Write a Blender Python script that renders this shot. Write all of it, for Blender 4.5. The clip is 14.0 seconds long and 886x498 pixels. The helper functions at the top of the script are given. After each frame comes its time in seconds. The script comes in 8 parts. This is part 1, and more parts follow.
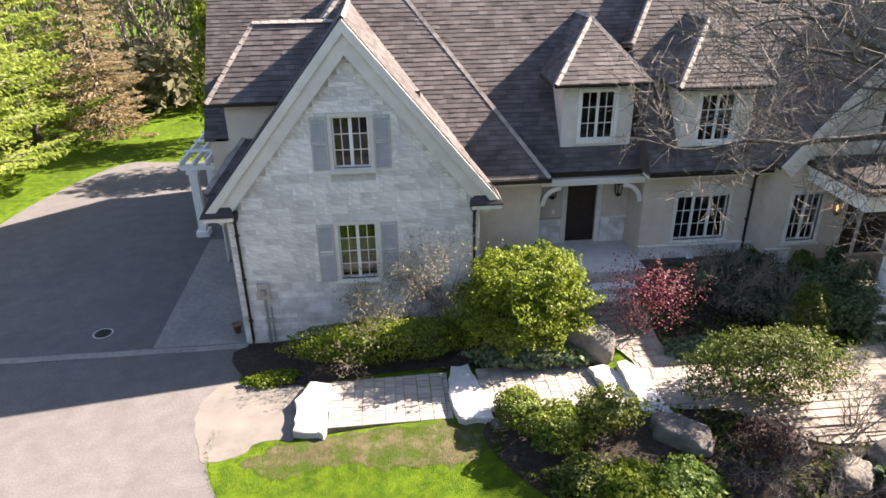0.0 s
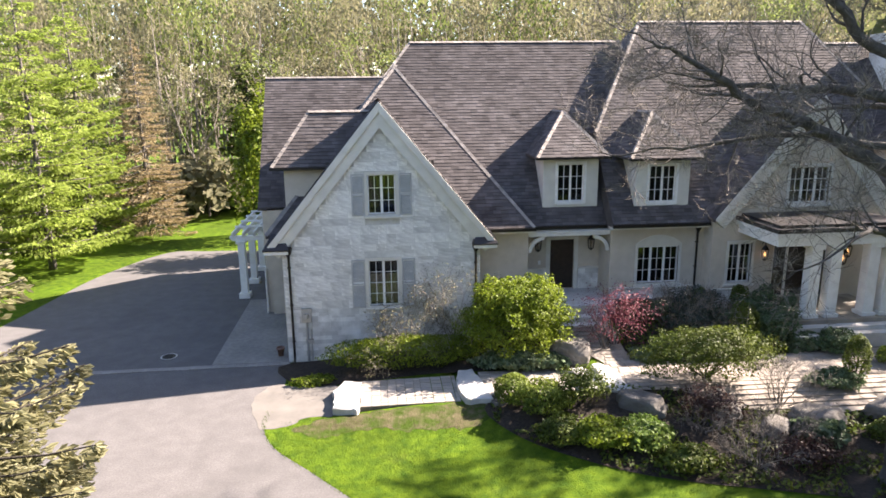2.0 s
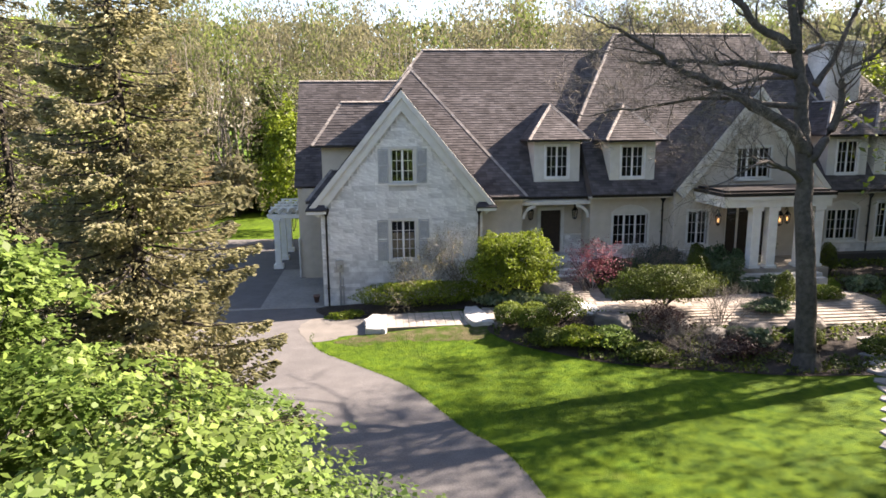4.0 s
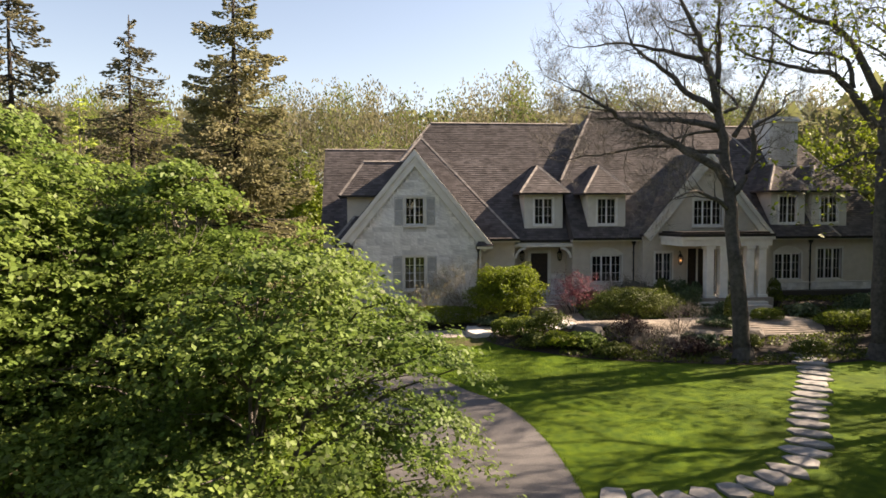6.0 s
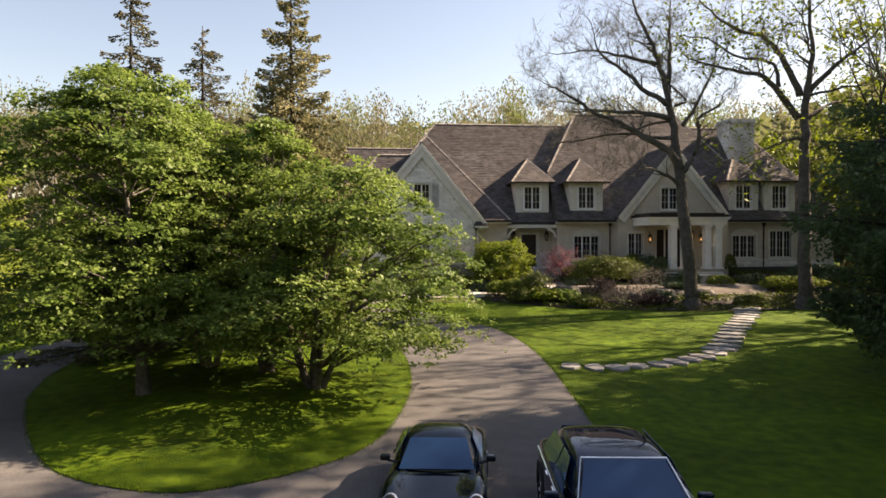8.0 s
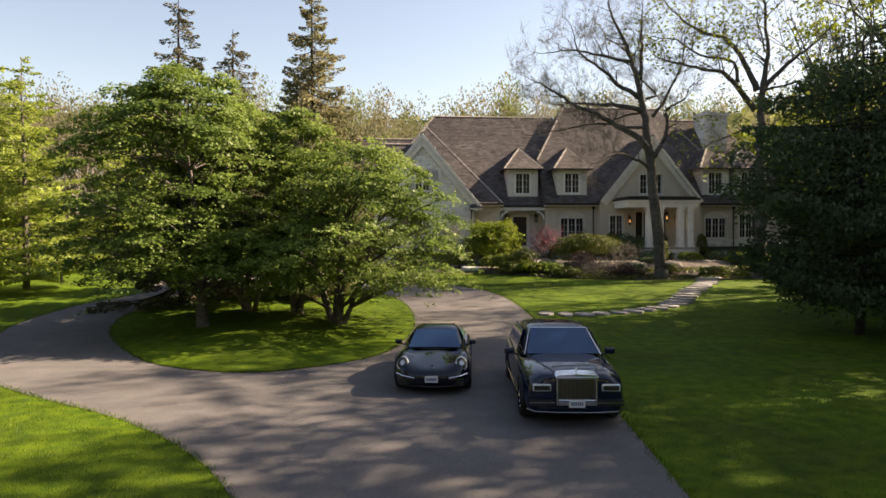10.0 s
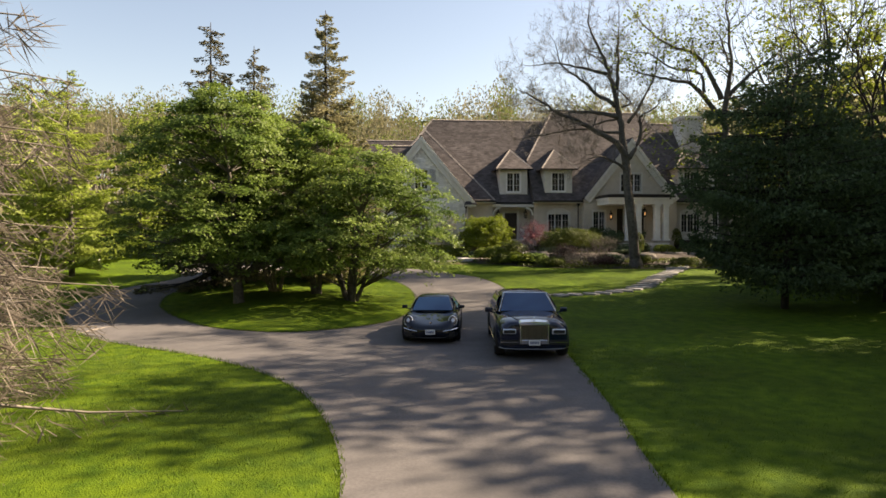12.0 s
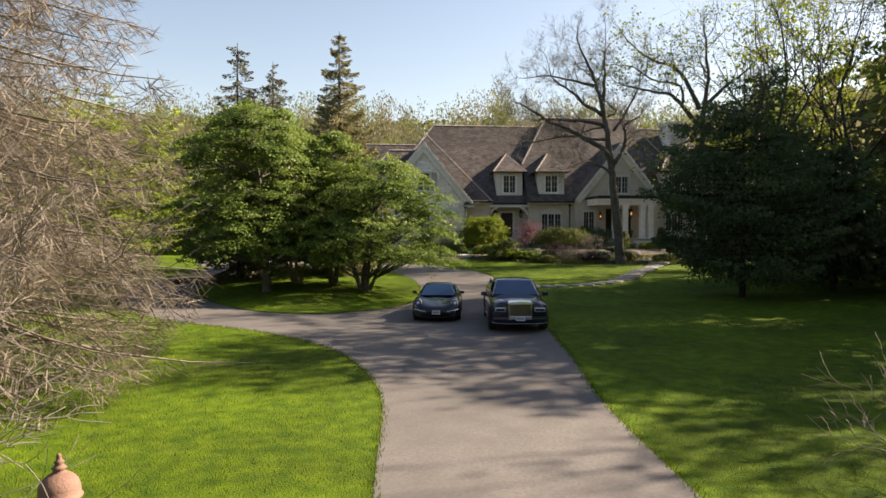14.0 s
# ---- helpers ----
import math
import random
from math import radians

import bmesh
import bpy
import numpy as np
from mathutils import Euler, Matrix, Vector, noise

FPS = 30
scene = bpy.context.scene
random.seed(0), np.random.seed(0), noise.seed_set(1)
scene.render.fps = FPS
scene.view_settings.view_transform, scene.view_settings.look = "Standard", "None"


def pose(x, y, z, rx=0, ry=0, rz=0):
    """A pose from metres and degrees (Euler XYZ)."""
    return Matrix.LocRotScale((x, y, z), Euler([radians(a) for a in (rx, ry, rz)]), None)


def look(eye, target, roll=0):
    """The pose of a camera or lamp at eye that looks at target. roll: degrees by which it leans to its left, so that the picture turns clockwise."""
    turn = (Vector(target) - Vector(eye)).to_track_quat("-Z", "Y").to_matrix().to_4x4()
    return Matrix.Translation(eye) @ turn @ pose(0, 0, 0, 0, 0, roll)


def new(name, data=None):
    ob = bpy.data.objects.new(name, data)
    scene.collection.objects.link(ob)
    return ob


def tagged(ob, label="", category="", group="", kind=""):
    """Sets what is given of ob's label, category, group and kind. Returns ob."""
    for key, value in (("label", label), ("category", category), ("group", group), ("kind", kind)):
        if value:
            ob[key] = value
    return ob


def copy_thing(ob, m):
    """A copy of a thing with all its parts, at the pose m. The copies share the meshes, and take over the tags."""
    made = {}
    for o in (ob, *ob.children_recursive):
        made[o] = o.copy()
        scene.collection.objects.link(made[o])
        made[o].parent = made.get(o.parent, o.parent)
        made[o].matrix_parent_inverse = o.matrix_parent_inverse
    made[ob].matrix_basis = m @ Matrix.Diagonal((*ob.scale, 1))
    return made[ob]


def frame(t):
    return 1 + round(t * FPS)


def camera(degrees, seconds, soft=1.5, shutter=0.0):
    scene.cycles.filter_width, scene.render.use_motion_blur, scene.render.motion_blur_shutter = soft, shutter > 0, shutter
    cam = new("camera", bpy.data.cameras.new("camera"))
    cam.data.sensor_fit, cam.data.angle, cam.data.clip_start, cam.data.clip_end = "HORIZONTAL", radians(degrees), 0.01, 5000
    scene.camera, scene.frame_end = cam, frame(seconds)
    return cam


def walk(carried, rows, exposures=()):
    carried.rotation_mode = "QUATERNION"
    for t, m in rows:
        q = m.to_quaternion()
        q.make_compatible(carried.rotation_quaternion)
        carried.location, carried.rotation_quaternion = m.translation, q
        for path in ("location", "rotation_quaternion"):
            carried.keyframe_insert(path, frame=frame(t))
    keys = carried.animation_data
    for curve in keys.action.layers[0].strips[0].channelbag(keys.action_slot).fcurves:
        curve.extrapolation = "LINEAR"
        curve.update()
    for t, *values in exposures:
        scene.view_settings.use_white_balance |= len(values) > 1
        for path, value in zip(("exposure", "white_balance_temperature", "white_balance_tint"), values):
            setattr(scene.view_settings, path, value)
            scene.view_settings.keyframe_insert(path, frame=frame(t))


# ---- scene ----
cam = camera(67.6, 14.0, soft=1.6)
METRES, EYE, TILT, LEAN, TURN = 44.0, 13.3, 0.0, 0.0, -5.1
ROWS = [
    (0.0, 0.0, 0.0, 0.0, -0.39, -25.65, 0.81),
    (0.5, -0.0016, -0.0352, -0.0054, -0.41, -24.19, 0.75),
    (1.0, -0.0047, -0.0765, -0.0182, -0.43, -20.25, 0.68),
    (1.5, -0.0077, -0.1176, -0.0298, -0.44, -16.35, 0.73),
    (2.0, -0.0118, -0.1586, -0.0429, -0.55, -13.35, 0.67),
    (2.5, -0.0159, -0.1975, -0.0547, -0.67, -12.1, 0.66),
    (3.0, -0.0196, -0.2366, -0.0661, -0.72, -12.16, 0.67),
    (5.5, -0.0367, -0.4276, -0.1312, -0.77, -4.69, 0.33),
    (6.0, -0.0377, -0.4694, -0.1460, -0.75, -2.72, 0.30),
    (6.5, -0.0396, -0.5112, -0.1619, -0.77, -1.97, 0.23),
    (7.0, -0.0417, -0.5523, -0.1785, -0.77, -1.81, 0.22),
    (7.5, -0.0435, -0.5934, -0.1939, -0.75, -1.39, 0.22),
    (8.0, -0.0442, -0.6300, -0.2070, -0.73, -0.97, 0.22),
    (10.5, -0.0447, -0.7758, -0.2356, -0.77, -1.47, 0.16),
    (11.0, -0.0461, -0.8056, -0.2373, -0.84, -1.52, 0.15),
    (11.5, -0.0455, -0.8337, -0.2384, -0.9, -1.55, 0.14),
    (12.0, -0.044, -0.861, -0.2393, -0.95, -1.58, 0.15),
    (12.5, -0.0434, -0.8878, -0.24, -1.0, -1.62, 0.15),
    (13.0, -0.0457, -0.9132, -0.2407, -1.05, -1.63, 0.14),
    (13.5, -0.0484, -0.9375, -0.2401, -1.07, -1.66, 0.12),
    (14.0, -0.0498, -0.9615, -0.2396, -1.05, -1.69, 0.1),
]
EXPOSURE = [(0.0, 2.60, 7000, 20.0), (1.5, 2.60, 6900, 19.0), (3.0, 2.68, 6700, 20.0), (5.5, 1.88, 8000, 20.0), (6.5, 1.82, 8300, 19.0), (8.0, 1.88, 8600, 20.0), (11.0, 1.84, 8600, 18.0), (14.0, 1.74, 8200, 16.0)]
walk(cam, [(t, pose(0, 0, EYE, TILT, LEAN, TURN) @ pose(METRES * x, METRES * y, METRES * z, 90 + pitch, roll, yaw)) for t, x, y, z, yaw, pitch, roll in ROWS], EXPOSURE)

# ---- sky and sun ----
SUN_AZ, SUN_EL = 13.0, 34.5        # degrees from +x towards +y, and above the horizon
world = bpy.data.worlds.new("sky")
scene.world = world
world.use_nodes = True
wn = world.node_tree.nodes
sky = wn.new("ShaderNodeTexSky")
sky.sky_type = 'NISHITA'
sky.sun_disc = False
sky.sun_elevation = radians(SUN_EL)
sky.sun_rotation = radians(90 - SUN_AZ)
sky.air_density, sky.dust_density, sky.ozone_density = 1.0, 0.7, 1.0
world.node_tree.links.new(sky.outputs[0], wn["Background"].inputs[0])
wn["Background"].inputs[1].default_value = 0.070
sun_data = bpy.data.lights.new("sun", 'SUN')
sun_data.energy, sun_data.angle, sun_data.color = 5.0, radians(0.6), (1.0, 0.92, 0.80)
sun = new("sun", sun_data)
sun.matrix_world = look((30, 0, 40), Vector((30, 0, 40)) - Vector((math.cos(radians(SUN_EL)) * math.cos(radians(SUN_AZ)), math.cos(radians(SUN_EL)) * math.sin(radians(SUN_AZ)), math.sin(radians(SUN_EL)))))

# ---- materials ----
def surface(name, c1, c2, scale=4.0, rough=0.8, bump=0.3, bump_scale=40.0, large=0.35, vary=0.0, source='', metallic=0.0, spec=0.4, spots=None, dist=0.02):
    """Two tones mixed by fine noise, a slow drift of value, a relief, and a variation from piece to piece."""
    m = bpy.data.materials.new(name)
    m.use_nodes = True
    nt = m.node_tree
    n, l = nt.nodes, nt.links
    b = n["Principled BSDF"]
    tc = n.new("ShaderNodeTexCoord")
    n1 = n.new("ShaderNodeTexNoise")
    n1.inputs["Scale"].default_value, n1.inputs["Detail"].default_value = scale, 6
    l.new(tc.outputs["Object"], n1.inputs["Vector"])
    r1 = n.new("ShaderNodeValToRGB")
    r1.color_ramp.elements[0].position, r1.color_ramp.elements[1].position = 0.32, 0.68
    r1.color_ramp.elements[0].color, r1.color_ramp.elements[1].color = (*c1, 1), (*c2, 1)
    l.new(n1.outputs[0], r1.inputs[0])
    n2 = n.new("ShaderNodeTexNoise")
    n2.inputs["Scale"].default_value, n2.inputs["Detail"].default_value = scale * 0.09, 3
    l.new(tc.outputs["Object"], n2.inputs["Vector"])
    mr = n.new("ShaderNodeMapRange")
    mr.inputs[1].default_value, mr.inputs[2].default_value = 0.3, 0.7
    mr.inputs[3].default_value, mr.inputs[4].default_value = 1 - large, 1 + large
    l.new(n2.outputs[0], mr.inputs[0])
    value = mr.outputs[0]
    if source:
        gi = n.new("ShaderNodeObjectInfo" if source == 'object' else "ShaderNodeNewGeometry")
        mv = n.new("ShaderNodeMapRange")
        mv.inputs[3].default_value, mv.inputs[4].default_value = 1 - vary, 1 + vary
        l.new(gi.outputs["Random" if source == 'object' else "Random Per Island"], mv.inputs[0])
        mu = n.new("ShaderNodeMath")
        mu.operation = 'MULTIPLY'
        l.new(value, mu.inputs[0]), l.new(mv.outputs[0], mu.inputs[1])
        value = mu.outputs[0]
    hs = n.new("ShaderNodeHueSaturation")
    l.new(r1.outputs[0], hs.inputs["Color"]), l.new(value, hs.inputs["Value"])
    colour = hs.outputs[0]
    if spots:
        n3 = n.new("ShaderNodeTexNoise")
        n3.inputs["Scale"].default_value, n3.inputs["Detail"].default_value, n3.inputs["Roughness"].default_value = spots[0], 8, 0.7
        l.new(tc.outputs["Object"], n3.inputs["Vector"])
        r3 = n.new("ShaderNodeMapRange")
        r3.inputs[1].default_value, r3.inputs[2].default_value = spots[2], spots[3]
        l.new(n3.outputs[0], r3.inputs[0])
        mx = n.new("ShaderNodeMix")
        mx.data_type = 'RGBA'
        mx.inputs[7].default_value = (*spots[1], 1)
        l.new(r3.outputs[0], mx.inputs[0]), l.new(colour, mx.inputs[6])
        colour = mx.outputs[2]
    l.new(colour, b.inputs["Base Color"])
    b.inputs["Roughness"].default_value, b.inputs["Metallic"].default_value = rough, metallic
    b.inputs["Specular IOR Level"].default_value = spec
    if bump:
        n4 = n.new("ShaderNodeTexNoise")
        n4.inputs["Scale"].default_value, n4.inputs["Detail"].default_value = bump_scale, 5
        l.new(tc.outputs["Object"], n4.inputs["Vector"])
        bp = n.new("ShaderNodeBump")
        bp.inputs["Strength"].default_value, bp.inputs["Distance"].default_value = bump, dist
        l.new(n4.outputs[0], bp.inputs["Height"]), l.new(bp.outputs[0], b.inputs["Normal"])
    return m


def foliage(name, c1, c2, vary=0.35, through_light=0.5, rough=0.55, scale=0.35):
    """Leaves: two greens by slow noise, value by leaf, some light shining through."""
    m = surface(name, c1, c2, scale=scale, rough=rough, bump=0, large=0.15, vary=vary, source='island', spec=0.3)
    n, l = m.node_tree.nodes, m.node_tree.links
    b, out = n["Principled BSDF"], n["Material Output"]
    tr = n.new("ShaderNodeBsdfTranslucent")
    l.new(b.inputs["Base Color"].links[0].from_socket, tr.inputs["Color"])
    mx = n.new("ShaderNodeMixShader")
    mx.inputs[0].default_value = through_light
    l.new(b.outputs[0], mx.inputs[1]), l.new(tr.outputs[0], mx.inputs[2])
    l.new(mx.outputs[0], out.inputs["Surface"])
    return m


def plain(name, c, rough=0.5, metallic=0.0, coat=0.0, spec=0.5):
    m = bpy.data.materials.new(name)
    m.use_nodes = True
    b = m.node_tree.nodes["Principled BSDF"]
    b.inputs["Base Color"].default_value = (*c, 1)
    b.inputs["Roughness"].default_value, b.inputs["Metallic"].default_value = rough, metallic
    b.inputs["Coat Weight"].default_value, b.inputs["Coat Roughness"].default_value = coat, 0.03
    b.inputs["Specular IOR Level"].default_value = spec
    return m


def glass(name, tint, rough=0.02):
    m = plain(name, tint, rough)
    m.node_tree.nodes["Principled BSDF"].inputs["Transmission Weight"].default_value = 1.0
    m.node_tree.nodes["Principled BSDF"].inputs["IOR"].default_value = 1.5
    return m


def glowing(name, c, strength):
    m = plain(name, c)
    b = m.node_tree.nodes["Principled BSDF"]
    b.inputs["Emission Color"].default_value, b.inputs["Emission Strength"].default_value = (*c, 1), strength
    return m


MAT = {
    "stone": surface("pale_limestone", (0.525, 0.512, 0.488), (0.732, 0.720, 0.689), 2.2, 0.85, 0.5, 30, 0.10, 0.17, 'object', spots=(1.3, (0.427, 0.409, 0.378), 0.54, 0.74)),
    "stone_many": surface("pale_limestone_courses", (0.525, 0.512, 0.488), (0.732, 0.720, 0.689), 2.2, 0.85, 0.5, 30, 0.10, 0.17, 'island', spots=(1.3, (0.427, 0.409, 0.378), 0.54, 0.74)),
    "bulb": glowing("warm_bulb", (1.0, 0.50, 0.18), 0.5),
    "metal_grey": plain("grey_metal", (0.38, 0.38, 0.38), 0.45, 0.5),
    "terracotta": surface("terracotta", (0.150, 0.086, 0.068), (0.225, 0.134, 0.108), 5.0, 0.8, 0.3, 40, 0.15),
    "black_metal": plain("black_iron", (0.015, 0.015, 0.016), 0.5, 0.5),
    "mortar": surface("mortar", (0.50, 0.49, 0.47), (0.60, 0.59, 0.565), 5.0, 0.9, 0.3, 60),
    "stucco": surface("cream_stucco", (0.499, 0.443, 0.364), (0.567, 0.506, 0.423), 2.5, 0.9, 0.35, 90, 0.08),
    "trim": surface("pale_stone_trim", (0.570, 0.545, 0.492), (0.656, 0.631, 0.570), 2.0, 0.7, 0.2, 40, 0.08),
    "paint": surface("weathered_white_paint", (0.685, 0.675, 0.647), (0.781, 0.772, 0.743), 3.0, 0.6, 0.15, 50, 0.06),
    "shutter": surface("grey_painted_shutter", (0.362, 0.362, 0.354), (0.432, 0.432, 0.424), 3.0, 0.65, 0.15, 60, 0.06),
    "shingle": surface("brown_grey_asphalt_shingle", (0.068, 0.060, 0.059), (0.106, 0.095, 0.093), 1.2, 0.9, 0.8, 90, 0.22, 0.27, 'island', spec=0.2, dist=0.006),
    "ridge": surface("weathered_ridge_tile", (0.200, 0.178, 0.160), (0.290, 0.262, 0.238), 3.0, 0.9, 0.4, 90, 0.15, 0.2, 'island'),
    "deck": surface("roof_deck", (0.06, 0.05, 0.05), (0.08, 0.07, 0.07), 3.0, 0.9, 0.1),
    "gutter": plain("dark_bronze_metal", (0.030, 0.026, 0.024), 0.45, 0.6),
    "door": surface("dark_walnut_door", (0.018, 0.012, 0.009), (0.030, 0.020, 0.014), 6.0, 0.4, 0.2, 30),
    "pane": glass("window_glass", (0.80, 0.84, 0.86)),
    # near-black colour that stands for the shade of unlit rooms
    "inside": plain("room_shade", (0.05, 0.045, 0.04), 0.9),
    "curtain": surface("beige_curtain", (0.315, 0.252, 0.168), (0.385, 0.315, 0.217), 6.0, 0.9, 0.2),
    "copper": plain("aged_dark_metal", (0.05, 0.045, 0.045), 0.5, 0.7),
    "asphalt": surface("grey_asphalt", (0.096, 0.091, 0.090), (0.132, 0.125, 0.123), 18.0, 0.9, 0.5, 160, 0.11, spots=(0.30, (0.084, 0.080, 0.079), 0.48, 0.78), spec=0.3, dist=0.006),
    "kerb": surface("pale_concrete_paver", (0.210, 0.196, 0.182), (0.266, 0.252, 0.231), 5.0, 0.9, 0.3, 60, 0.15, 0.12, 'object'),
    "paver": surface("buff_paver", (0.265, 0.236, 0.202), (0.346, 0.314, 0.277), 5.0, 0.9, 0.35, 60, 0.12, 0.16, 'object'),
    "terrace_piece": surface("buff_terrace_paver", (0.250, 0.214, 0.180), (0.330, 0.288, 0.245), 2.5, 0.9, 0.4, 40, 0.15, 0.16, 'object'),
    "terrace_many": surface("buff_terrace_pavers", (0.250, 0.214, 0.180), (0.330, 0.288, 0.245), 2.5, 0.9, 0.4, 40, 0.15, 0.16, 'island'),
    "terrace": surface("buff_terrace_stone", (0.198, 0.174, 0.143), (0.273, 0.242, 0.205), 1.5, 0.9, 0.4, 40, 0.2, spots=(1.0, (0.124, 0.105, 0.087), 0.55, 0.75)),
    "terrace_pale": surface("worn_buff_stone", (0.128, 0.118, 0.107), (0.172, 0.158, 0.142), 1.2, 0.9, 0.4, 40, 0.12, spots=(1.0, (0.112, 0.104, 0.096), 0.50, 0.75)),
    "joint": surface("sandy_joint", (0.143, 0.124, 0.101), (0.195, 0.169, 0.140), 8.0, 0.95, 0.4, 60),
    "flag": surface("grey_flagstone", (0.195, 0.189, 0.182), (0.273, 0.267, 0.254), 2.5, 0.9, 0.5, 30, 0.15, 0.2, 'object'),
    "boulder": surface("limestone_boulder", (0.112, 0.101, 0.089), (0.190, 0.176, 0.159), 2.0, 0.95, 0.8, 9, 0.2, 0.1, 'object', dist=0.06),
    "slab": surface("pale_limestone_slab", (0.436, 0.422, 0.401), (0.521, 0.507, 0.486), 3.0, 0.85, 0.4, 25, 0.1, 0.08, 'object'),
    "grass": surface("spring_lawn", (0.036, 0.080, 0.003), (0.092, 0.148, 0.006), 2.6, 0.9, 1.0, 40, 0.30, spots=(0.55, (0.100, 0.112, 0.020), 0.60, 0.86), spec=0.15, dist=0.06),
    "blade": foliage("grass_blades", (0.045, 0.097, 0.004), (0.110, 0.172, 0.007), 0.45, 0.35),
    "dry_grass": surface("worn_dry_lawn", (0.072, 0.068, 0.030), (0.124, 0.106, 0.062), 3.5, 0.95, 0.9, 40, 0.2, spots=(1.6, (0.044, 0.072, 0.010), 0.44, 0.58), spec=0.1, dist=0.05),
    "soil": surface("dark_mulch", (0.018, 0.013, 0.010), (0.045, 0.034, 0.024), 9.0, 0.95, 1.0, 30, 0.25, dist=0.05),
    "bark": surface("grey_brown_bark", (0.075, 0.066, 0.058), (0.150, 0.134, 0.118), 6.0, 0.95, 0.9, 18, 0.2, dist=0.04),
    "twig": surface("pale_bare_twig", (0.158, 0.137, 0.115), (0.245, 0.216, 0.180), 4.0, 0.9, 0.0),
    "bark_dark": surface("dark_bark", (0.024, 0.020, 0.017), (0.051, 0.043, 0.036), 6.0, 0.95, 0.8, 18, 0.2, dist=0.04),
    "leaf_green": foliage("fresh_green_leaf", (0.082, 0.148, 0.032), (0.190, 0.262, 0.058), 0.45, 0.48),
    "leaf_spring": foliage("thin_spring_leaf", (0.105, 0.142, 0.018), (0.190, 0.235, 0.034), 0.45, 0.50),
    "leaf_box": foliage("boxwood_leaf", (0.088, 0.138, 0.018), (0.188, 0.231, 0.033), 0.5, 0.4, 0.55, 0.9),
    "needle_grey": foliage("grey_tan_twigs", (0.132, 0.112, 0.094), (0.222, 0.186, 0.148), 0.4, 0.35),
    "oak_bark": surface("dark_grey_oak_bark", (0.055, 0.049, 0.044), (0.115, 0.104, 0.093), 6.0, 0.95, 0.9, 18, 0.2, dist=0.04),
    "oak_twig": surface("grey_oak_twig", (0.110, 0.098, 0.088), (0.185, 0.166, 0.148), 4.0, 0.9, 0.0),
    "leaf_grey": foliage("grey_green_leaf", (0.040, 0.058, 0.040), (0.085, 0.108, 0.080), 0.45, 0.3),
    "leaf_lime": foliage("yellow_green_leaf", (0.118, 0.170, 0.014), (0.196, 0.250, 0.026), 0.5, 0.45),
    "leaf_red": foliage("red_barberry_leaf", (0.165, 0.044, 0.060), (0.255, 0.088, 0.108), 0.4, 0.4),
    "leaf_plum": foliage("plum_leaf", (0.036, 0.018, 0.017), (0.066, 0.036, 0.029), 0.4, 0.3),
    "leaf_dark": foliage("dark_evergreen_leaf", (0.055, 0.096, 0.045), (0.110, 0.162, 0.072), 0.4, 0.28),
    "leaf_yew": foliage("yew_green_leaf", (0.052, 0.082, 0.011), (0.116, 0.142, 0.022), 0.5, 0.35),
    "leaf_hosta": foliage("pale_variegated_leaf", (0.073, 0.125, 0.053), (0.178, 0.218, 0.132), 0.45, 0.3, 0.45, 3.0),
    "needle_lime": foliage("yellow_green_needles", (0.245, 0.315, 0.058), (0.360, 0.435, 0.105), 0.3, 0.58),
    "needle_tan": foliage("tan_needles", (0.300, 0.240, 0.130), (0.410, 0.330, 0.195), 0.35, 0.4),
    "needle_olive": foliage("olive_tan_needles", (0.190, 0.190, 0.098), (0.350, 0.325, 0.185), 0.42, 0.50, 0.6, 0.5),
    "needle_dark": foliage("blue_green_needles", (0.105, 0.108, 0.066), (0.215, 0.195, 0.118), 0.45, 0.36),
    "wood_haze": foliage("budding_twigs", (0.175, 0.165, 0.095), (0.250, 0.235, 0.130), 0.14, 0.5, 0.8, 0.08),
    "wood_twig": foliage("bare_wood_twigs", (0.210, 0.190, 0.140), (0.300, 0.270, 0.200), 0.3, 0.4, 0.9, 0.06),
    "wood_far": foliage("far_wood_haze", (0.150, 0.148, 0.085), (0.180, 0.205, 0.080), 0.3, 0.5, 0.85, 0.05),
    "wood_green": foliage("spring_wood_leaf", (0.130, 0.170, 0.045), (0.210, 0.250, 0.075), 0.16, 0.5, 0.8, 0.08),
}

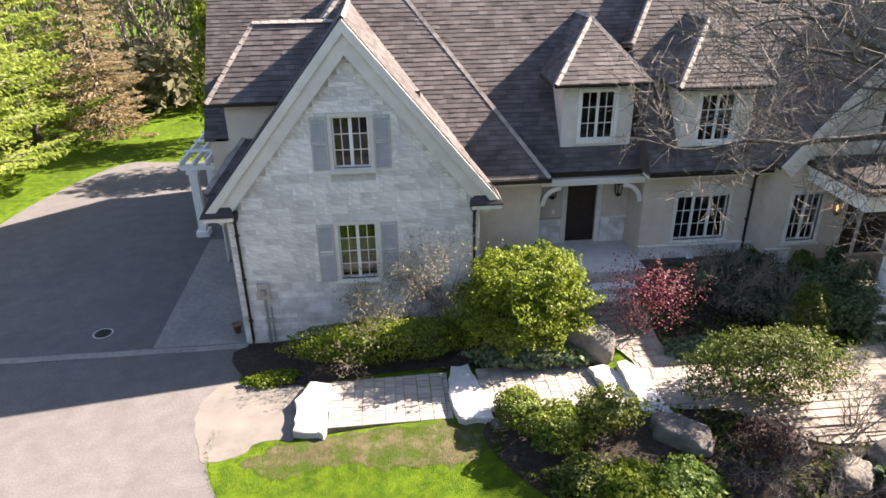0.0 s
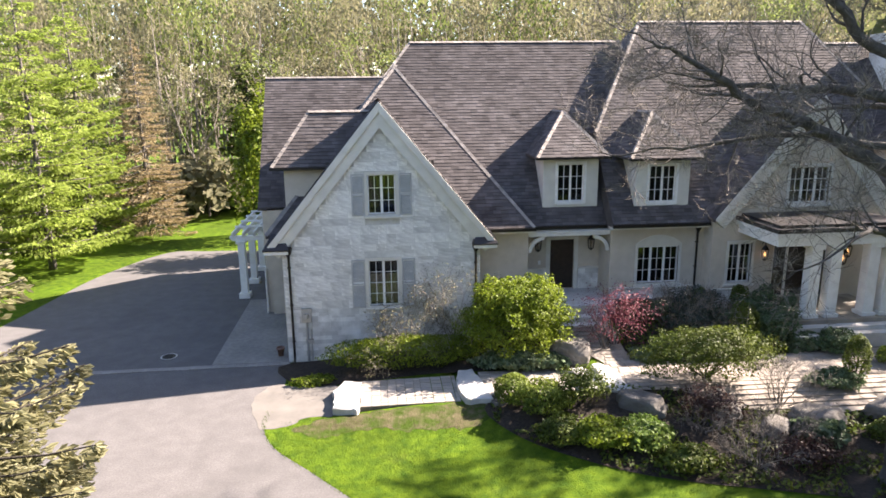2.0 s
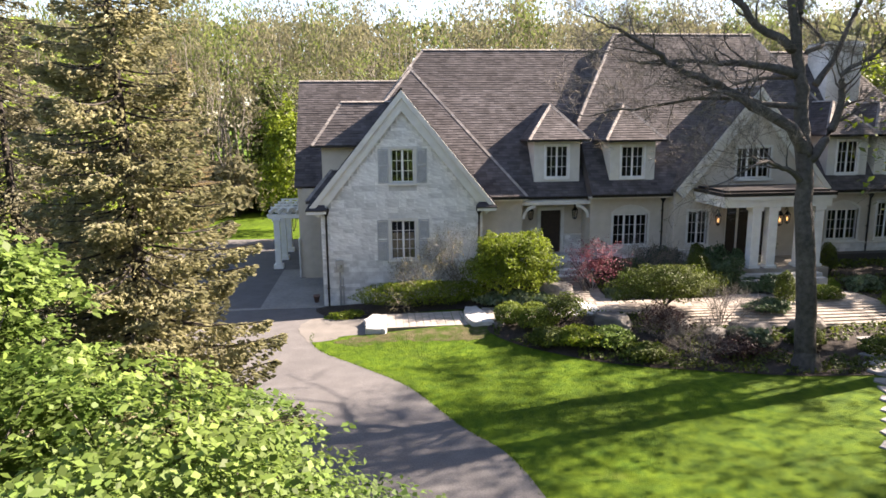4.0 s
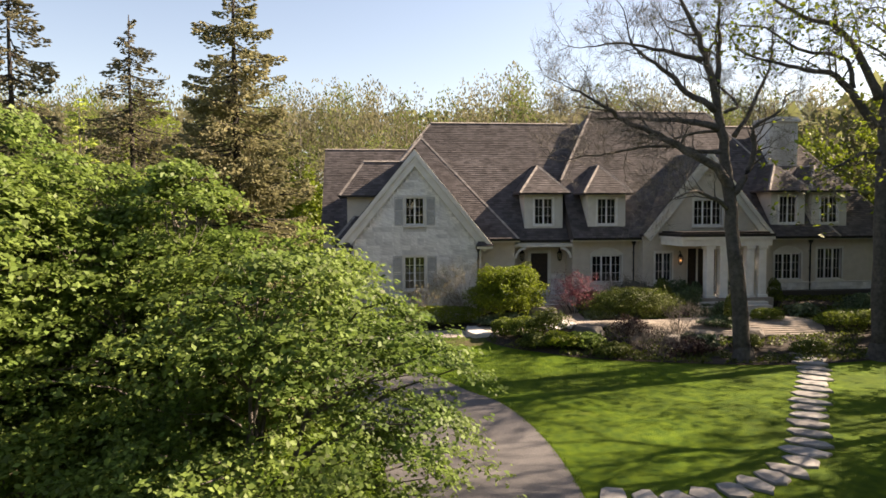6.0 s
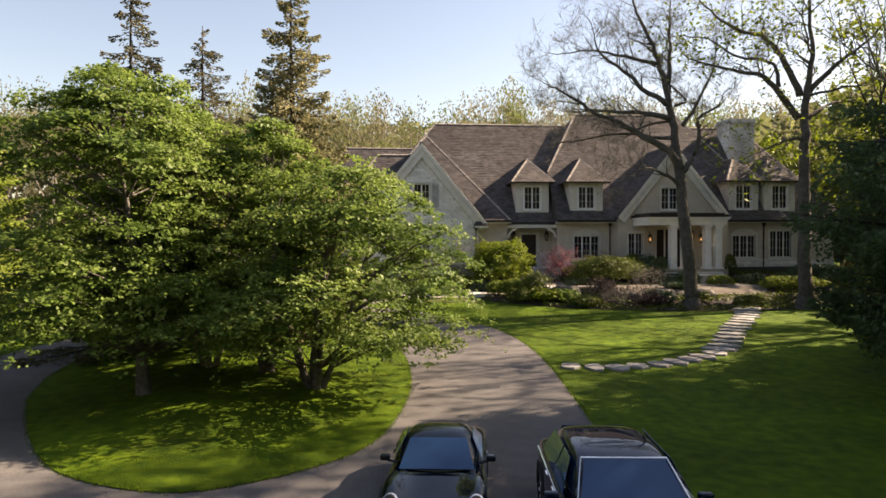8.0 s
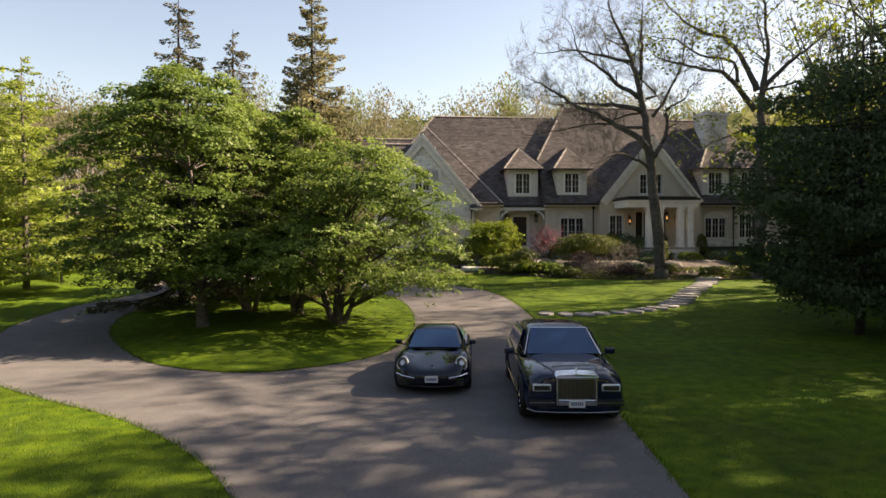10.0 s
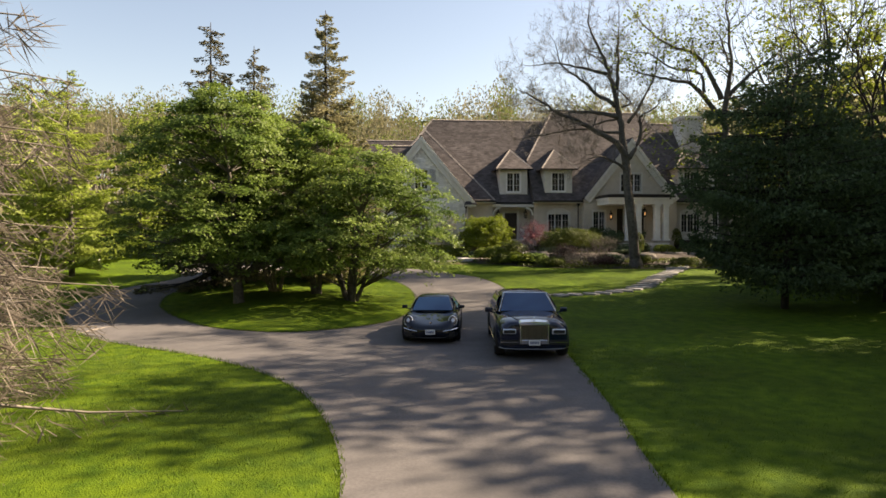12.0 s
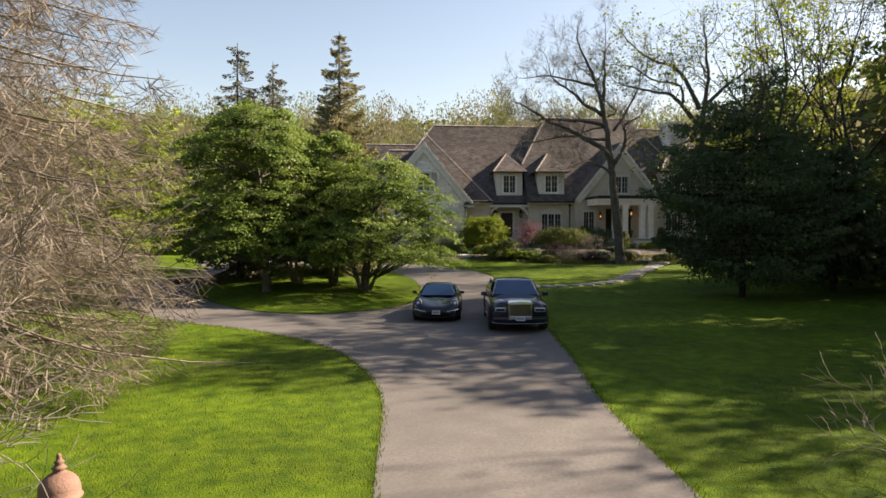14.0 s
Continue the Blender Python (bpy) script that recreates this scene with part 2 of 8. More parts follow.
# ---- mesh tools ----
class Mesh:
    """Collects vertices and faces; made into one object by part() or thing_mesh()."""
    def __init__(self):
        self.v, self.f = [], []

    def poly(self, pts):
        k = len(self.v)
        self.v.extend(tuple(p) for p in pts)
        self.f.append(tuple(range(k, k + len(pts))))

    def box(self, x0, x1, y0, y1, z0, z1):
        k = len(self.v)
        self.v.extend([(x, y, z) for z in (z0, z1) for x, y in ((x0, y0), (x1, y0), (x1, y1), (x0, y1))])
        self.f.extend(tuple(k + i for i in q) for q in ((3, 2, 1, 0), (4, 5, 6, 7), (0, 1, 5, 4), (1, 2, 6, 5), (2, 3, 7, 6), (3, 0, 4, 7)))
        return self

    def prism(self, base, way):
        """A solid from a planar polygon pushed along way."""
        k, n, w = len(self.v), len(base), Vector(way)
        self.v.extend(tuple(p) for p in base)
        self.v.extend(tuple(Vector(p) + w) for p in base)
        self.f.append(tuple(k + i for i in range(n)))
        self.f.append(tuple(k + n + i for i in reversed(range(n))))
        self.f.extend((k + i, k + n + i, k + n + (i + 1) % n, k + (i + 1) % n) for i in range(n))
        return self

    def tube(self, pts, radii, sides=8, cap=True):
        k = len(self.v)
        pts = [Vector(p) for p in pts]
        for i, p in enumerate(pts):
            d = (pts[min(i + 1, len(pts) - 1)] - pts[max(i - 1, 0)])
            d = d.normalized() if d.length > 1e-6 else Vector((0, 0, 1))
            a = d.cross(Vector((0, 0, 1)) if abs(d.z) < 0.9 else Vector((1, 0, 0))).normalized()
            b = d.cross(a)
            r = radii[i] if isinstance(radii, (list, tuple)) else radii
            for s in range(sides):
                t = 2 * math.pi * s / sides
                self.v.append(tuple(p + a * (r * math.cos(t)) + b * (r * math.sin(t))))
        for i in range(len(pts) - 1):
            for s in range(sides):
                q, w = k + i * sides, (s + 1) % sides
                self.f.append((q + s, q + w, q + sides + w, q + sides + s))
        if cap:
            self.f.append(tuple(k + s for s in reversed(range(sides))))
            self.f.append(tuple(k + (len(pts) - 1) * sides + s for s in range(sides)))
        return self

    def lathe(self, x, y, profile, sides=16):
        """profile: (radius, z) from below upwards."""
        k = len(self.v)
        for r, z in profile:
            self.v.extend((x + r * math.cos(2 * math.pi * s / sides), y + r * math.sin(2 * math.pi * s / sides), z) for s in range(sides))
        for i in range(len(profile) - 1):
            for s in range(sides):
                q, w = k + i * sides, (s + 1) % sides
                self.f.append((q + s, q + w, q + sides + w, q + sides + s))
        self.f.append(tuple(k + s for s in reversed(range(sides))))
        self.f.append(tuple(k + (len(profile) - 1) * sides + s for s in range(sides)))
        return self

    def data(self, name, material, smooth=False):
        me = bpy.data.meshes.new(name)
        me.from_pydata(self.v, [], self.f)
        if material:
            me.materials.append(material)
        if smooth:
            me.shade_smooth()
        me.update()
        return me


def base_of(ob):
    p = Vector(ob.location)
    while ob.parent:
        ob = ob.parent
        p += ob.location
    return p


def part(name, mesh, material, parent, label="", smooth=False):
    """One mesh object, given in world places, under a thing or a part."""
    me = mesh.data(name, material, smooth) if isinstance(mesh, Mesh) else mesh
    me.transform(Matrix.Translation(-base_of(parent)))
    ob = new(name, me)
    ob.parent = parent
    return tagged(ob, label)


def thing(name, at, label, category, group="", kind=""):
    ob = new(name)
    ob.location = at
    return tagged(ob, label, category, group, kind)


def thing_mesh(name, mesh, material, at, label, category, group="", kind="", smooth=False):
    me = mesh.data(name, material, smooth) if isinstance(mesh, Mesh) else mesh
    me.transform(Matrix.Translation(-Vector(at)))
    ob = new(name, me)
    ob.location = at
    return tagged(ob, label, category, group, kind)


def bevel(ob, width, segments=2):
    b = ob.modifiers.new("edges", 'BEVEL')
    b.width, b.segments, b.limit_method = width, segments, 'ANGLE'
    return ob


def quads(name, corners, material):
    """A mesh of loose quads from an array (n, 4, 3)."""
    n = len(corners)
    me = bpy.data.meshes.new(name)
    me.vertices.add(4 * n)
    me.vertices.foreach_set("co", np.asarray(corners, dtype=np.float32).reshape(-1))
    me.loops.add(4 * n)
    me.loops.foreach_set("vertex_index", np.arange(4 * n, dtype=np.int32))
    me.polygons.add(n)
    me.polygons.foreach_set("loop_start", np.arange(0, 4 * n, 4, dtype=np.int32))
    me.materials.append(material)
    me.update(calc_edges=True)
    return me


def unit(v):
    return v / np.maximum(np.linalg.norm(v, axis=-1, keepdims=True), 1e-9)


def leaf_quads(rng, centres, outward, size, long=1.8, spread=0.8):
    """Diamond leaves round given centres, facing roughly outward."""
    n = len(centres)
    nrm = unit(outward + rng.normal(0, spread, (n, 3)))
    a = unit(np.cross(nrm, rng.normal(0, 1, (n, 3))))
    b = np.cross(nrm, a)
    s = size * rng.uniform(0.6, 1.3, (n, 1))
    h = a * s * long * 0.5
    w = b * s * 0.5
    fold = nrm * s * 0.12
    return np.stack([centres - h, centres + w + fold, centres + h, centres - w + fold], axis=1)


def smoothstep(a, b, v):
    t = min(max((v - a) / (b - a), 0.0), 1.0)
    return t * t * (3 - 2 * t)


def spline(pts, steps=8, closed=True):
    out, n = [], len(pts)
    for i in range(n if closed else n - 1):
        p = [Vector(pts[(i + k) % n] if closed else pts[min(max(i + k, 0), n - 1)]) for k in (-1, 0, 1, 2)]
        for s in range(steps):
            t = s / steps
            out.append(0.5 * ((2 * p[1]) + (p[2] - p[0]) * t + (2 * p[0] - 5 * p[1] + 4 * p[2] - p[3]) * t * t + (3 * p[1] - p[0] - 3 * p[2] + p[3]) * t ** 3))
    return out

# ---- ground ----
def ground_z(x, y):
    z = -0.74 * (1 - smoothstep(-9, 10, y))
    z += 0.80 * smoothstep(9.6, 15.0, y) * smoothstep(1.5, 6.5, x) * (1 - smoothstep(38, 46, x))
    z += 0.55 * smoothstep(17.0, 21.0, y) * smoothstep(3.0, 6.0, x) * (1 - smoothstep(38, 46, x))
    z += 0.30 * smoothstep(-4.5, 1.0, x) * smoothstep(12.0, 16.0, y) * (1 - smoothstep(1.5, 6.5, x))
    # the walk lies cut into the slope
    k = smoothstep(14.4, 15.0, y) * (1 - smoothstep(17.7, 18.3, y)) * (1 - smoothstep(6.3, 7.0, x)) * smoothstep(-3.0, 0.0, x)
    z = z * (1 - k) + min(z, 0.34) * k
    z += 3.0 * smoothstep(60, 140, y)
    return z


def axis(dense0, dense1, step, far):
    a = list(np.arange(dense0, dense1 + 0.001, step))
    s, lo, hi = step, dense0, dense1
    while hi < far:
        s *= 1.5
        lo, hi = lo - s, hi + s
        a = [lo] + a + [hi]
    return a


gx, gy = axis(-36, 44, 0.8, 1600), axis(-52, 60, 0.8, 1600)
g = Mesh()
for y in gy:
    for x in gx:
        g.v.append((x, y, ground_z(x, y)))
w = len(gx)
g.f = [(j * w + i, j * w + i + 1, (j + 1) * w + i + 1, (j + 1) * w + i) for j in range(len(gy) - 1) for i in range(w - 1)]
ground = thing_mesh("ground", g, MAT["grass"], (0, 0, 0), "bright green spring lawn, mown, with worn patches", "lawn", kind="structure", smooth=True)


def sheet(name, outline, lift, material, label, category, cell=1.0, kind="structure", rise=None):
    """A flat piece of ground inside an outline, following the ground's height."""
    bm = bmesh.new()
    vs = [bm.verts.new((p[0], p[1], 0)) for p in outline]
    es = [bm.edges.new((vs[i], vs[(i + 1) % len(vs)])) for i in range(len(vs))]
    bmesh.ops.triangle_fill(bm, edges=es, use_beauty=True, normal=(0, 0, 1))
    for k in (0, 1):
        lo, hi = min(p[k] for p in outline), max(p[k] for p in outline)
        c = math.ceil(lo / cell) * cell
        while c < hi:
            bmesh.ops.bisect_plane(bm, geom=bm.verts[:] + bm.edges[:] + bm.faces[:], plane_co=(c, c, 0), plane_no=(1, 0, 0) if k == 0 else (0, 1, 0))
            c += cell
    for v in bm.verts:
        v.co.z = ground_z(v.co.x, v.co.y) + (rise(v.co.x, v.co.y) if rise else lift)
    bmesh.ops.recalc_face_normals(bm, faces=bm.faces)
    if sum(f.normal.z for f in bm.faces) < 0:
        bmesh.ops.reverse_faces(bm, faces=bm.faces)
    me = bpy.data.meshes.new(name)
    bm.to_mesh(me)
    bm.free()
    me.materials.append(material)
    me.shade_smooth()
    return tagged(new(name, me), label, category, kind=kind)


DRIVE = [(-2.6, -60), (-2.2, -45), (-1.5, -31), (-0.6, -25), (0.1, -20), (1.1, -12), (1.9, -5), (2.0, 0), (1.3, 3.8), (0.0, 6.0), (-1.5, 9.2), (-3.4, 11.6), (-4.9, 13.4), (-5.5, 15.2),
         (-5.2, 17.5), (-5.3, 20.5), (-6.0, 21.0), (-6.4, 30), (-7.2, 40), (-9.5, 42.3), (-14.0, 42.8), (-17.0, 42.6), (-19.4, 36.5), (-20.2, 30), (-21.3, 20), (-20.0, 13.0), (-17.4, 5.6), (-19.0, 0.6), (-19.4, -4.2), (-18.1, -8.6),
         (-17.0, -11.0), (-15.2, -13.9), (-13.4, -15.8), (-10.1, -18.5), (-8.1, -20.8), (-6.8, -23.2), (-6.0, -26.2), (-5.75, -29), (-5.95, -33.5), (-6.3, -45), (-6.9, -60)]
drive = sheet("driveway", spline(DRIVE, 6), 0.006, MAT["asphalt"], "grey asphalt driveway, patched and dappled, looping round a lawn island", "driveway", 0.5)
ISLAND = [(-3.25, -5.5), (-3.9, -9.6), (-4.8, -12.1), (-6.6, -13.7), (-8.6, -14.2), (-11.3, -12.6), (-13.7, -8.8), (-15.3, -5.0), (-15.7, -1.0), (-14.4, 4.6), (-11.0, 7.4), (-6.6, 6.0), (-4.5, 3.2), (-3.35, -0.8)]
island_edge = spline(ISLAND, 8)


def island_rise(x, y):
    d = min(math.hypot(x - p[0], y - p[1]) for p in island_edge[::2])
    return 0.03 + 0.32 * smoothstep(0.0, 5.0, d)


island = sheet("lawn_island", island_edge, 0.05, MAT["grass"], "raised grassy island inside the drive loop", "lawn", rise=island_rise)
# ---- the house ----
SLOPE = 1.22
BASE = (0.0, 24.0, 0.0)
house = thing("house", BASE, "large pale limestone house with steep brown shingled roofs and dormers", "house")


def clip_range(poly, v):
    """Where the line at height v crosses a convex polygon of (u, v) points."""
    us = []
    for i in range(len(poly)):
        (u0, v0), (u1, v1) = poly[i], poly[(i + 1) % len(poly)]
        if v0 != v1 and min(v0, v1) <= v <= max(v0, v1):
            us.append(u0 + (u1 - u0) * (v - v0) / (v1 - v0))
    return (min(us), max(us)) if len(us) > 1 else None


def shingles(mesh, corners, rng, course=0.185, tab=0.33, lift=0.019):
    """Courses of tabs over a planar convex polygon; its first edge is the eave."""
    c = [Vector(p) for p in corners]
    e = (c[1] - c[0]).normalized()
    nrm = None
    for p in c[2:]:
        q = (c[1] - c[0]).cross(p - c[0])
        if q.length > 1e-4:
            nrm = q.normalized()
            break
    if nrm.z < 0:
        nrm = -nrm
    up = nrm.cross(e)
    if up.z < 0:
        up = -up
    flat = [((p - c[0]).dot(e), (p - c[0]).dot(up)) for p in c]
    top = max(v for _, v in flat)
    k = 0
    v0 = 0.0
    while v0 < top - 0.02:
        v1 = min(v0 + course, top - 0.001)
        a, b = clip_range(flat, v0 + 1e-4), clip_range(flat, v1 - 1e-4)
        if a and b:
            u = min(a[0], b[0]) - tab * (0.5 * (k % 2)) - rng.uniform(0, 0.06)
            end = max(a[1], b[1])
            while u < end:
                w = tab * rng.uniform(0.8, 1.2)
                q0, q1 = max(u + 0.006, a[0]), min(u + w, a[1])
                r0, r1 = max(u + 0.006, b[0]), min(u + w, b[1])
                if q1 > q0 + 0.01 or r1 > r0 + 0.01:
                    q1, r1 = max(q1, q0), max(r1, r0)
                    h = lift * rng.uniform(0.7, 1.5)
                    drop = rng.uniform(-0.006, 0.012)
                    o = c[0]
                    A = o + e * q0 + up * (v0 - drop) + nrm * h
                    B = o + e * q1 + up * (v0 - drop) + nrm * h
                    C = o + e * r1 + up * v1 + nrm * 0.004
                    D = o + e * r0 + up * v1 + nrm * 0.004
                    i = len(mesh.v)
                    mesh.v.extend([tuple(A), tuple(B), tuple(C), tuple(D), tuple(A - nrm * h), tuple(B - nrm * h)])
                    mesh.f.extend([(i, i + 1, i + 2, i + 3), (i + 4, i + 5, i + 1, i)])
                u += w
        v0 += course
        k += 1


def ridge_caps(mesh, p0, p1, rng, width=0.115, step=0.28):
    a, b = Vector(p0), Vector(p1)
    d = (b - a).normalized()
    side = d.cross(Vector((0, 0, 1))).normalized()
    up = side.cross(d)
    n = max(1, int((b - a).length / step))
    for i in range(n):
        s, t = a + (b - a) * (i / n), a + (b - a) * ((i + 1.08) / n)
        h = 0.035 + rng.uniform(0, 0.012)
        q = [s - side * width - up * 0.03, s + up * (h + 0.02), s + side * width - up * 0.03, t + side * width - up * 0.04, t + up * h, t - side * width - up * 0.04]
        k = len(mesh.v)
        mesh.v.extend(tuple(p) for p in q)
        mesh.f.extend([(k, k + 1, k + 4, k + 5), (k + 1, k + 2, k + 3, k + 4)])


def roof(name, planes, ridges, label="", seed=1, thick=0.14, parent=None):
    """Deck, shingle courses and ridge tiles. planes: convex polygons, eave edge first."""
    rng = random.Random(seed)
    deck, tiles, caps = Mesh(), Mesh(), Mesh()
    for pl in planes:
        deck.prism([Vector(p) - Vector((0, 0, 0.004)) for p in pl], (0, 0, -thick))
        shingles(tiles, pl, rng)
    for p0, p1 in ridges:
        ridge_caps(caps, p0, p1, rng)
    r = part(name, deck, MAT["deck"], parent or house, label)
    if (parent or house) is house:
        tagged(part("shingles", tiles, MAT["shingle"], r, "brown-grey shingle courses"), kind="stuff")
        if caps.v:
            tagged(part("ridge_tiles", caps, MAT["ridge"], r, "paler weathered ridge tiles"), kind="stuff")
    else:
        tagged(part("shingles", tiles, MAT["shingle"], parent, "brown-grey shingle courses"), kind="stuff")
        if caps.v:
            tagged(part("ridge_tiles", caps, MAT["ridge"], parent, "paler weathered ridge tiles"), kind="stuff")
    return r


def wall_sheet(name, outline, holes, y, thick, material, label="", parent=None):
    """An upright wall facing -y from an outline of (x, z) with holes cut through."""
    bm = bmesh.new()
    es = []
    for loop in [outline] + holes:
        vs = [bm.verts.new((p[0], y, p[1])) for p in loop]
        es += [bm.edges.new((vs[i], vs[(i + 1) % len(vs)])) for i in range(len(vs))]
    bmesh.ops.triangle_fill(bm, edges=es, use_beauty=True, normal=(0, -1, 0))
    ext = bmesh.ops.extrude_face_region(bm, geom=bm.faces[:])
    for v in ext["geom"]:
        if isinstance(v, bmesh.types.BMVert):
            v.co.y += thick
    bmesh.ops.recalc_face_normals(bm, faces=bm.faces)
    me = bpy.data.meshes.new(name)
    bm.to_mesh(me)
    bm.free()
    me.materials.append(material)
    return part(name, me, None, parent or house, label)


def arch(x0, x1, z0, z1, rise, n=10):
    """Outline of an opening with a segmental arched head."""
    if not rise:
        return [(x0, z0), (x1, z0), (x1, z1), (x0, z1)]
    c, h = (x0 + x1) / 2, (x1 - x0) / 2
    r = (h * h + rise * rise) / (2 * rise)
    a = math.asin(h / r)
    return [(x0, z0), (x1, z0)] + [(c + r * math.sin(a - 2 * a * i / n), z1 - r + r * math.cos(a - 2 * a * i / n)) for i in range(n + 1)]


def window(parent, x0, x1, z0, z1, y, cols=2, rows=3, leaves=2, rise=0.0, casing=0.13, sill=True, material="trim"):
    """A casement window facing -y, set in an opening whose wall face is at y."""
    f = Mesh()
    deep = y + 0.12
    out, inn = arch(x0 - casing, x1 + casing, z0 - casing, z1 + casing, rise), arch(x0, x1, z0, z1, rise)
    n = len(out)
    for i in range(n):
        a, b, c, d = out[i], out[(i + 1) % n], inn[(i + 1) % n], inn[i]
        f.prism([(a[0], y - 0.035, a[1]), (b[0], y - 0.035, b[1]), (c[0], y - 0.035, c[1]), (d[0], y - 0.035, d[1])], (0, 0.20, 0))
    ob = part("window", f, MAT[material], parent, "pale stone window surround")
    s = Mesh()
    wl = (x1 - x0) / leaves
    for k in range(leaves):
        a, b = x0 + k * wl, x0 + (k + 1) * wl
        fr = 0.055
        top = z1 - (0.02 if rise else 0)
        s.box(a, a + fr, deep - 0.03, deep + 0.03, z0, top)
        s.box(b - fr, b, deep - 0.03, deep + 0.03, z0, top)
        s.box(a + fr, b - fr, deep - 0.03, deep + 0.03, z0, z0 + fr)
        s.box(a + fr, b - fr, deep - 0.03, deep + 0.03, z1 - rise - fr if rise else z1 - fr, z1 - rise if rise else z1)
        for i in range(1, cols):
            u = a + fr + (b - a - 2 * fr) * i / cols
            s.box(u - 0.013, u + 0.013, deep - 0.018, deep + 0.018, z0 + fr, z1 - fr)
        for j in range(1, rows):
            v = z0 + fr + (z1 - rise - z0 - 2 * fr) * j / rows
            s.box(a + fr, b - fr, deep - 0.017, deep + 0.017, v - 0.013, v + 0.013)
    part("sash", s, MAT["paint"], ob, "cream painted sash with glazing bars")
    for k in range(leaves):
        for i in range(cols):
            for j in range(rows):
                a = x0 + k * wl + 0.055 + (wl - 0.11) * i / cols
                c = z0 + 0.055 + (z1 - rise - z0 - 0.11) * j / rows
                p = Mesh().box(a, a + (wl - 0.11) / cols, deep - 0.004, deep + 0.004, c, c + (z1 - rise - z0 - 0.11) / rows)
                part("pane", p, MAT["pane"], ob)
    if rise:
        h = Mesh().prism([(p[0], y + 0.02, p[1]) for p in inn[2:]], (0, 0.1, 0))
        part("arch_panel", h, MAT[material], ob, "pale stone panel in the arched head")
    if sill:
        bevel(part("sill", Mesh().box(x0 - casing - 0.06, x1 + casing + 0.06, y - 0.11, y - 0.035, z0 - casing - 0.05, z0 - casing + 0.06), MAT["trim"], ob), 0.015)
    return ob


def shutter(x0, x1, z0, z1, y):
    f = Mesh()
    b = 0.06
    f.box(x0, x0 + b, y - 0.05, y, z0, z1), f.box(x1 - b, x1, y - 0.05, y, z0, z1)
    for z in (z0, (z0 + z1) / 2 - b / 2, z1 - b):
        f.box(x0 + b, x1 - b, y - 0.05, y, z, z + b)
    ob = part("shutter", f, MAT["shutter"], house, "grey louvred shutter fixed open")
    z = z0 + b + 0.02
    slat = None
    while z < z1 - b - 0.04:
        if not (abs(z - (z0 + z1) / 2) < b):
            m = Mesh()
            m.prism([(x0 + b, y - 0.04, z), (x1 - b, y - 0.04, z), (x1 - b, y - 0.034, z - 0.006), (x0 + b, y - 0.034, z - 0.006)], (0, 0.03, 0.035))
            part("slat", m, MAT["shutter"], ob)
        z += 0.055


# gable wing: stone front
GX, GY, GZ = -1.05, 20.62, 11.05          # middle, face and rake's top
TIP = 4.85
WALL_L, WALL_R = -5.3, 3.12


def rake_z(x, drop=0.0):
    return GZ - drop - SLOPE * abs(x - GX)


UP_WIN, LOW_WIN = (-1.62, -0.46, 6.45, 8.12), (-1.70, -0.42, 2.42, 4.45)
gable_outline = [(WALL_L, -0.2), (WALL_R, -0.2), (WALL_R, rake_z(WALL_R, 0.3)), (GX, GZ - 0.3), (WALL_L, rake_z(WALL_L, 0.3))]
gable_holes = [arch(a, b, c, d, 0) for a, b, c, d in (UP_WIN, LOW_WIN)]
gable_wall = wall_sheet("stone_wall", gable_outline, gable_holes, GY, 0.32, MAT["mortar"], "front gable wall of coursed pale limestone")
for a, b, c, d in (UP_WIN, LOW_WIN):
    window(house, a, b, c, d, GY, 2, 3 if c > 5 else 4)
shutter(-2.30, -1.77, 6.40, 8.15, GY), shutter(-0.31, 0.22, 6.40, 8.15, GY)
shutter(-2.42, -1.85, 2.36, 4.50, GY), shutter(-0.27, 0.30, 2.36, 4.50, GY)
# added dark panel: the shade of the room is in its colour
part("room_back", Mesh().box(-3.4, 1.3, GY + 1.6, GY + 1.65, 2.0, 8.5), MAT["inside"], house, "added dark panel standing for the unlit room behind the gable windows")
part("curtain", Mesh().box(-1.64, -0.48, GY + 0.42, GY + 0.45, 2.45, 3.75), MAT["curtain"], house, "beige half curtain behind the window")

# wing side walls and the long front walls
def side_wall(x, y0, y1, z0, z1, thick=0.3, material="stone", label=""):
    return part("wall", Mesh().box(x, x + thick, y0, y1, z0, z1), MAT[material], house, label)


FLOOR, EAVE = 1.85, 5.5
side_wall(WALL_L, GY + 0.322, 25.5, -0.2, 5.9, material="mortar", label="side wall of the stone wing")
side_wall(WALL_R - 0.3, GY + 0.322, 22.0, -0.2, 5.7, material="stucco")

WY = 22.0
wall_sheet("wall", [(WALL_R + 0.002, 0.4), (5.55, 0.4), (5.55, EAVE), (WALL_R + 0.002, EAVE)], [], WY, 0.3, MAT["stucco"], "cream stucco wall beside the side entrance")
side_wall(5.25, WY + 0.302, 23.6, 0.4, EAVE, material="stucco"), side_wall(9.42, WY + 0.302, 23.6, 0.4, EAVE, material="stucco")
DOOR = (7.00, 8.18, 1.95, 4.42)
wall_sheet("wall", [(5.25, 0.4), (9.72, 0.4), (9.72, EAVE), (5.25, EAVE)], [arch(*DOOR, 0)], 23.602, 0.3, MAT["stucco"], "recessed porch wall")
ARCH1 = (10.75, 12.72, 2.55, 4.72)
wall_sheet("wall", [(9.42, 0.4), (13.9, 0.4), (13.9, EAVE), (9.42, EAVE)], [arch(*ARCH1, 0.42)], WY, 0.3, MAT["stucco"], "cream stucco wall with an arched window")
window(house, *ARCH1, WY, 2, 3, 3, rise=0.42)

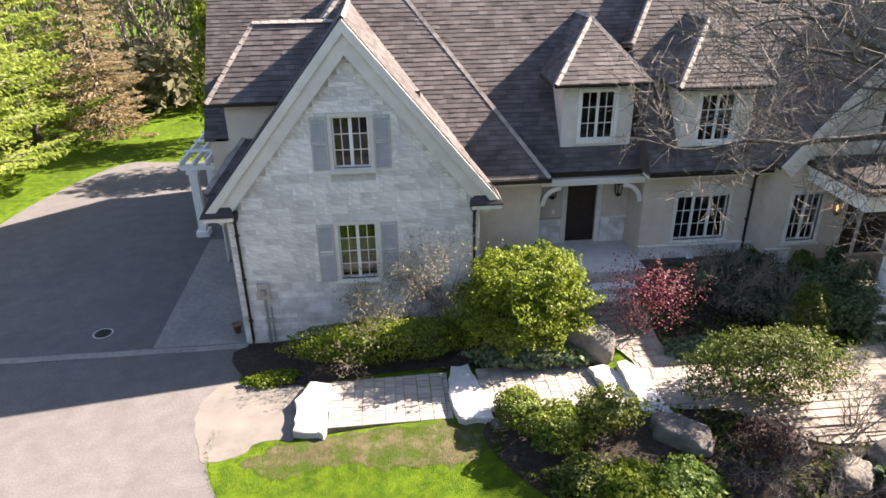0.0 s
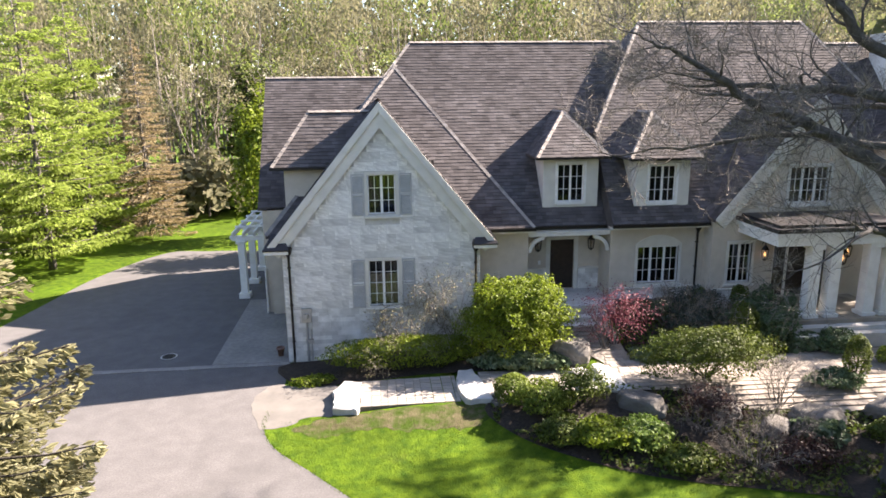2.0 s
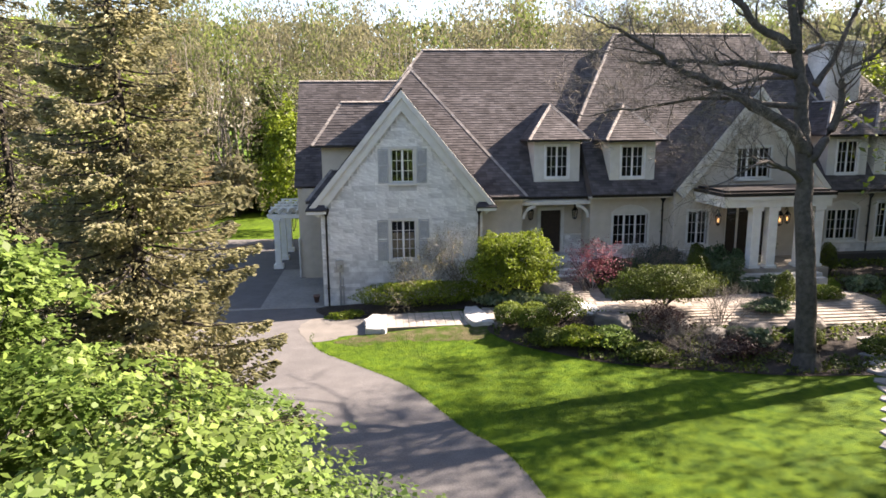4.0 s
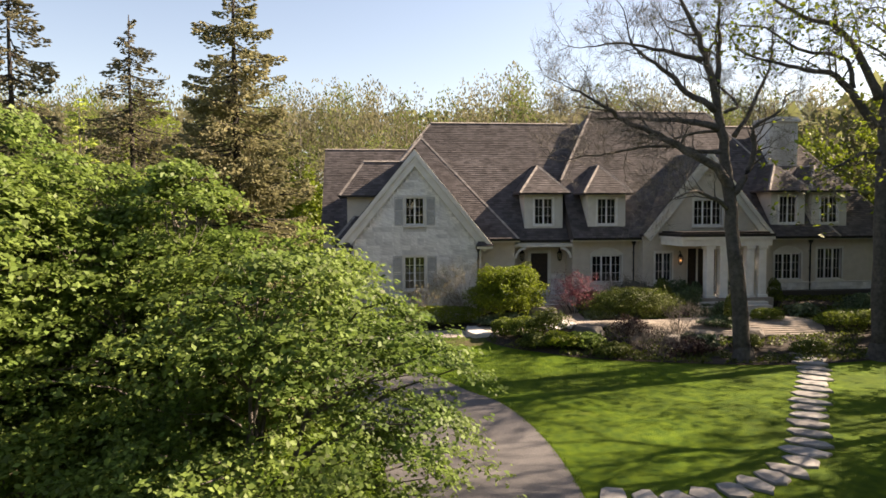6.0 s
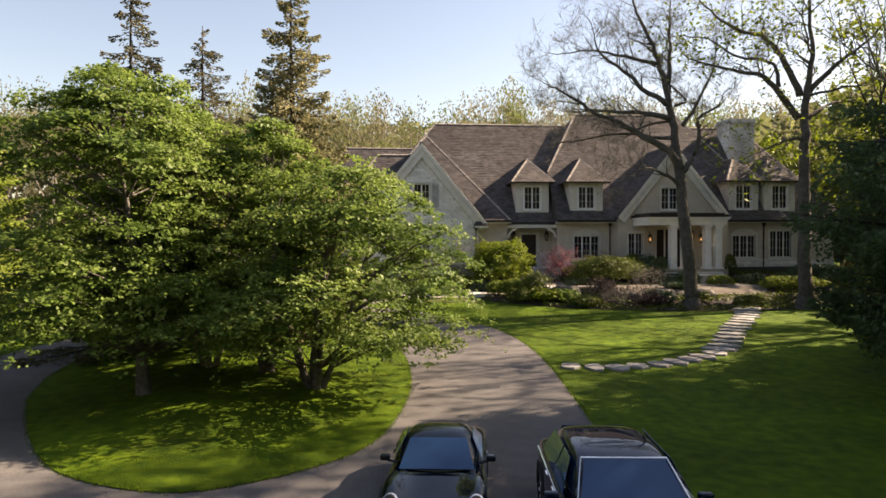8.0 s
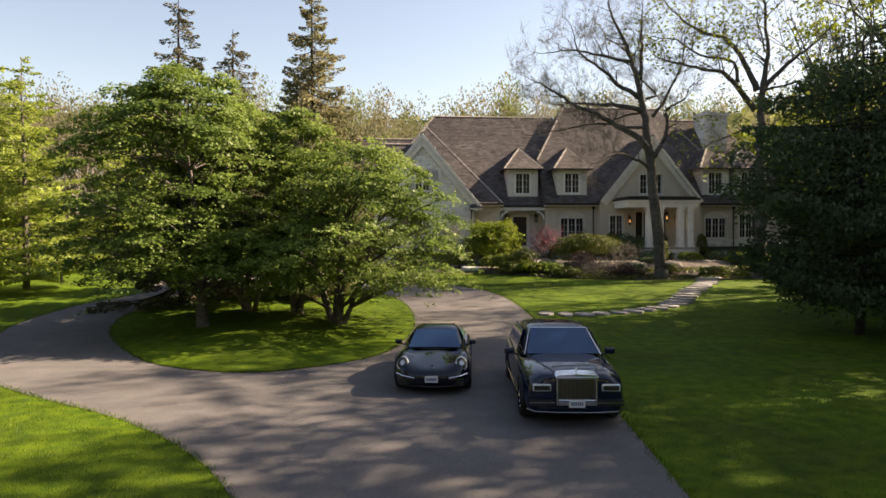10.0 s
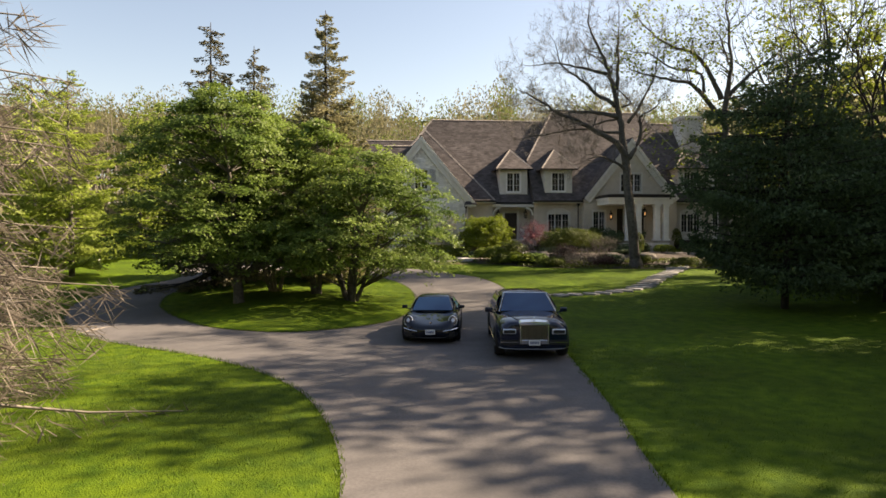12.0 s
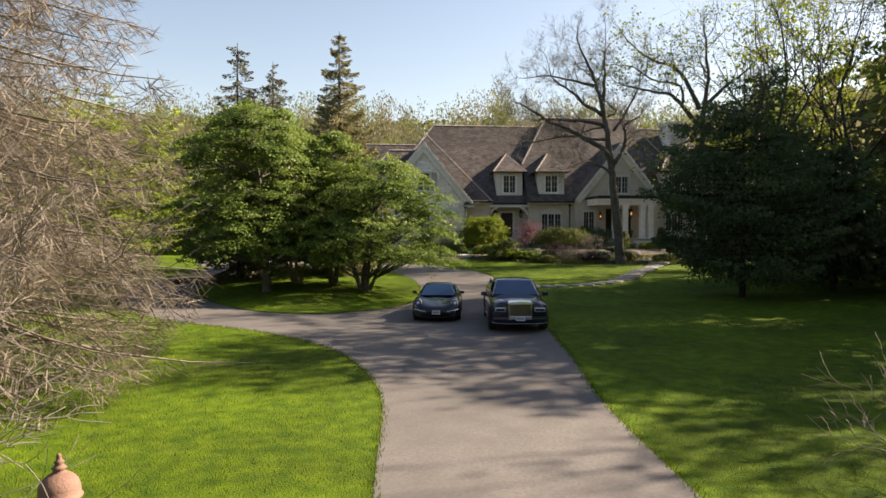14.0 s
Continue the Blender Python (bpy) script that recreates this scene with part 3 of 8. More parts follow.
# entrance gable
G2X, G2Y, G2Z = 18.3, 21.2, 11.15
WIN_S, WIN_U = (14.75, 15.85, 2.65, 4.50), (17.35, 19.25, 6.30, 7.95)
IN_D = (16.9, 19.7, 1.9, 4.75)
g2 = [(14.0, 0.4), (22.6, 0.4), (22.6, 5.6), (G2X, G2Z - 0.3), (14.0, 5.6)]
wall_sheet("wall", g2, [arch(*WIN_S, 0), arch(*WIN_U, 0), arch(*IN_D, 0.0)], G2Y, 0.3, MAT["stucco"], "entrance gable of cream stucco")
window(house, *WIN_S, G2Y, 2, 3, 2), window(house, *WIN_U, G2Y, 2, 3, 3)
side_wall(13.9, G2Y, 24, 0.4, 5.6, 0.098, material="stucco"), side_wall(22.6, G2Y, 24, 0.4, 5.6, 0.1, material="stucco")
ARCH2, WIN_R = (23.55, 25.42, 2.55, 4.72), (26.65, 28.4, 2.55, 4.65)
wall_sheet("wall", [(22.702, 0.4), (32.0, 0.4), (32.0, EAVE), (22.702, EAVE)], [arch(*ARCH2, 0.42), arch(*WIN_R, 0)], WY, 0.3, MAT["stucco"], "cream stucco wall of the east wing")
window(house, *ARCH2, WY, 2, 3, 3, rise=0.42), window(house, *WIN_R, WY, 2, 3, 3)
# back and ends, and dark slabs added to stand for the unlit inside
part("wall", Mesh().box(-7.3, 32.0, 36.0, 36.3, -0.2, EAVE), MAT["stucco"], house)
side_wall(31.7, WY + 0.302, 36.0, 0.2, EAVE, material="stucco")
side_wall(-6.9, 27.6, 36.0, -0.2, EAVE, material="stucco", label="garage side wall")
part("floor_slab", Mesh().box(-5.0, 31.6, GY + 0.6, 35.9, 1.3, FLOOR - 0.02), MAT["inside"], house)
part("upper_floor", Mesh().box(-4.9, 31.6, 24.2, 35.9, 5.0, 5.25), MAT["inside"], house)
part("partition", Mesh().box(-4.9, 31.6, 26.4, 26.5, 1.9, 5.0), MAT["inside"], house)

# roofs
def hip_roof(name, x0, x1, y0, y1, z, slope=SLOPE, left=None, right=None, label="", seed=1):
    """A hipped roof over a rectangle; left and right: how far its ridge ends lie inside."""
    d = (y1 - y0) / 2
    l = d if left is None else left
    r = d if right is None else right
    yr, zr = y0 + d, z + slope * d
    a, b, c, e = (x0, y0, z), (x1, y0, z), (x1, y1, z), (x0, y1, z)
    p, q = (x0 + l, yr, zr), (x1 - r, yr, zr)
    planes = [[a, b, q, p], [c, e, p, q], [e, a, p], [b, c, q]]
    roof(name, planes, [(p, q), (a, p), (b, q)], label, seed)


hip_roof("main_roof", -6.2, 14.0, 22.3, 36.1, 5.36, slope=1.245, left=6.9, right=2.0, label="steep main roof", seed=2)
hip_roof("west_roof", -6.05, 5.72, 21.42, 33.3, EAVE, label="hipped roof behind the stone gable", seed=3)
# taller centre roof, stepping forward of the main roof
ca, cb, cq, cp, cd = (9.30, 21.42, EAVE), (27.9, 21.42, EAVE), (22.2, 29.2, 14.95), (13.0, 29.2, 14.95), (9.35, 24.65, 9.44)
roof("centre_roof", [[ca, cb, cq, cp, cd], [(9.25, 25.75, 9.25), cd, cp, (12.2, 29.8, 13.9)], [cb, (27.9, 36.6, EAVE), cq], [(27.9, 36.6, EAVE), (9.3, 36.6, EAVE), cp, cq]],
     [(cp, cq), (cd, cp), (cb, cq)], "taller hipped centre roof", 4)
part("roof_cheek", Mesh().prism([(9.30, 21.42, 5.47), (9.30, 24.65, 9.41), (9.30, 24.65, 8.0), (9.30, 22.3, 5.2)], (0.05, 0, 0)), MAT["shingle"], house, "shingled roof cheek")
hip_roof("east_roof", 20.0, 33.0, 21.5, 35.0, EAVE, left=3.0, right=5.5, label="hipped east wing roof", seed=5)


def gable_roof(name, x, tip, y0, y1, z, seed, label):
    zb = z - SLOPE * tip
    a, b, c, d, p, q = (x - tip, y0, zb), (x + tip, y0, zb), (x + tip, y1, zb), (x - tip, y1, zb), (x, y0, z), (x, y1, z)
    roof(name, [[b, c, q, p], [d, a, p, q]], [(p, q)], label, seed)


gable_roof("gable_roof", GX, TIP, GY - 0.30, 26.2, GZ + 0.06, 6, "steep roof of the stone gable")
gable_roof("gable_roof", G2X, 4.5, G2Y - 0.30, 26.2, G2Z + 0.06, 7, "steep roof of the entrance gable")
# back-left wing behind the drive court
wl = [(-7.35, 27.3, 5.75), (3.0, 27.3, 5.75), (3.0, 32.8, 12.3), (-7.35, 32.8, 12.3)]
wb = [(3.0, 38.3, 5.75), (-7.35, 38.3, 5.75), (-7.35, 32.8, 12.3), (3.0, 32.8, 12.3)]
roof("garage_roof", [wl, wb], [(wl[3], wl[2])], "plain pitched roof over the garage wing", 8)
part("wall", Mesh().prism([(-7.2, 27.6, 0), (-7.2, 38.0, 0), (-7.2, 38.0, 5.6), (-7.2, 32.8, 12.1), (-7.2, 27.6, 5.6)], (0.28, 0, 0)), MAT["stucco"], house, "garage gable end")
part("wall", Mesh().box(-6.9, -5.0, 27.3, 27.6, -0.2, 5.7), MAT["stucco"], house)


def rakes(x, tip, y, z, name):
    """Pale boards along the sloping edges of a gable, with a wider frieze under them."""
    for s in (-1, 1):
        m = Mesh()
        e = Vector((s * 1.0, 0, -SLOPE)).normalized()
        dn = Vector((-s * SLOPE, 0, -1.0)).normalized()
        a, b = Vector((x, y - 0.34, z + 0.02)), Vector((x + s * tip, y - 0.34, z - SLOPE * tip + 0.02))
        m.prism([a, b, b + dn * 0.26, a + Vector((0, 0, -0.26 / math.cos(math.atan(SLOPE))))], (0, 0.10, 0))
        bevel(part("rake_board", m, MAT["trim"], house, "pale painted rake board"), 0.012)
        m = Mesh()
        a, b = a + Vector((0, 0.10, -0.26 / math.cos(math.atan(SLOPE)))), b + dn * 0.26 + Vector((0, 0.10, 0))
        m.prism([a, b, b + dn * 0.40, a + Vector((0, 0, -0.40 / math.cos(math.atan(SLOPE))))], (0, 0.235, 0))
        part("frieze_board", m, MAT["trim"], house, "broad pale frieze under the rake")


rakes(GX, TIP, GY, GZ, "stone gable"), rakes(G2X, 4.5, G2Y, G2Z, "entrance gable")


def dormer(x, half, y, z0, z1, ridge_y, ridge_z, overhang=0.42):
    """A hipped dormer with a casement window, growing out of the roof behind."""
    m = Mesh()
    wx0, wx1, wz0, wz1 = x - 0.62, x + 0.62, z0 + 0.28, z1 - 0.38
    for a, b, c, d in ((x - half, wx0, z0, z1), (wx1, x + half, z0, z1), (wx0, wx1, z0, wz0), (wx0, wx1, wz1, z1)):
        m.box(a, b, y, y + 0.2, c, d)
    m.box(x - half, x - half + 0.15, y + 0.2, y + 3.2, z0, z1), m.box(x + half - 0.15, x + half, y + 0.2, y + 3.2, z0, z1)
    m.box(x - half + 0.15, x + half - 0.15, y + 1.4, y + 1.5, z0, z1)
    ob = part("dormer", m, MAT["trim"], house, "pale painted dormer with a hipped roof")
    window_in(ob, wx0, wx1, wz0, wz1, y)
    # dark sheet close behind the panes, in place of an unlit attic
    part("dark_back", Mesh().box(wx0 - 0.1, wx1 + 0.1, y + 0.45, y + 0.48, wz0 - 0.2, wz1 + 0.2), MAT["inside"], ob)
    h = half + overhang
    e = y - overhang
    zb = z1 - 0.02
    a, b, p = (x - h, e, zb), (x + h, e, zb), (x, ridge_y, ridge_z)
    back = ridge_y + 3.4
    q, c, d = (x, back, ridge_z), (x + h, back, zb), (x - h, back, zb)
    roof("dormer_roof", [[a, b, p], [b, c, q, p], [d, a, p, q]], [(p, q), (a, p), (b, p)], "hipped dormer roof", int(x * 10), 0.09, ob)
    g = Mesh().box(x - h - 0.03, x + h + 0.03, e - 0.07, e + 0.0, zb - 0.11, zb - 0.01)
    part("gutter", g, MAT["gutter"], ob)
    return ob


def window_in(parent, x0, x1, z0, z1, y):
    f = Mesh()
    for a, b, c, d in ((x0 - 0.11, x0, z0 - 0.11, z1 + 0.11), (x1, x1 + 0.11, z0 - 0.11, z1 + 0.11), (x0, x1, z1, z1 + 0.11), (x0, x1, z0 - 0.14, z0)):
        f.box(a, b, y - 0.05, y - 0.002, c, d)
    part("window_frame", f, MAT["paint"], parent, "white window casing")
    s = Mesh()
    mid = (x0 + x1) / 2
    for a, b in ((x0, mid), (mid, x1)):
        s.box(a, a + 0.05, y + 0.05, y + 0.11, z0, z1), s.box(b - 0.05, b, y + 0.05, y + 0.11, z0, z1)
        s.box(a + 0.05, b - 0.05, y + 0.05, y + 0.11, z0, z0 + 0.05), s.box(a + 0.05, b - 0.05, y + 0.05, y + 0.11, z1 - 0.05, z1)
        s.box((a + b) / 2 - 0.013, (a + b) / 2 + 0.013, y + 0.06, y + 0.1, z0 + 0.05, z1 - 0.05)
        for j in (1, 2):
            v = z0 + (z1 - z0) * j / 3
            s.box(a + 0.05, b - 0.05, y + 0.062, y + 0.098, v - 0.013, v + 0.013)
    part("sash", s, MAT["paint"], parent, "cream painted sash with glazing bars")
    for i in range(4):
        for j in range(3):
            a, c = x0 + (x1 - x0) * i / 4, z0 + (z1 - z0) * j / 3
            part("pane", Mesh().box(a, a + (x1 - x0) / 4, y + 0.076, y + 0.084, c, c + (z1 - z0) / 3), MAT["pane"], parent)


dormer(7.70, 1.30, 22.9, 6.10, 8.50, 24.6, 10.45)
dormer(11.72, 1.28, 22.0, 6.12, 8.45, 23.7, 10.40)
dormer(24.45, 1.22, 22.05, 6.12, 8.60, 23.7, 10.50)
dormer(27.45, 1.28, 22.05, 6.12, 8.60, 23.7, 10.40)
# side dormer on the stone wing, facing the drive's end
m = Mesh().box(-5.27, -1.6, 22.62, 22.80, 5.0, 8.3)
m.box(-5.27, -5.07, 22.80, 25.20, 5.0, 8.3)
m.box(-5.27, -1.6, 25.20, 25.38, 5.0, 8.3)
side_dormer = part("dormer", m, MAT["stucco"], house, "broad side dormer with blank stucco front")
sa, sb, sp, sq = (-5.74, 22.18, 8.32), (-0.9, 22.18, 8.32), (-4.2, 23.9, 10.62), (-0.9, 23.9, 10.62)
sc, sd = (-5.74, 25.62, 8.32), (-0.9, 25.62, 8.32)
roof("dormer_roof", [[sa, sb, sq, sp], [sc, sa, sp], [sd, sc, sp, sq]], [(sp, sq), (sa, sp), (sc, sp)], "hipped side dormer roof", 77, 0.09, side_dormer)
part("gutter", Mesh().box(-5.80, -2.9, 22.11, 22.18, 8.20, 8.31).box(-5.81, -5.745, 22.18, 25.62, 8.20, 8.31), MAT["gutter"], side_dormer)

# gutters, soffits and downpipes
for x0, x1, y, z in ((3.45, 5.75, 21.40, EAVE), (5.75, 9.28, 22.28, 5.36), (9.28, 13.85, 21.40, EAVE), (22.75, 33.0, 21.48, EAVE)):
    part("gutter", Mesh().box(x0, x1, y - 0.10, y, z - 0.15, z - 0.01), MAT["gutter"], house, "dark metal gutter")
    part("soffit", Mesh().box(x0, x1, y, max(y + 0.3, WY), z - 0.24, z - 0.15), MAT["trim"], house, "pale soffit board")
part("porch_ceiling", Mesh().box(5.56, 9.41, 22.4, 23.6, 5.0, 5.1), MAT["trim"], house)
part("porch_beam", Mesh().box(5.56, 9.41, 22.06, 22.34, 4.92, 5.14), MAT["trim"], house, "pale beam over the porch opening")


def downpipe(x, y, top, foot, head=True):
    m = Mesh().tube([(x, y - 0.09, top), (x, y - 0.09, foot + 0.15), (x, y - 0.22, foot + 0.04)], 0.05, 8)
    for z in (foot + 0.9, (top + foot) / 2, top - 0.9):
        m.box(x - 0.075, x + 0.075, y - 0.10, y - 0.002, z, z + 0.05)
    ob = part("downpipe", m, MAT["gutter"], house, "dark metal downpipe")
    if head:
        part("hopper", Mesh().lathe(x, y - 0.12, [(0.055, top - 0.42), (0.06, top - 0.36), (0.14, top - 0.22), (0.16, top - 0.1), (0.17, top), (0.15, top + 0.02)], 8), MAT["gutter"], ob)


downpipe(-5.02, GY, 5.15, 0.05), downpipe(2.92, GY, 5.10, 0.35), downpipe(13.55, WY, 5.35, 1.2), downpipe(26.05, WY, 5.35, 1.2)

# small hipped caps over the eave returns
for s, x in ((-1, WALL_L), (1, WALL_R)):
    for gx0, gy0, w0 in ((x, GY, 1),):
        o = gx0 + s * 0.72
        i = gx0 - s * 0.35
        zb = GZ - SLOPE * (TIP) - 0.02
        m = Mesh()
        m.poly([(o, gy0 - 0.42, zb), (i, gy0 - 0.42, zb), (i + s * 0.25, gy0, zb + 0.62), (o - s * 0.35, gy0, zb + 0.62)])
        m.poly([(i, gy0 - 0.42, zb), (i, gy0, zb), (i + s * 0.25, gy0, zb + 0.62)])
        m.poly([(o, gy0 - 0.42, zb), (o, gy0 + 0.2, zb), (o - s * 0.35, gy0, zb + 0.62)])
        m.box(min(o, i), max(o, i), gy0 - 0.42, gy0 - 0.001, zb - 0.05, zb)
        part("eave_return", m, MAT["copper"], house, "small dark metal roof over the eave return")
        part("eave_soffit", Mesh().box(min(o, i) + 0.04, max(o, i) - 0.04, gy0 - 0.36, gy0 - 0.002, zb - 0.20, zb - 0.052), MAT["paint"], house)

# brackets, wall lanterns and stone base of the side porch
def arc_bracket(x, s, y, z, r=0.75):
    m = Mesh()
    out, inn = [], []
    for k in range(9):
        a = math.pi / 2 * k / 8
        out.append((x + s * r * (1 - math.cos(a)), z - r + r * math.sin(a)))
        inn.append((x + s * (r - (r - 0.16) * math.cos(a)), z - r + (r - 0.16) * math.sin(a)))
    for k in range(8):
        q = [out[k], out[k + 1], inn[k + 1], inn[k]]
        m.prism([(u, y, v) for u, v in q], (0, 0.16, 0))
    part("bracket", m, MAT["trim"], house, "curved pale porch bracket")


arc_bracket(5.57, 1, 22.08, 4.92), arc_bracket(9.40, -1, 22.08, 4.92)


def lantern(x, y, z, size=1.0, lit=False, name="wall_lantern"):
    ob = part(name, Mesh().lathe(x, y, [(0.03 * size, z - 0.36 * size), (0.10 * size, z - 0.30 * size), (0.11 * size, z - 0.28 * size)], 6), MAT["copper"], house, "dark metal lantern")
    part("cap", Mesh().lathe(x, y, [(0.17 * size, z + 0.12 * size), (0.09 * size, z + 0.24 * size), (0.03 * size, z + 0.30 * size), (0.02 * size, z + 0.40 * size)], 6), MAT["copper"], ob)
    for k in range(6):
        a = 6.283 * k / 6
        part("bar", Mesh().tube([(x + 0.11 * size * math.cos(a), y + 0.11 * size * math.sin(a), z - 0.28 * size), (x + 0.16 * size * math.cos(a), y + 0.16 * size * math.sin(a), z + 0.12 * size)], 0.012 * size, 4), MAT["copper"], ob)
    part("bulb", Mesh().lathe(x, y, [(0.02, z - 0.2 * size), (0.045 * size, z - 0.1 * size), (0.02, z + 0.02)], 8), MAT["bulb"] if lit else MAT["curtain"], ob, "warm lamp bulb")
    return ob


for x in (6.35, 8.95):
    lantern(x, 23.36, 4.30, 1.1)
    part("lantern_arm", Mesh().tube([(x, 23.36, 4.72), (x, 23.45, 4.80), (x, 23.60, 4.62)], 0.02, 6), MAT["copper"], house)
for x in (16.35, 20.4):
    lantern(x, G2Y - 0.25, 4.1, 1.1, True)
    part("lantern_arm", Mesh().tube([(x, G2Y - 0.25, 4.52), (x, G2Y - 0.12, 4.62), (x, G2Y, 4.45)], 0.02, 6), MAT["copper"], house)
part("door_casing", Mesh().box(DOOR[0] - 0.2, DOOR[0], 23.55, 23.6, 1.93, 4.6).box(DOOR[1], DOOR[1] + 0.2, 23.55, 23.6, 1.93, 4.6).box(DOOR[0] - 0.2, DOOR[1] + 0.2, 23.545, 23.6, 4.42, 4.62), MAT["trim"], house, "pale stone door casing")
part("light_switch", Mesh().box(6.42, 6.54, 23.575, 23.6, 3.2, 3.4), MAT["paint"], house)

# stone base courses with a ledge
def stone_base(x0, x1, y, z0, z1, ledge=True, rows=4, seed=1):
    rng = random.Random(seed)
    b = part("stone_base", Mesh().box(x0, x1, y - 0.06, y - 0.001, z0, z1), MAT["mortar"], house, "coursed stone base")
    h = (z1 - z0) / rows
    for r in range(rows):
        x = x0
        while x < x1 - 0.02:
            w = min(rng.uniform(0.35, 0.8), x1 - x)
            part("stone", Mesh().box(x + 0.006, x + w - 0.006, y - 0.085, y - 0.05, z0 + r * h + 0.006, z0 + (r + 1) * h - 0.006), MAT["stone"], b)
            x += w
    if ledge:
        bevel(part("ledge", Mesh().box(x0 - 0.02, x1 + 0.02, y - 0.13, y - 0.001, z1, z1 + 0.09), MAT["trim"], b, "projecting stone ledge"), 0.015)


stone_base(5.56, 6.78, 23.6, 1.93, 2.95, seed=2), stone_base(8.40, 9.41, 23.6, 1.93, 2.95, seed=3)
stone_base(9.43, 13.85, WY, 0.9, 2.30, rows=5, seed=4), stone_base(3.14, 5.54, WY, 0.6, 2.30, rows=6, seed=5)
stone_base(14.02, 15.0, G2Y, 0.9, 2.30, rows=5, seed=6), stone_base(22.75, 32.0, WY, 0.9, 2.30, rows=5, seed=7)
part("utility_box", Mesh().box(11.35, 11.6, WY - 0.22, WY - 0.09, 1.55, 1.85), MAT["paint"], house, "small white box on the wall")
part("meter_box", Mesh().box(-4.62, -4.22, GY - 0.16, GY - 0.03, 1.85, 2.45).lathe(-4.42, GY - 0.17, [(0.11, 2.05), (0.12, 2.15), (0.11, 2.25)], 10), MAT["metal_grey"], house, "grey electricity meter box")
part("conduit", Mesh().tube([(-4.42, GY - 0.08, 1.85), (-4.42, GY - 0.08, 0.0)], 0.05, 8).tube([(-4.25, GY - 0.08, 1.5), (-4.25, GY - 0.08, 0.0)], 0.03, 6).box(-4.5, -4.18, GY - 0.12, GY - 0.03, 0.9, 1.05), MAT["metal_grey"], house, "grey conduit pipes")
# garage doors in the court wall
for y in (28.6, 31.6, 34.6):
    d = part("garage_door", Mesh().box(-7.26, -7.20, y - 1.2, y + 1.2, 0.05, 2.5), MAT["paint"], house, "white panelled garage door")
    for j in range(4):
        for k in range(4):
            part("panel", Mesh().box(-7.285, -7.26, y - 1.1 + k * 0.56, y - 0.64 + k * 0.56, 0.15 + j * 0.6, 0.63 + j * 0.6), MAT["paint"], d)

# portico
PX0, PX1, PY0 = 15.1, 20.9, 18.1
por = part("portico_roof", Mesh().box(PX0 - 0.15, PX1 + 0.15, PY0 - 0.15, G2Y, 5.62, 5.80).box(PX0 + 0.1, PX1 - 0.1, PY0 + 0.1, G2Y, 5.80, 5.92), MAT["copper"], house, "dark low metal portico roof")
part("entablature", Mesh().box(PX0, PX1, PY0, G2Y, 5.05, 5.45).box(PX0 - 0.12, PX1 + 0.12, PY0 - 0.12, G2Y, 5.45, 5.62), MAT["paint"], house, "cream moulded entablature")
for cx in (16.95, 17.85, 19.55, 20.35):
    c = Mesh().box(cx - 0.24, cx + 0.24, PY0 + 0.1, PY0 + 0.58, FLOOR + 0.16, 4.85)
    c.box(cx - 0.32, cx + 0.32, PY0 + 0.02, PY0 + 0.66, FLOOR, FLOOR + 0.16).box(cx - 0.31, cx + 0.31, PY0 + 0.03, PY0 + 0.65, 4.85, 5.05)
    bevel(part("column", c, MAT["paint"], house, "square cream portico column"), 0.02)
part("portico_floor", Mesh().box(PX0, PX1, PY0 - 0.2, G2Y, 0.9, FLOOR), MAT["terrace"], house, "pale stone portico floor")
part("step", Mesh().box(PX0 + 0.6, PX1 - 0.6, PY0 - 0.62, PY0 - 0.2, 0.9, FLOOR - 0.18), MAT["slab"], house), part("step", Mesh().box(PX0 + 0.6, PX1 - 0.6, PY0 - 1.04, PY0 - 0.62, 0.9, FLOOR - 0.36), MAT["slab"], house)
part("door", Mesh().box(IN_D[0], IN_D[1], G2Y + 0.15, G2Y + 0.22, IN_D[2], IN_D[3]), MAT["door"], house, "dark panelled front doors")
part("door", Mesh().box(DOOR[0], DOOR[1], 23.70, 23.77, DOOR[2], DOOR[3]), MAT["door"], house, "dark wooden side entrance door")
part("porch_floor", Mesh().box(5.56, 9.41, 20.9, 23.6, 0.9, 1.93), MAT["slab"], house, "pale stone porch floor")

# chimney
por_l = lantern(18.7, PY0 + 0.9, 4.35, 1.2, True, "hanging_lantern")
part("lantern_chain", Mesh().tube([(18.7, PY0 + 0.9, 4.8), (18.7, PY0 + 0.9, 5.05)], 0.012, 4), MAT["copper"], house)
for x in (IN_D[0], (IN_D[0] + IN_D[1]) / 2 - 0.7, (IN_D[0] + IN_D[1]) / 2 + 0.6, IN_D[1] - 0.1):
    part("door_mullion", Mesh().box(x, x + 0.1, G2Y + 0.08, G2Y + 0.16, IN_D[2], IN_D[3]), MAT["trim"], house)
ch = part("chimney", Mesh().box(25.25, 27.45, 25.6, 27.6, 8.6, 13.75).box(25.12, 27.58, 25.47, 27.73, 13.75, 13.95).box(25.2, 27.5, 25.55, 27.65, 13.95, 14.12), MAT["mortar"], house, "broad pale stone chimney")

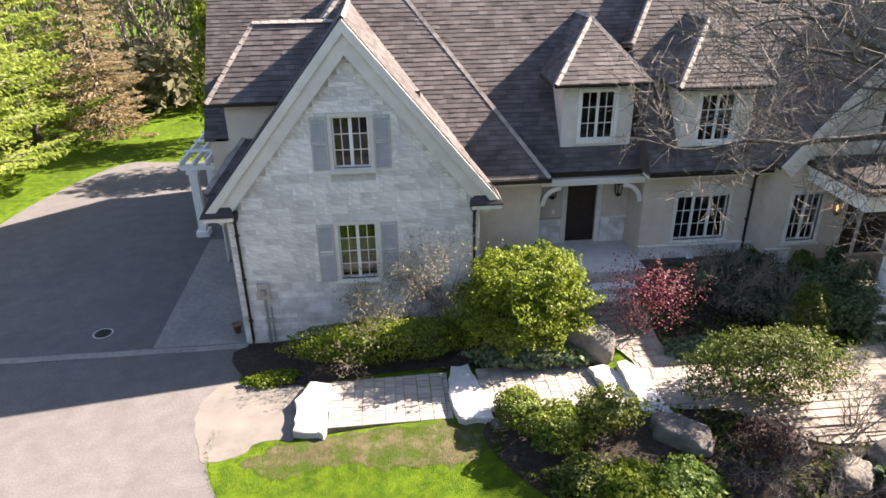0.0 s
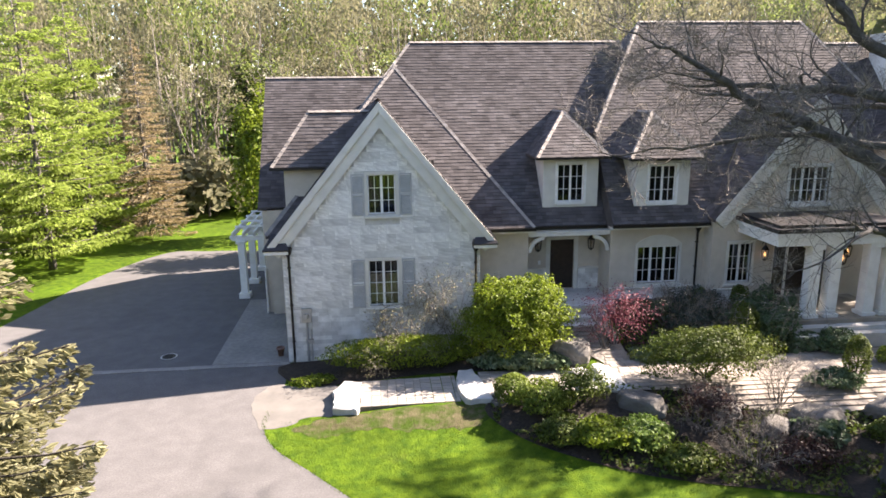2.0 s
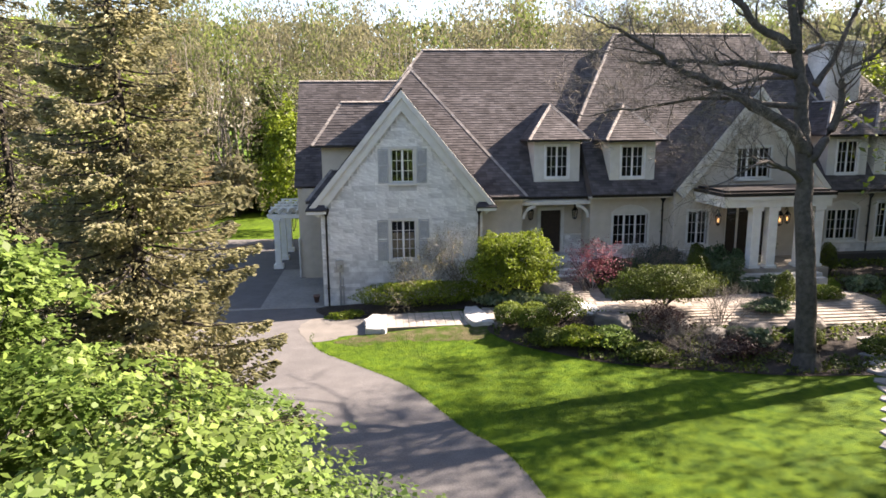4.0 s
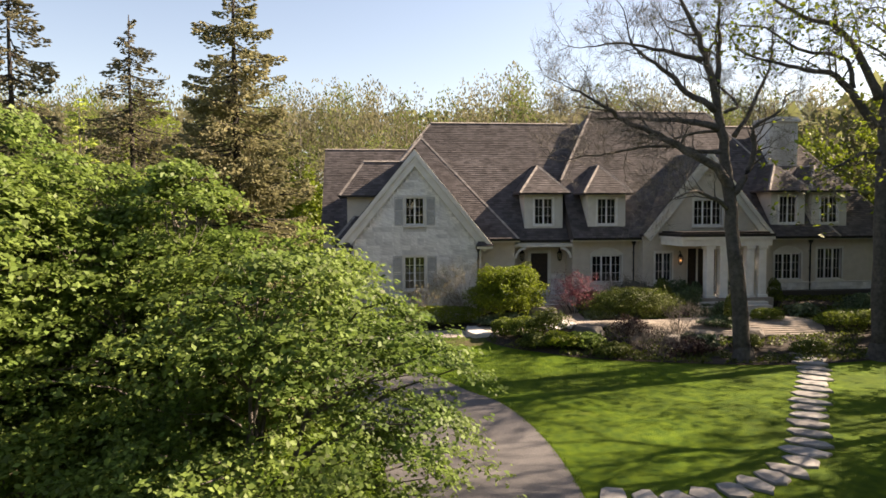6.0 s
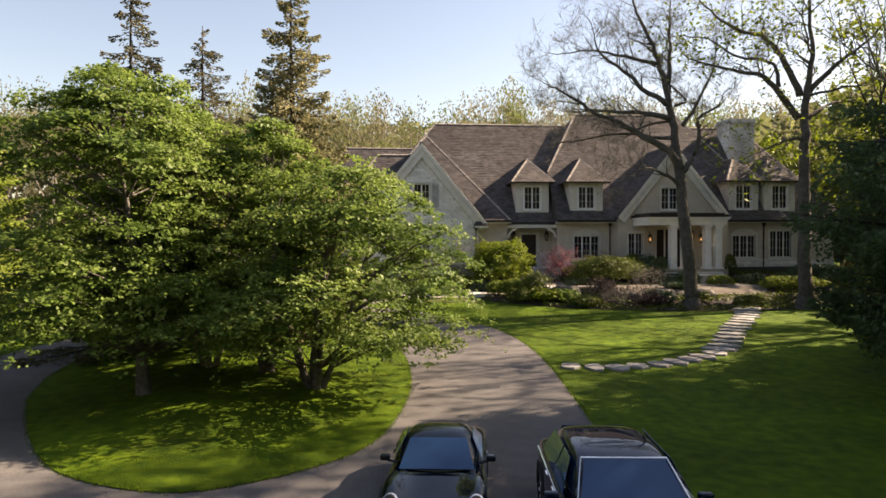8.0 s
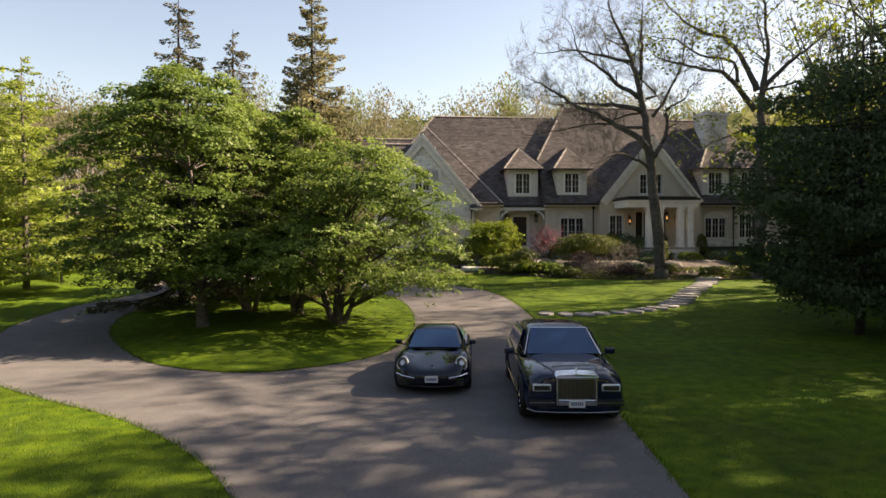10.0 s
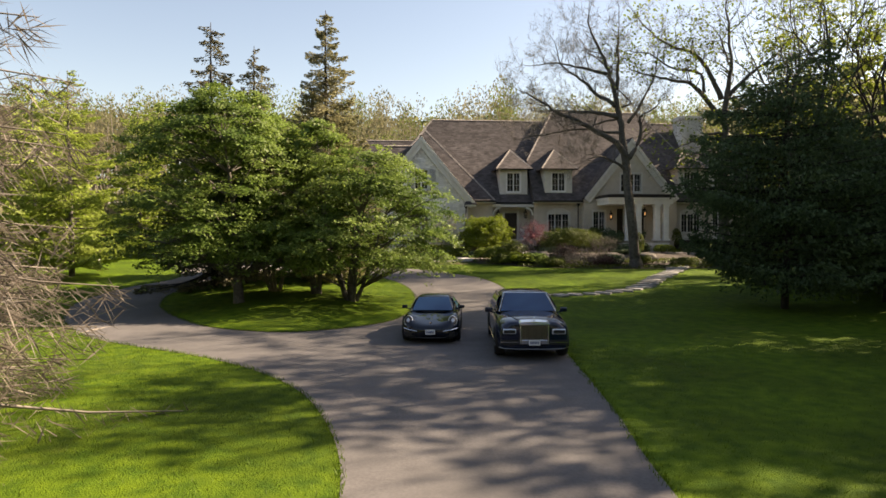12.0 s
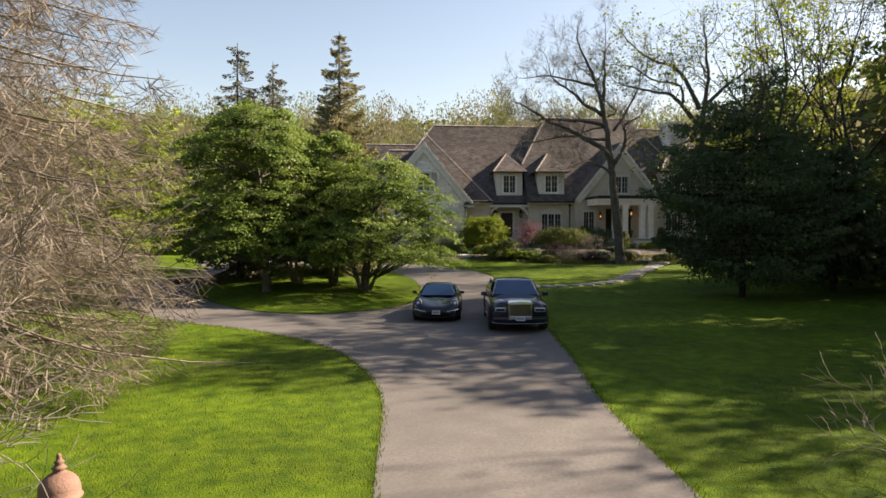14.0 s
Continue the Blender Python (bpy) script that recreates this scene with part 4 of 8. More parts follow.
# pergola beside the garage
pergola = thing("pergola", (-8.0, 33.0, 0), "white painted timber pergola on square columns beside the garage", "pergola")
for y in (30.65, 33.7, 36.75):
    c = Mesh().box(-9.2, -8.82, y - 0.19, y + 0.19, 0.3, 3.2).box(-9.32, -8.70, y - 0.31, y + 0.31, 0.0, 0.3).box(-9.28, -8.74, y - 0.27, y + 0.27, 3.2, 3.36)
    bevel(part("column", c, MAT["paint"], pergola, "square white column"), 0.02)
    bevel(part("beam", Mesh().prism([(-9.62, y - 0.1, 3.52), (-9.50, y - 0.1, 3.36), (-7.2, y - 0.1, 3.36), (-7.2, y - 0.1, 3.64), (-9.62, y - 0.1, 3.64)], (0, 0.2, 0)), MAT["paint"], pergola), 0.012)
for x in (-9.38, -8.80, -8.22, -7.64):
    bevel(part("rafter", Mesh().prism([(x - 0.05, 30.20, 3.80), (x - 0.05, 30.34, 3.64), (x - 0.05, 37.3, 3.64), (x - 0.05, 37.3, 3.92), (x - 0.05, 30.20, 3.92)], (0.1, 0, 0)), MAT["paint"], pergola), 0.01)
for k in range(4):
    part("slat", Mesh().box(-9.5, -7.3, 31.6 + 1.7 * k, 31.72 + 1.7 * k, 3.92, 4.02), MAT["paint"], pergola)

# coursed stones of the front gable
def unit_stone():
    m = Mesh()
    a, b = 0.5, 0.475
    m.v = [(-a, 0, -a), (a, 0, -a), (a, 0, a), (-a, 0, a), (-a, -0.6, -a), (a, -0.6, -a), (a, -0.6, a), (-a, -0.6, a), (-b, -1, -b), (b, -1, -b), (b, -1, b), (-b, -1, b)]
    m.f = [(0, 1, 5, 4), (1, 2, 6, 5), (2, 3, 7, 6), (3, 0, 4, 7), (4, 5, 9, 8), (5, 6, 10, 9), (6, 7, 11, 10), (7, 4, 8, 11), (8, 9, 10, 11)]
    return m


def lay_stones(parent):
    rng = random.Random(9)
    shared = unit_stone().data("stone", MAT["stone"])
    rest = Mesh()
    count = 0
    z = 10.2
    rows = []
    while z > 0.0:
        h = rng.choice((0.2, 0.3, 0.36, 0.42))
        rows.append((z - h, z))
        z -= h
    for z0, z1 in rows:
        half = min((GZ - 0.95 - z1) / SLOPE, 99)
        lo, hi = max(WALL_L + 0.02, GX - half), min(WALL_R - 0.02, GX + half)
        spans = [(lo, hi)]
        for a, b, c, d in (UP_WIN, LOW_WIN):
            if z1 > c - 0.2 and z0 < d + 0.14:
                spans = [q for s, e in spans for q in ((s, min(e, a - 0.14)), (max(s, b + 0.14), e)) if q[1] - q[0] > 0.08]
        for s, e in spans:
            x = s
            while x < e - 0.03:
                w = rng.uniform(0.30, 0.85)
                if e - x - w < 0.25:
                    w = e - x
                w = min(w, e - x)
                # one tall block, or two thin ones over each other
                cut = z0 + (z1 - z0) * rng.choice((0.4, 0.5, 0.6))
                stack = [(z0, z1)] if z1 - z0 < 0.25 or rng.random() < 0.3 else [(z0, cut), (cut, z1)]
                for s0, s1 in stack:
                    deep = rng.uniform(0.006, 0.013)
                    if count < 300:
                        o = new("stone", shared)
                        o.parent = parent
                        o.location = Vector((x + w / 2, GY, (s0 + s1) / 2)) - base_of(parent)
                        o.scale = (w - 0.007, deep, s1 - s0 - 0.007)
                    else:
                        u = unit_stone()
                        k = len(rest.v)
                        rest.v.extend((x + w / 2 + p[0] * (w - 0.007), GY + p[1] * deep, (s0 + s1) / 2 + p[2] * (s1 - s0 - 0.007)) for p in u.v)
                        rest.f.extend(tuple(k + i for i in f) for f in u.f)
                    count += 1
                x += w
    tagged(part("stonework", rest, MAT["stone_many"], parent, "coursed pale limestone"), kind="stuff")


lay_stones(gable_wall)
# ---- plants ----
def grow(m, rng, p, d, length, r, depth, tips, spread=0.6, rise=0.10, kids=(2, 3), shrink=0.74, taper=0.62, bend=0.18, sides=7, thin=0.004):
    """A limb that bends, tapers and forks; collects its last shoots in tips."""
    steps = 4 if depth > 1 else 3
    pts, rad = [p.copy()], [r]
    q, e = p.copy(), d.copy()
    for i in range(steps):
        e = (e + Vector((rng.gauss(0, bend), rng.gauss(0, bend), rng.gauss(0, bend) + rise * 0.5))).normalized()
        q = q + e * (length / steps)
        pts.append(q.copy())
        rad.append(max(thin, r * (1 - (1 - taper) * (i + 1) / steps)))
    m.tube(pts, rad, max(3, sides), cap=False)
    if depth == 0:
        tips.append((q, e, length))
        return
    n = rng.randint(*kids)
    turn = rng.uniform(0, 6.28)
    side = e.cross(Vector((0.3, 0.2, 1))).normalized()
    for k in range(n):
        axis_ = Matrix.Rotation(turn + 6.283 * k / n + rng.uniform(-0.4, 0.4), 3, e) @ side
        a = spread * rng.uniform(0.55, 1.3)
        nd = (e * math.cos(a) + axis_ * math.sin(a) + Vector((0, 0, rise))).normalized()
        grow(m, rng, q, nd, length * shrink * rng.uniform(0.75, 1.2), rad[-1] * rng.uniform(0.62, 0.9), depth - 1, tips, spread, rise, kids, shrink, taper, bend, sides - 1, thin)
    for k in range(1 if depth > 1 else 2):
        i = rng.randint(1, steps - 1)
        axis_ = Matrix.Rotation(rng.uniform(0, 6.28), 3, e) @ side
        nd = (e * 0.5 + axis_ * 0.9 + Vector((0, 0, rise))).normalized()
        grow(m, rng, pts[i], nd, length * 0.55 * rng.uniform(0.7, 1.2), rad[i] * 0.45, max(0, depth - 2), tips, spread, rise, kids, shrink, taper, bend, max(3, sides - 2), thin)


def leafy_tree(name, at, stems, height, radius, leaf, bark, label, seed, per_tip=40, size=0.11, flat=0.55, depth=4, trunk_r=0.16, group="", lean=0.35, first=0.30, lo=0.25, clear=1.5, more=0.5, wide=1.0, tuft=1.5, long=1.7, turn=0.55, shelf=0.65):
    """A broad tree on one or more stems, its leaves in layered sprays on the last shoots."""
    rng, nr = random.Random(seed), np.random.default_rng(seed)
    ob = thing(name, at, label, "tree", group)
    m, tips = Mesh(), []
    for s in range(stems):
        a = 6.283 * s / stems + rng.uniform(-0.4, 0.4)
        k = lean if stems > 1 else 0.05
        d = Vector((k * math.cos(a), k * math.sin(a), 1)).normalized()
        p = Vector(at) + Vector((0.12 * math.cos(a), 0.12 * math.sin(a), -0.15)) * (1 if stems > 1 else 0.2)
        grow(m, rng, p, d, height * first, trunk_r, depth, tips, 0.62, 0.08, (2, 3), 0.72, 0.66, 0.12, 8, 0.006)
    part("trunk", m, bark, ob, "", True)
    t = np.array([tuple(q) for q, e, l in tips])
    c0 = np.array([at[0], at[1], at[2] + height * 0.55])
    box = np.array([radius, radius, height * 0.47])

    def bulge(d):
        return np.array([1 + 0.30 * noise.noise(Vector(v) * 1.7 + Vector((seed, 0, 0))) + 0.22 * noise.noise(Vector(v) * 4.0 + Vector((0, seed, 0))) for v in d])[:, None]

    # shoots stay inside an uneven crown and gather in layers
    rel = (t - c0) / box
    far = np.linalg.norm(rel, axis=1, keepdims=True)
    lim = bulge(unit(rel))
    t = c0 + np.where(far > lim, rel / far * lim, rel) * box
    d = unit(nr.normal(0, 1, (max(70, int(len(t) * more)), 3)))
    extra = d * bulge(d) * nr.uniform(0.70, 1.0, (len(d), 1)) * box
    extra = extra[extra[:, 2] > -height * lo] + c0
    t = np.concatenate([t, extra])
    layer = 0.085 * height
    t[:, 2] = t[:, 2] * (1 - shelf) + shelf * (np.round((t[:, 2] - at[2]) / layer + 0.3 * np.sin(t[:, 0] * 1.1) + 0.3 * np.cos(t[:, 1] * 1.3)) * layer + at[2])
    # each spray is a drooping plate of small leaf clusters
    sub = max(3, per_tip // 9)
    cl = nr.uniform(0.35, 1.0, (len(t), 1, 1)) * radius * 0.17 * wide
    c = nr.normal(0, 1, (len(t), sub, 3)) * cl * np.array([1, 1, flat * 0.42])
    c[:, :, 2] -= 0.30 * (c[:, :, :2] ** 2).sum(axis=2) / (radius * 0.17)
    c = (c + t[:, None, :]).reshape(-1, 3)
    pts = (c[:, None, :] + nr.normal(0, 1, (len(c), 9, 3)) * size * tuft * np.array([1, 1, 0.55])).reshape(-1, 3)
    pts = pts[pts[:, 2] > at[2] + clear]
    out = unit(pts - c0) * 0.45 + np.array([0, 0, 0.9])
    part("crown", quads("crown", leaf_quads(nr, pts, out, size, long, turn), leaf), None, ob)
    return ob


def layered_tree(name, at, stems, height, radius, leaf, bark, label, seed, plates=240, tufts=30, size=0.085, low=0.17, trunk_r=0.13, lean=0.4, shift=(0.0, 0.0), group=""):
    """A broad tree whose leaves lie in tilted plates, layer over layer, with dark gaps between."""
    rng, nr = random.Random(seed), np.random.default_rng(seed)
    ob = thing(name, at, label, "tree", group)
    m = Mesh()
    base = Vector(at)
    heads = []
    for s in range(stems):
        a = 6.283 * s / stems + rng.uniform(-0.4, 0.4)
        k = lean * rng.uniform(0.6, 1.2) if stems > 1 else 0.03
        p = base + Vector((0.13 * math.cos(a), 0.13 * math.sin(a), -0.15)) * (1 if stems > 1 else 0.2)
        line, rad = [p], [trunk_r * 1.35]
        d = Vector((k * math.cos(a), k * math.sin(a), 1)).normalized()
        n = 7
        for i in range(n):
            d = (d + Vector((rng.gauss(0, 0.07), rng.gauss(0, 0.07), 0.03))).normalized()
            line.append(line[-1] + d * (height * 0.86 / n))
            rad.append(max(0.012, trunk_r * (1 - 0.92 * (i + 1) / n)))
        m.tube(line, rad, 8, cap=False)
        heads.append(line)
    zb, span = at[2] + height * low, height * (1 - low)
    # places of the plates inside a lumpy dome
    v = nr.random(plates * 3) ** 1.15
    r = np.where(v < 0.22, 0.86 + 0.14 * v / 0.22, np.sqrt(np.maximum(0.0, 1 - ((v - 0.22) / 0.80) ** 2)))
    keep = nr.random(len(v)) < 0.15 + 0.85 * r
    v, r = v[keep][:plates], r[keep][:plates]
    a = nr.uniform(0, 6.2832, len(v))
    lump = np.array([1 + 0.26 * noise.noise(Vector((math.cos(q) * 1.4, math.sin(q) * 1.4, w * 2.6 + seed))) + 0.16 * noise.noise(Vector((math.cos(q) * 3.4, math.sin(q) * 3.4, w * 6.0 + seed))) for q, w in zip(a, v)])
    u = (1 - 0.62 * nr.random(len(v)) ** 1.4) * lump
    out = np.stack([np.cos(a), np.sin(a), np.zeros(len(v))], axis=1)
    c = out * (radius * r * u)[:, None]
    c[:, 0] += shift[0] * np.minimum(1.0, v * 2 + 0.4)
    c[:, 1] += shift[1] * np.minimum(1.0, v * 2 + 0.4)
    z = zb + span * v
    layer = 0.072 * height
    z = 0.45 * z + 0.55 * (np.round((z - zb) / layer + 0.35 * np.sin(2 * a + 3 * v)) * layer + zb)
    c = np.stack([c[:, 0] + at[0], c[:, 1] + at[1], z - 0.05 * height * (r * u) ** 2 * (v < 0.5)], axis=1)
    # limbs to a good part of the plates
    for i in range(0, len(c), 2):
        line = heads[min(range(len(heads)), key=lambda k: (heads[k][4] - Vector(c[i])).length)]
        far = math.hypot(c[i][0] - line[3].x, c[i][1] - line[3].y)
        want = c[i][2] - 0.15 - 0.42 * far
        j = min(range(1, len(line) - 1), key=lambda k: abs(line[k].z - want))
        p, q = line[j], Vector(c[i])
        mid = p.lerp(q, 0.55) + Vector((rng.gauss(0, 0.12), rng.gauss(0, 0.12), 0.10 * far))
        m.tube([p, mid, q], [0.012 + 0.010 * far, 0.010 + 0.005 * far, 0.005], 4, cap=False)
    part("trunk", m, bark, ob, "", True)
    # leaves: tufts over each plate
    n = len(c)
    size_p = radius * nr.uniform(0.10, 0.21, (n, 1, 1))
    nrm = unit(out * 0.35 + np.array([0, 0, 1.0]) + nr.normal(0, 0.12, (n, 3)))
    e1 = unit(np.cross(nrm, np.array([0.3, 1.0, 0.1])))
    e2 = np.cross(nrm, e1)
    g2 = nr.normal(0, 0.62, (n, tufts, 2)) * size_p
    p = c[:, None, :] + e1[:, None, :] * g2[:, :, :1] + e2[:, None, :] * g2[:, :, 1:] + nr.normal(0, 0.05, (n, tufts, 3))
    p[:, :, 2] -= 0.16 * (g2 ** 2).sum(axis=2) / (radius * 0.15)
    up = np.repeat(nrm, tufts * 9, axis=0)
    pts = (p.reshape(-1, 1, 3) + nr.normal(0, 1, (n * tufts, 9, 3)) * size * np.array([1.25, 1.25, 0.5])).reshape(-1, 3)
    part("crown", quads("crown", leaf_quads(nr, pts, up, size, 1.55, 0.42), leaf), None, ob)
    return ob


def spruce(name, at, height, radius, needle, bark, label, seed, whorls=30, per=8, dens=18, droop=0.35, lift=0.25, hang=0.35, size=0.22, thick=0.42, power=0.8, start=0.05, gap=0.05, group="", loose=1.0, width=0.42, skirt=1.0, point=0.7, bough=1.0, crossed=True):
    """A needle tree: boughs in whorls, each a fan of side twigs clothed in short bristling sprays."""
    rng, nr = random.Random(seed), np.random.default_rng(seed)
    ob = thing(name, at, label, "tree", group)
    m = Mesh()
    base = np.array(at, dtype=float)
    m.tube([Vector(at) + Vector((0.05 * math.sin(i), 0.05 * math.cos(i * 1.7), height * i / 6 - (0.2 if i == 0 else 0))) for i in range(7)], [height * 0.0145 * (1 - i / 6.2) + 0.012 for i in range(7)], 8)
    cs, ax, ln = [], [], []
    for w in range(whorls):
        f = start + (1 - start) * (w + 0.3) / whorls
        r = radius * max(0.02, (1 - f) ** power) * rng.uniform(0.86, 1.10)
        r *= min(1.0, skirt + (1 - skirt) * (f - start) / 0.25)
        for k in range(per):
            if rng.random() < gap:
                continue
            a = 6.283 * (k + rng.uniform(-0.4, 0.4)) / per + w * 0.9
            L = r * rng.uniform(0.72, 1.14)
            z0 = height * min(0.985, max(start * 0.8, f + rng.gauss(0, loose) * 0.4 / whorls))
            d, sw = np.array([math.cos(a), math.sin(a), 0]), np.array([-math.sin(a), math.cos(a), 0])
            sag = droop * rng.uniform(0.75, 1.25)

            def along(t):
                t = np.asarray(t)[:, None]
                return base + np.array([0, 0, z0]) + d * (L * t) + np.array([0, 0, 1.0]) * (L * (-sag * t + sag * lift * 2 * t ** 2.2))

            line = along(np.linspace(0, 1, 5))
            m.tube([tuple(p) for p in line], [(0.008 + 0.011 * L * (1 - i / 4.4)) * bough for i in range(5)], 4, cap=False)
            n = int(dens * L ** 1.35) + 5
            t = 0.10 + 0.92 * nr.random(n) ** 0.75
            s = nr.choice([-1.0, 1.0], n)
            off = s * width * L * nr.random(n) * (1.04 - np.minimum(t, 1.0)) ** 0.65 * np.minimum(1.0, t * 2.2)
            p = along(t) + sw * off[:, None] - np.array([0, 0, 1.0]) * (np.abs(off) * 0.22 + hang * nr.random(n) ** 1.6 * np.minimum(1.0, 0.25 + L * 0.35) * (1.15 - 0.8 * t))[:, None]
            e = unit(d * nr.uniform(0.4, 1.0, (n, 1)) + sw * (s * nr.uniform(0.1, 0.9, n))[:, None] + np.array([0, 0, 1.0]) * (nr.normal(-0.12, 0.33, n))[:, None] * point)
            cs.append(p), ax.append(e), ln.append(size * nr.uniform(0.6, 1.3, (n, 1)) * (0.7 + 0.3 * (1 - f)))
    part("trunk", m, bark, ob, "", True)
    cs, ax, ln = np.concatenate(cs), np.concatenate(ax), np.concatenate(ln)
    b = unit(np.cross(ax, nr.normal(0, 1, ax.shape)))
    h, wd = ax * ln * 0.5, b * ln * thick * 0.5
    q = np.stack([cs - h, cs + wd - h * 0.1, cs + h, cs - wd - h * 0.1], axis=1)
    if crossed:
        wd2 = np.cross(ax, b) * ln * thick * 0.5
        q = np.concatenate([q, np.stack([cs - h * 0.9, cs + wd2 + h * 0.1, cs + h * 0.9, cs - wd2 + h * 0.1], axis=1)])
    part("crown", quads("crown", q, needle), None, ob)
    return ob


def bush(name, at, rx, ry, rz, leaf, label, seed, n=5000, size=0.07, lumps=0.22, group="", category="shrub", stems=True, freq=1.5, shell=0.35, trim=False, spread=0.8):
    """A rounded, uneven shrub: leaves in clumps on a lumpy surface over bare stems."""
    rng, nr = random.Random(seed), np.random.default_rng(seed)
    ob = thing(name, at, label, category, group)
    if stems:
        m = Mesh()
        for k in range(9):
            a = 6.283 * k / 9 + rng.uniform(-0.3, 0.3)
            e = Vector((rx * 0.7 * math.cos(a), ry * 0.7 * math.sin(a), rz * rng.uniform(1.0, 1.5)))
            p = Vector(at) + Vector((0.08 * math.cos(a), 0.08 * math.sin(a), -0.08))
            m.tube([p, p + e * 0.4 + Vector((0, 0, 0.1)), p + e], [0.03, 0.02, 0.008], 5)
        tagged(part("stem", m, MAT["bark_dark"], ob), kind="stuff")
    d = unit(nr.normal(0, 1, (n, 3)))
    d[:, 2] = np.where(d[:, 2] < -0.55, -d[:, 2], d[:, 2])
    off = rng.uniform(0, 50)
    k = np.array([1 + lumps * noise.noise(Vector(v) * freq + Vector((off, 0, 0))) * 1.6 + lumps * 0.6 * noise.noise(Vector(v) * freq * 2.6 + Vector((0, off, 0))) for v in d])
    r = k * (1 - shell * nr.random(n) ** 2)
    pts = d * r[:, None] * np.array([rx, ry, rz])
    pts[:, 2] += rz * 0.92
    keep = pts[:, 2] > 0.02
    pts, d = pts[keep], d[keep]
    if trim:
        pts[:, 2] = np.minimum(pts[:, 2], rz * 1.75 + nr.normal(0, 0.03, len(pts)))
    pts = pts + np.array(at)
    part("crown", quads("crown", leaf_quads(nr, pts, d + np.array([0, 0, 0.35]), size, 1.7, spread), leaf), None, ob)
    return ob


def bare_tree(name, at, height, trunk_r, label, seed, depth=6, first=0.30, lean=(0, 0), bark="bark", spread=0.62, rise=0.06, kids=(2, 3), buds=0, bud_leaf=None, group="", bud_size=0.16, bud_long=1.8, sides=10, twig=None, thin=0.008):
    rng, nr = random.Random(seed), np.random.default_rng(seed)
    ob = thing(name, at, label, "tree", group)
    m, tips = Mesh(), []
    p = Vector(at) + Vector((0, 0, -0.3))
    m.tube([p, p + Vector((0, 0, 0.5)), p + Vector((lean[0] * 0.3, lean[1] * 0.3, 1.2))], [trunk_r * 1.45, trunk_r * 1.15, trunk_r], 12, cap=False)
    part("trunk", m, MAT[bark], ob, "", True)
    m = Mesh()
    grow(m, rng, p + Vector((lean[0] * 0.3, lean[1] * 0.3, 1.2)), Vector((lean[0], lean[1], 1)).normalized(), height * first, trunk_r, depth, tips, spread, rise, kids, 0.76, 0.7, 0.14, sides, thin)
    part("limb", m, MAT[twig or bark], ob, "", True)
    t = np.array([tuple(q) for q, e, l in tips])
    if buds:
        pts = (t[:, None, :] + nr.normal(0, 0.35, (len(t), buds, 3))).reshape(-1, 3)
        part("crown", quads("crown", leaf_quads(nr, pts, np.tile([0, 0, 1.0], (len(pts), 1)), bud_size, bud_long), bud_leaf), None, ob, "sparse unfolding spring leaves")
    return ob


def gzv(x, y, dz=0.0):
    return (x, y, ground_z(x, y) + dz)


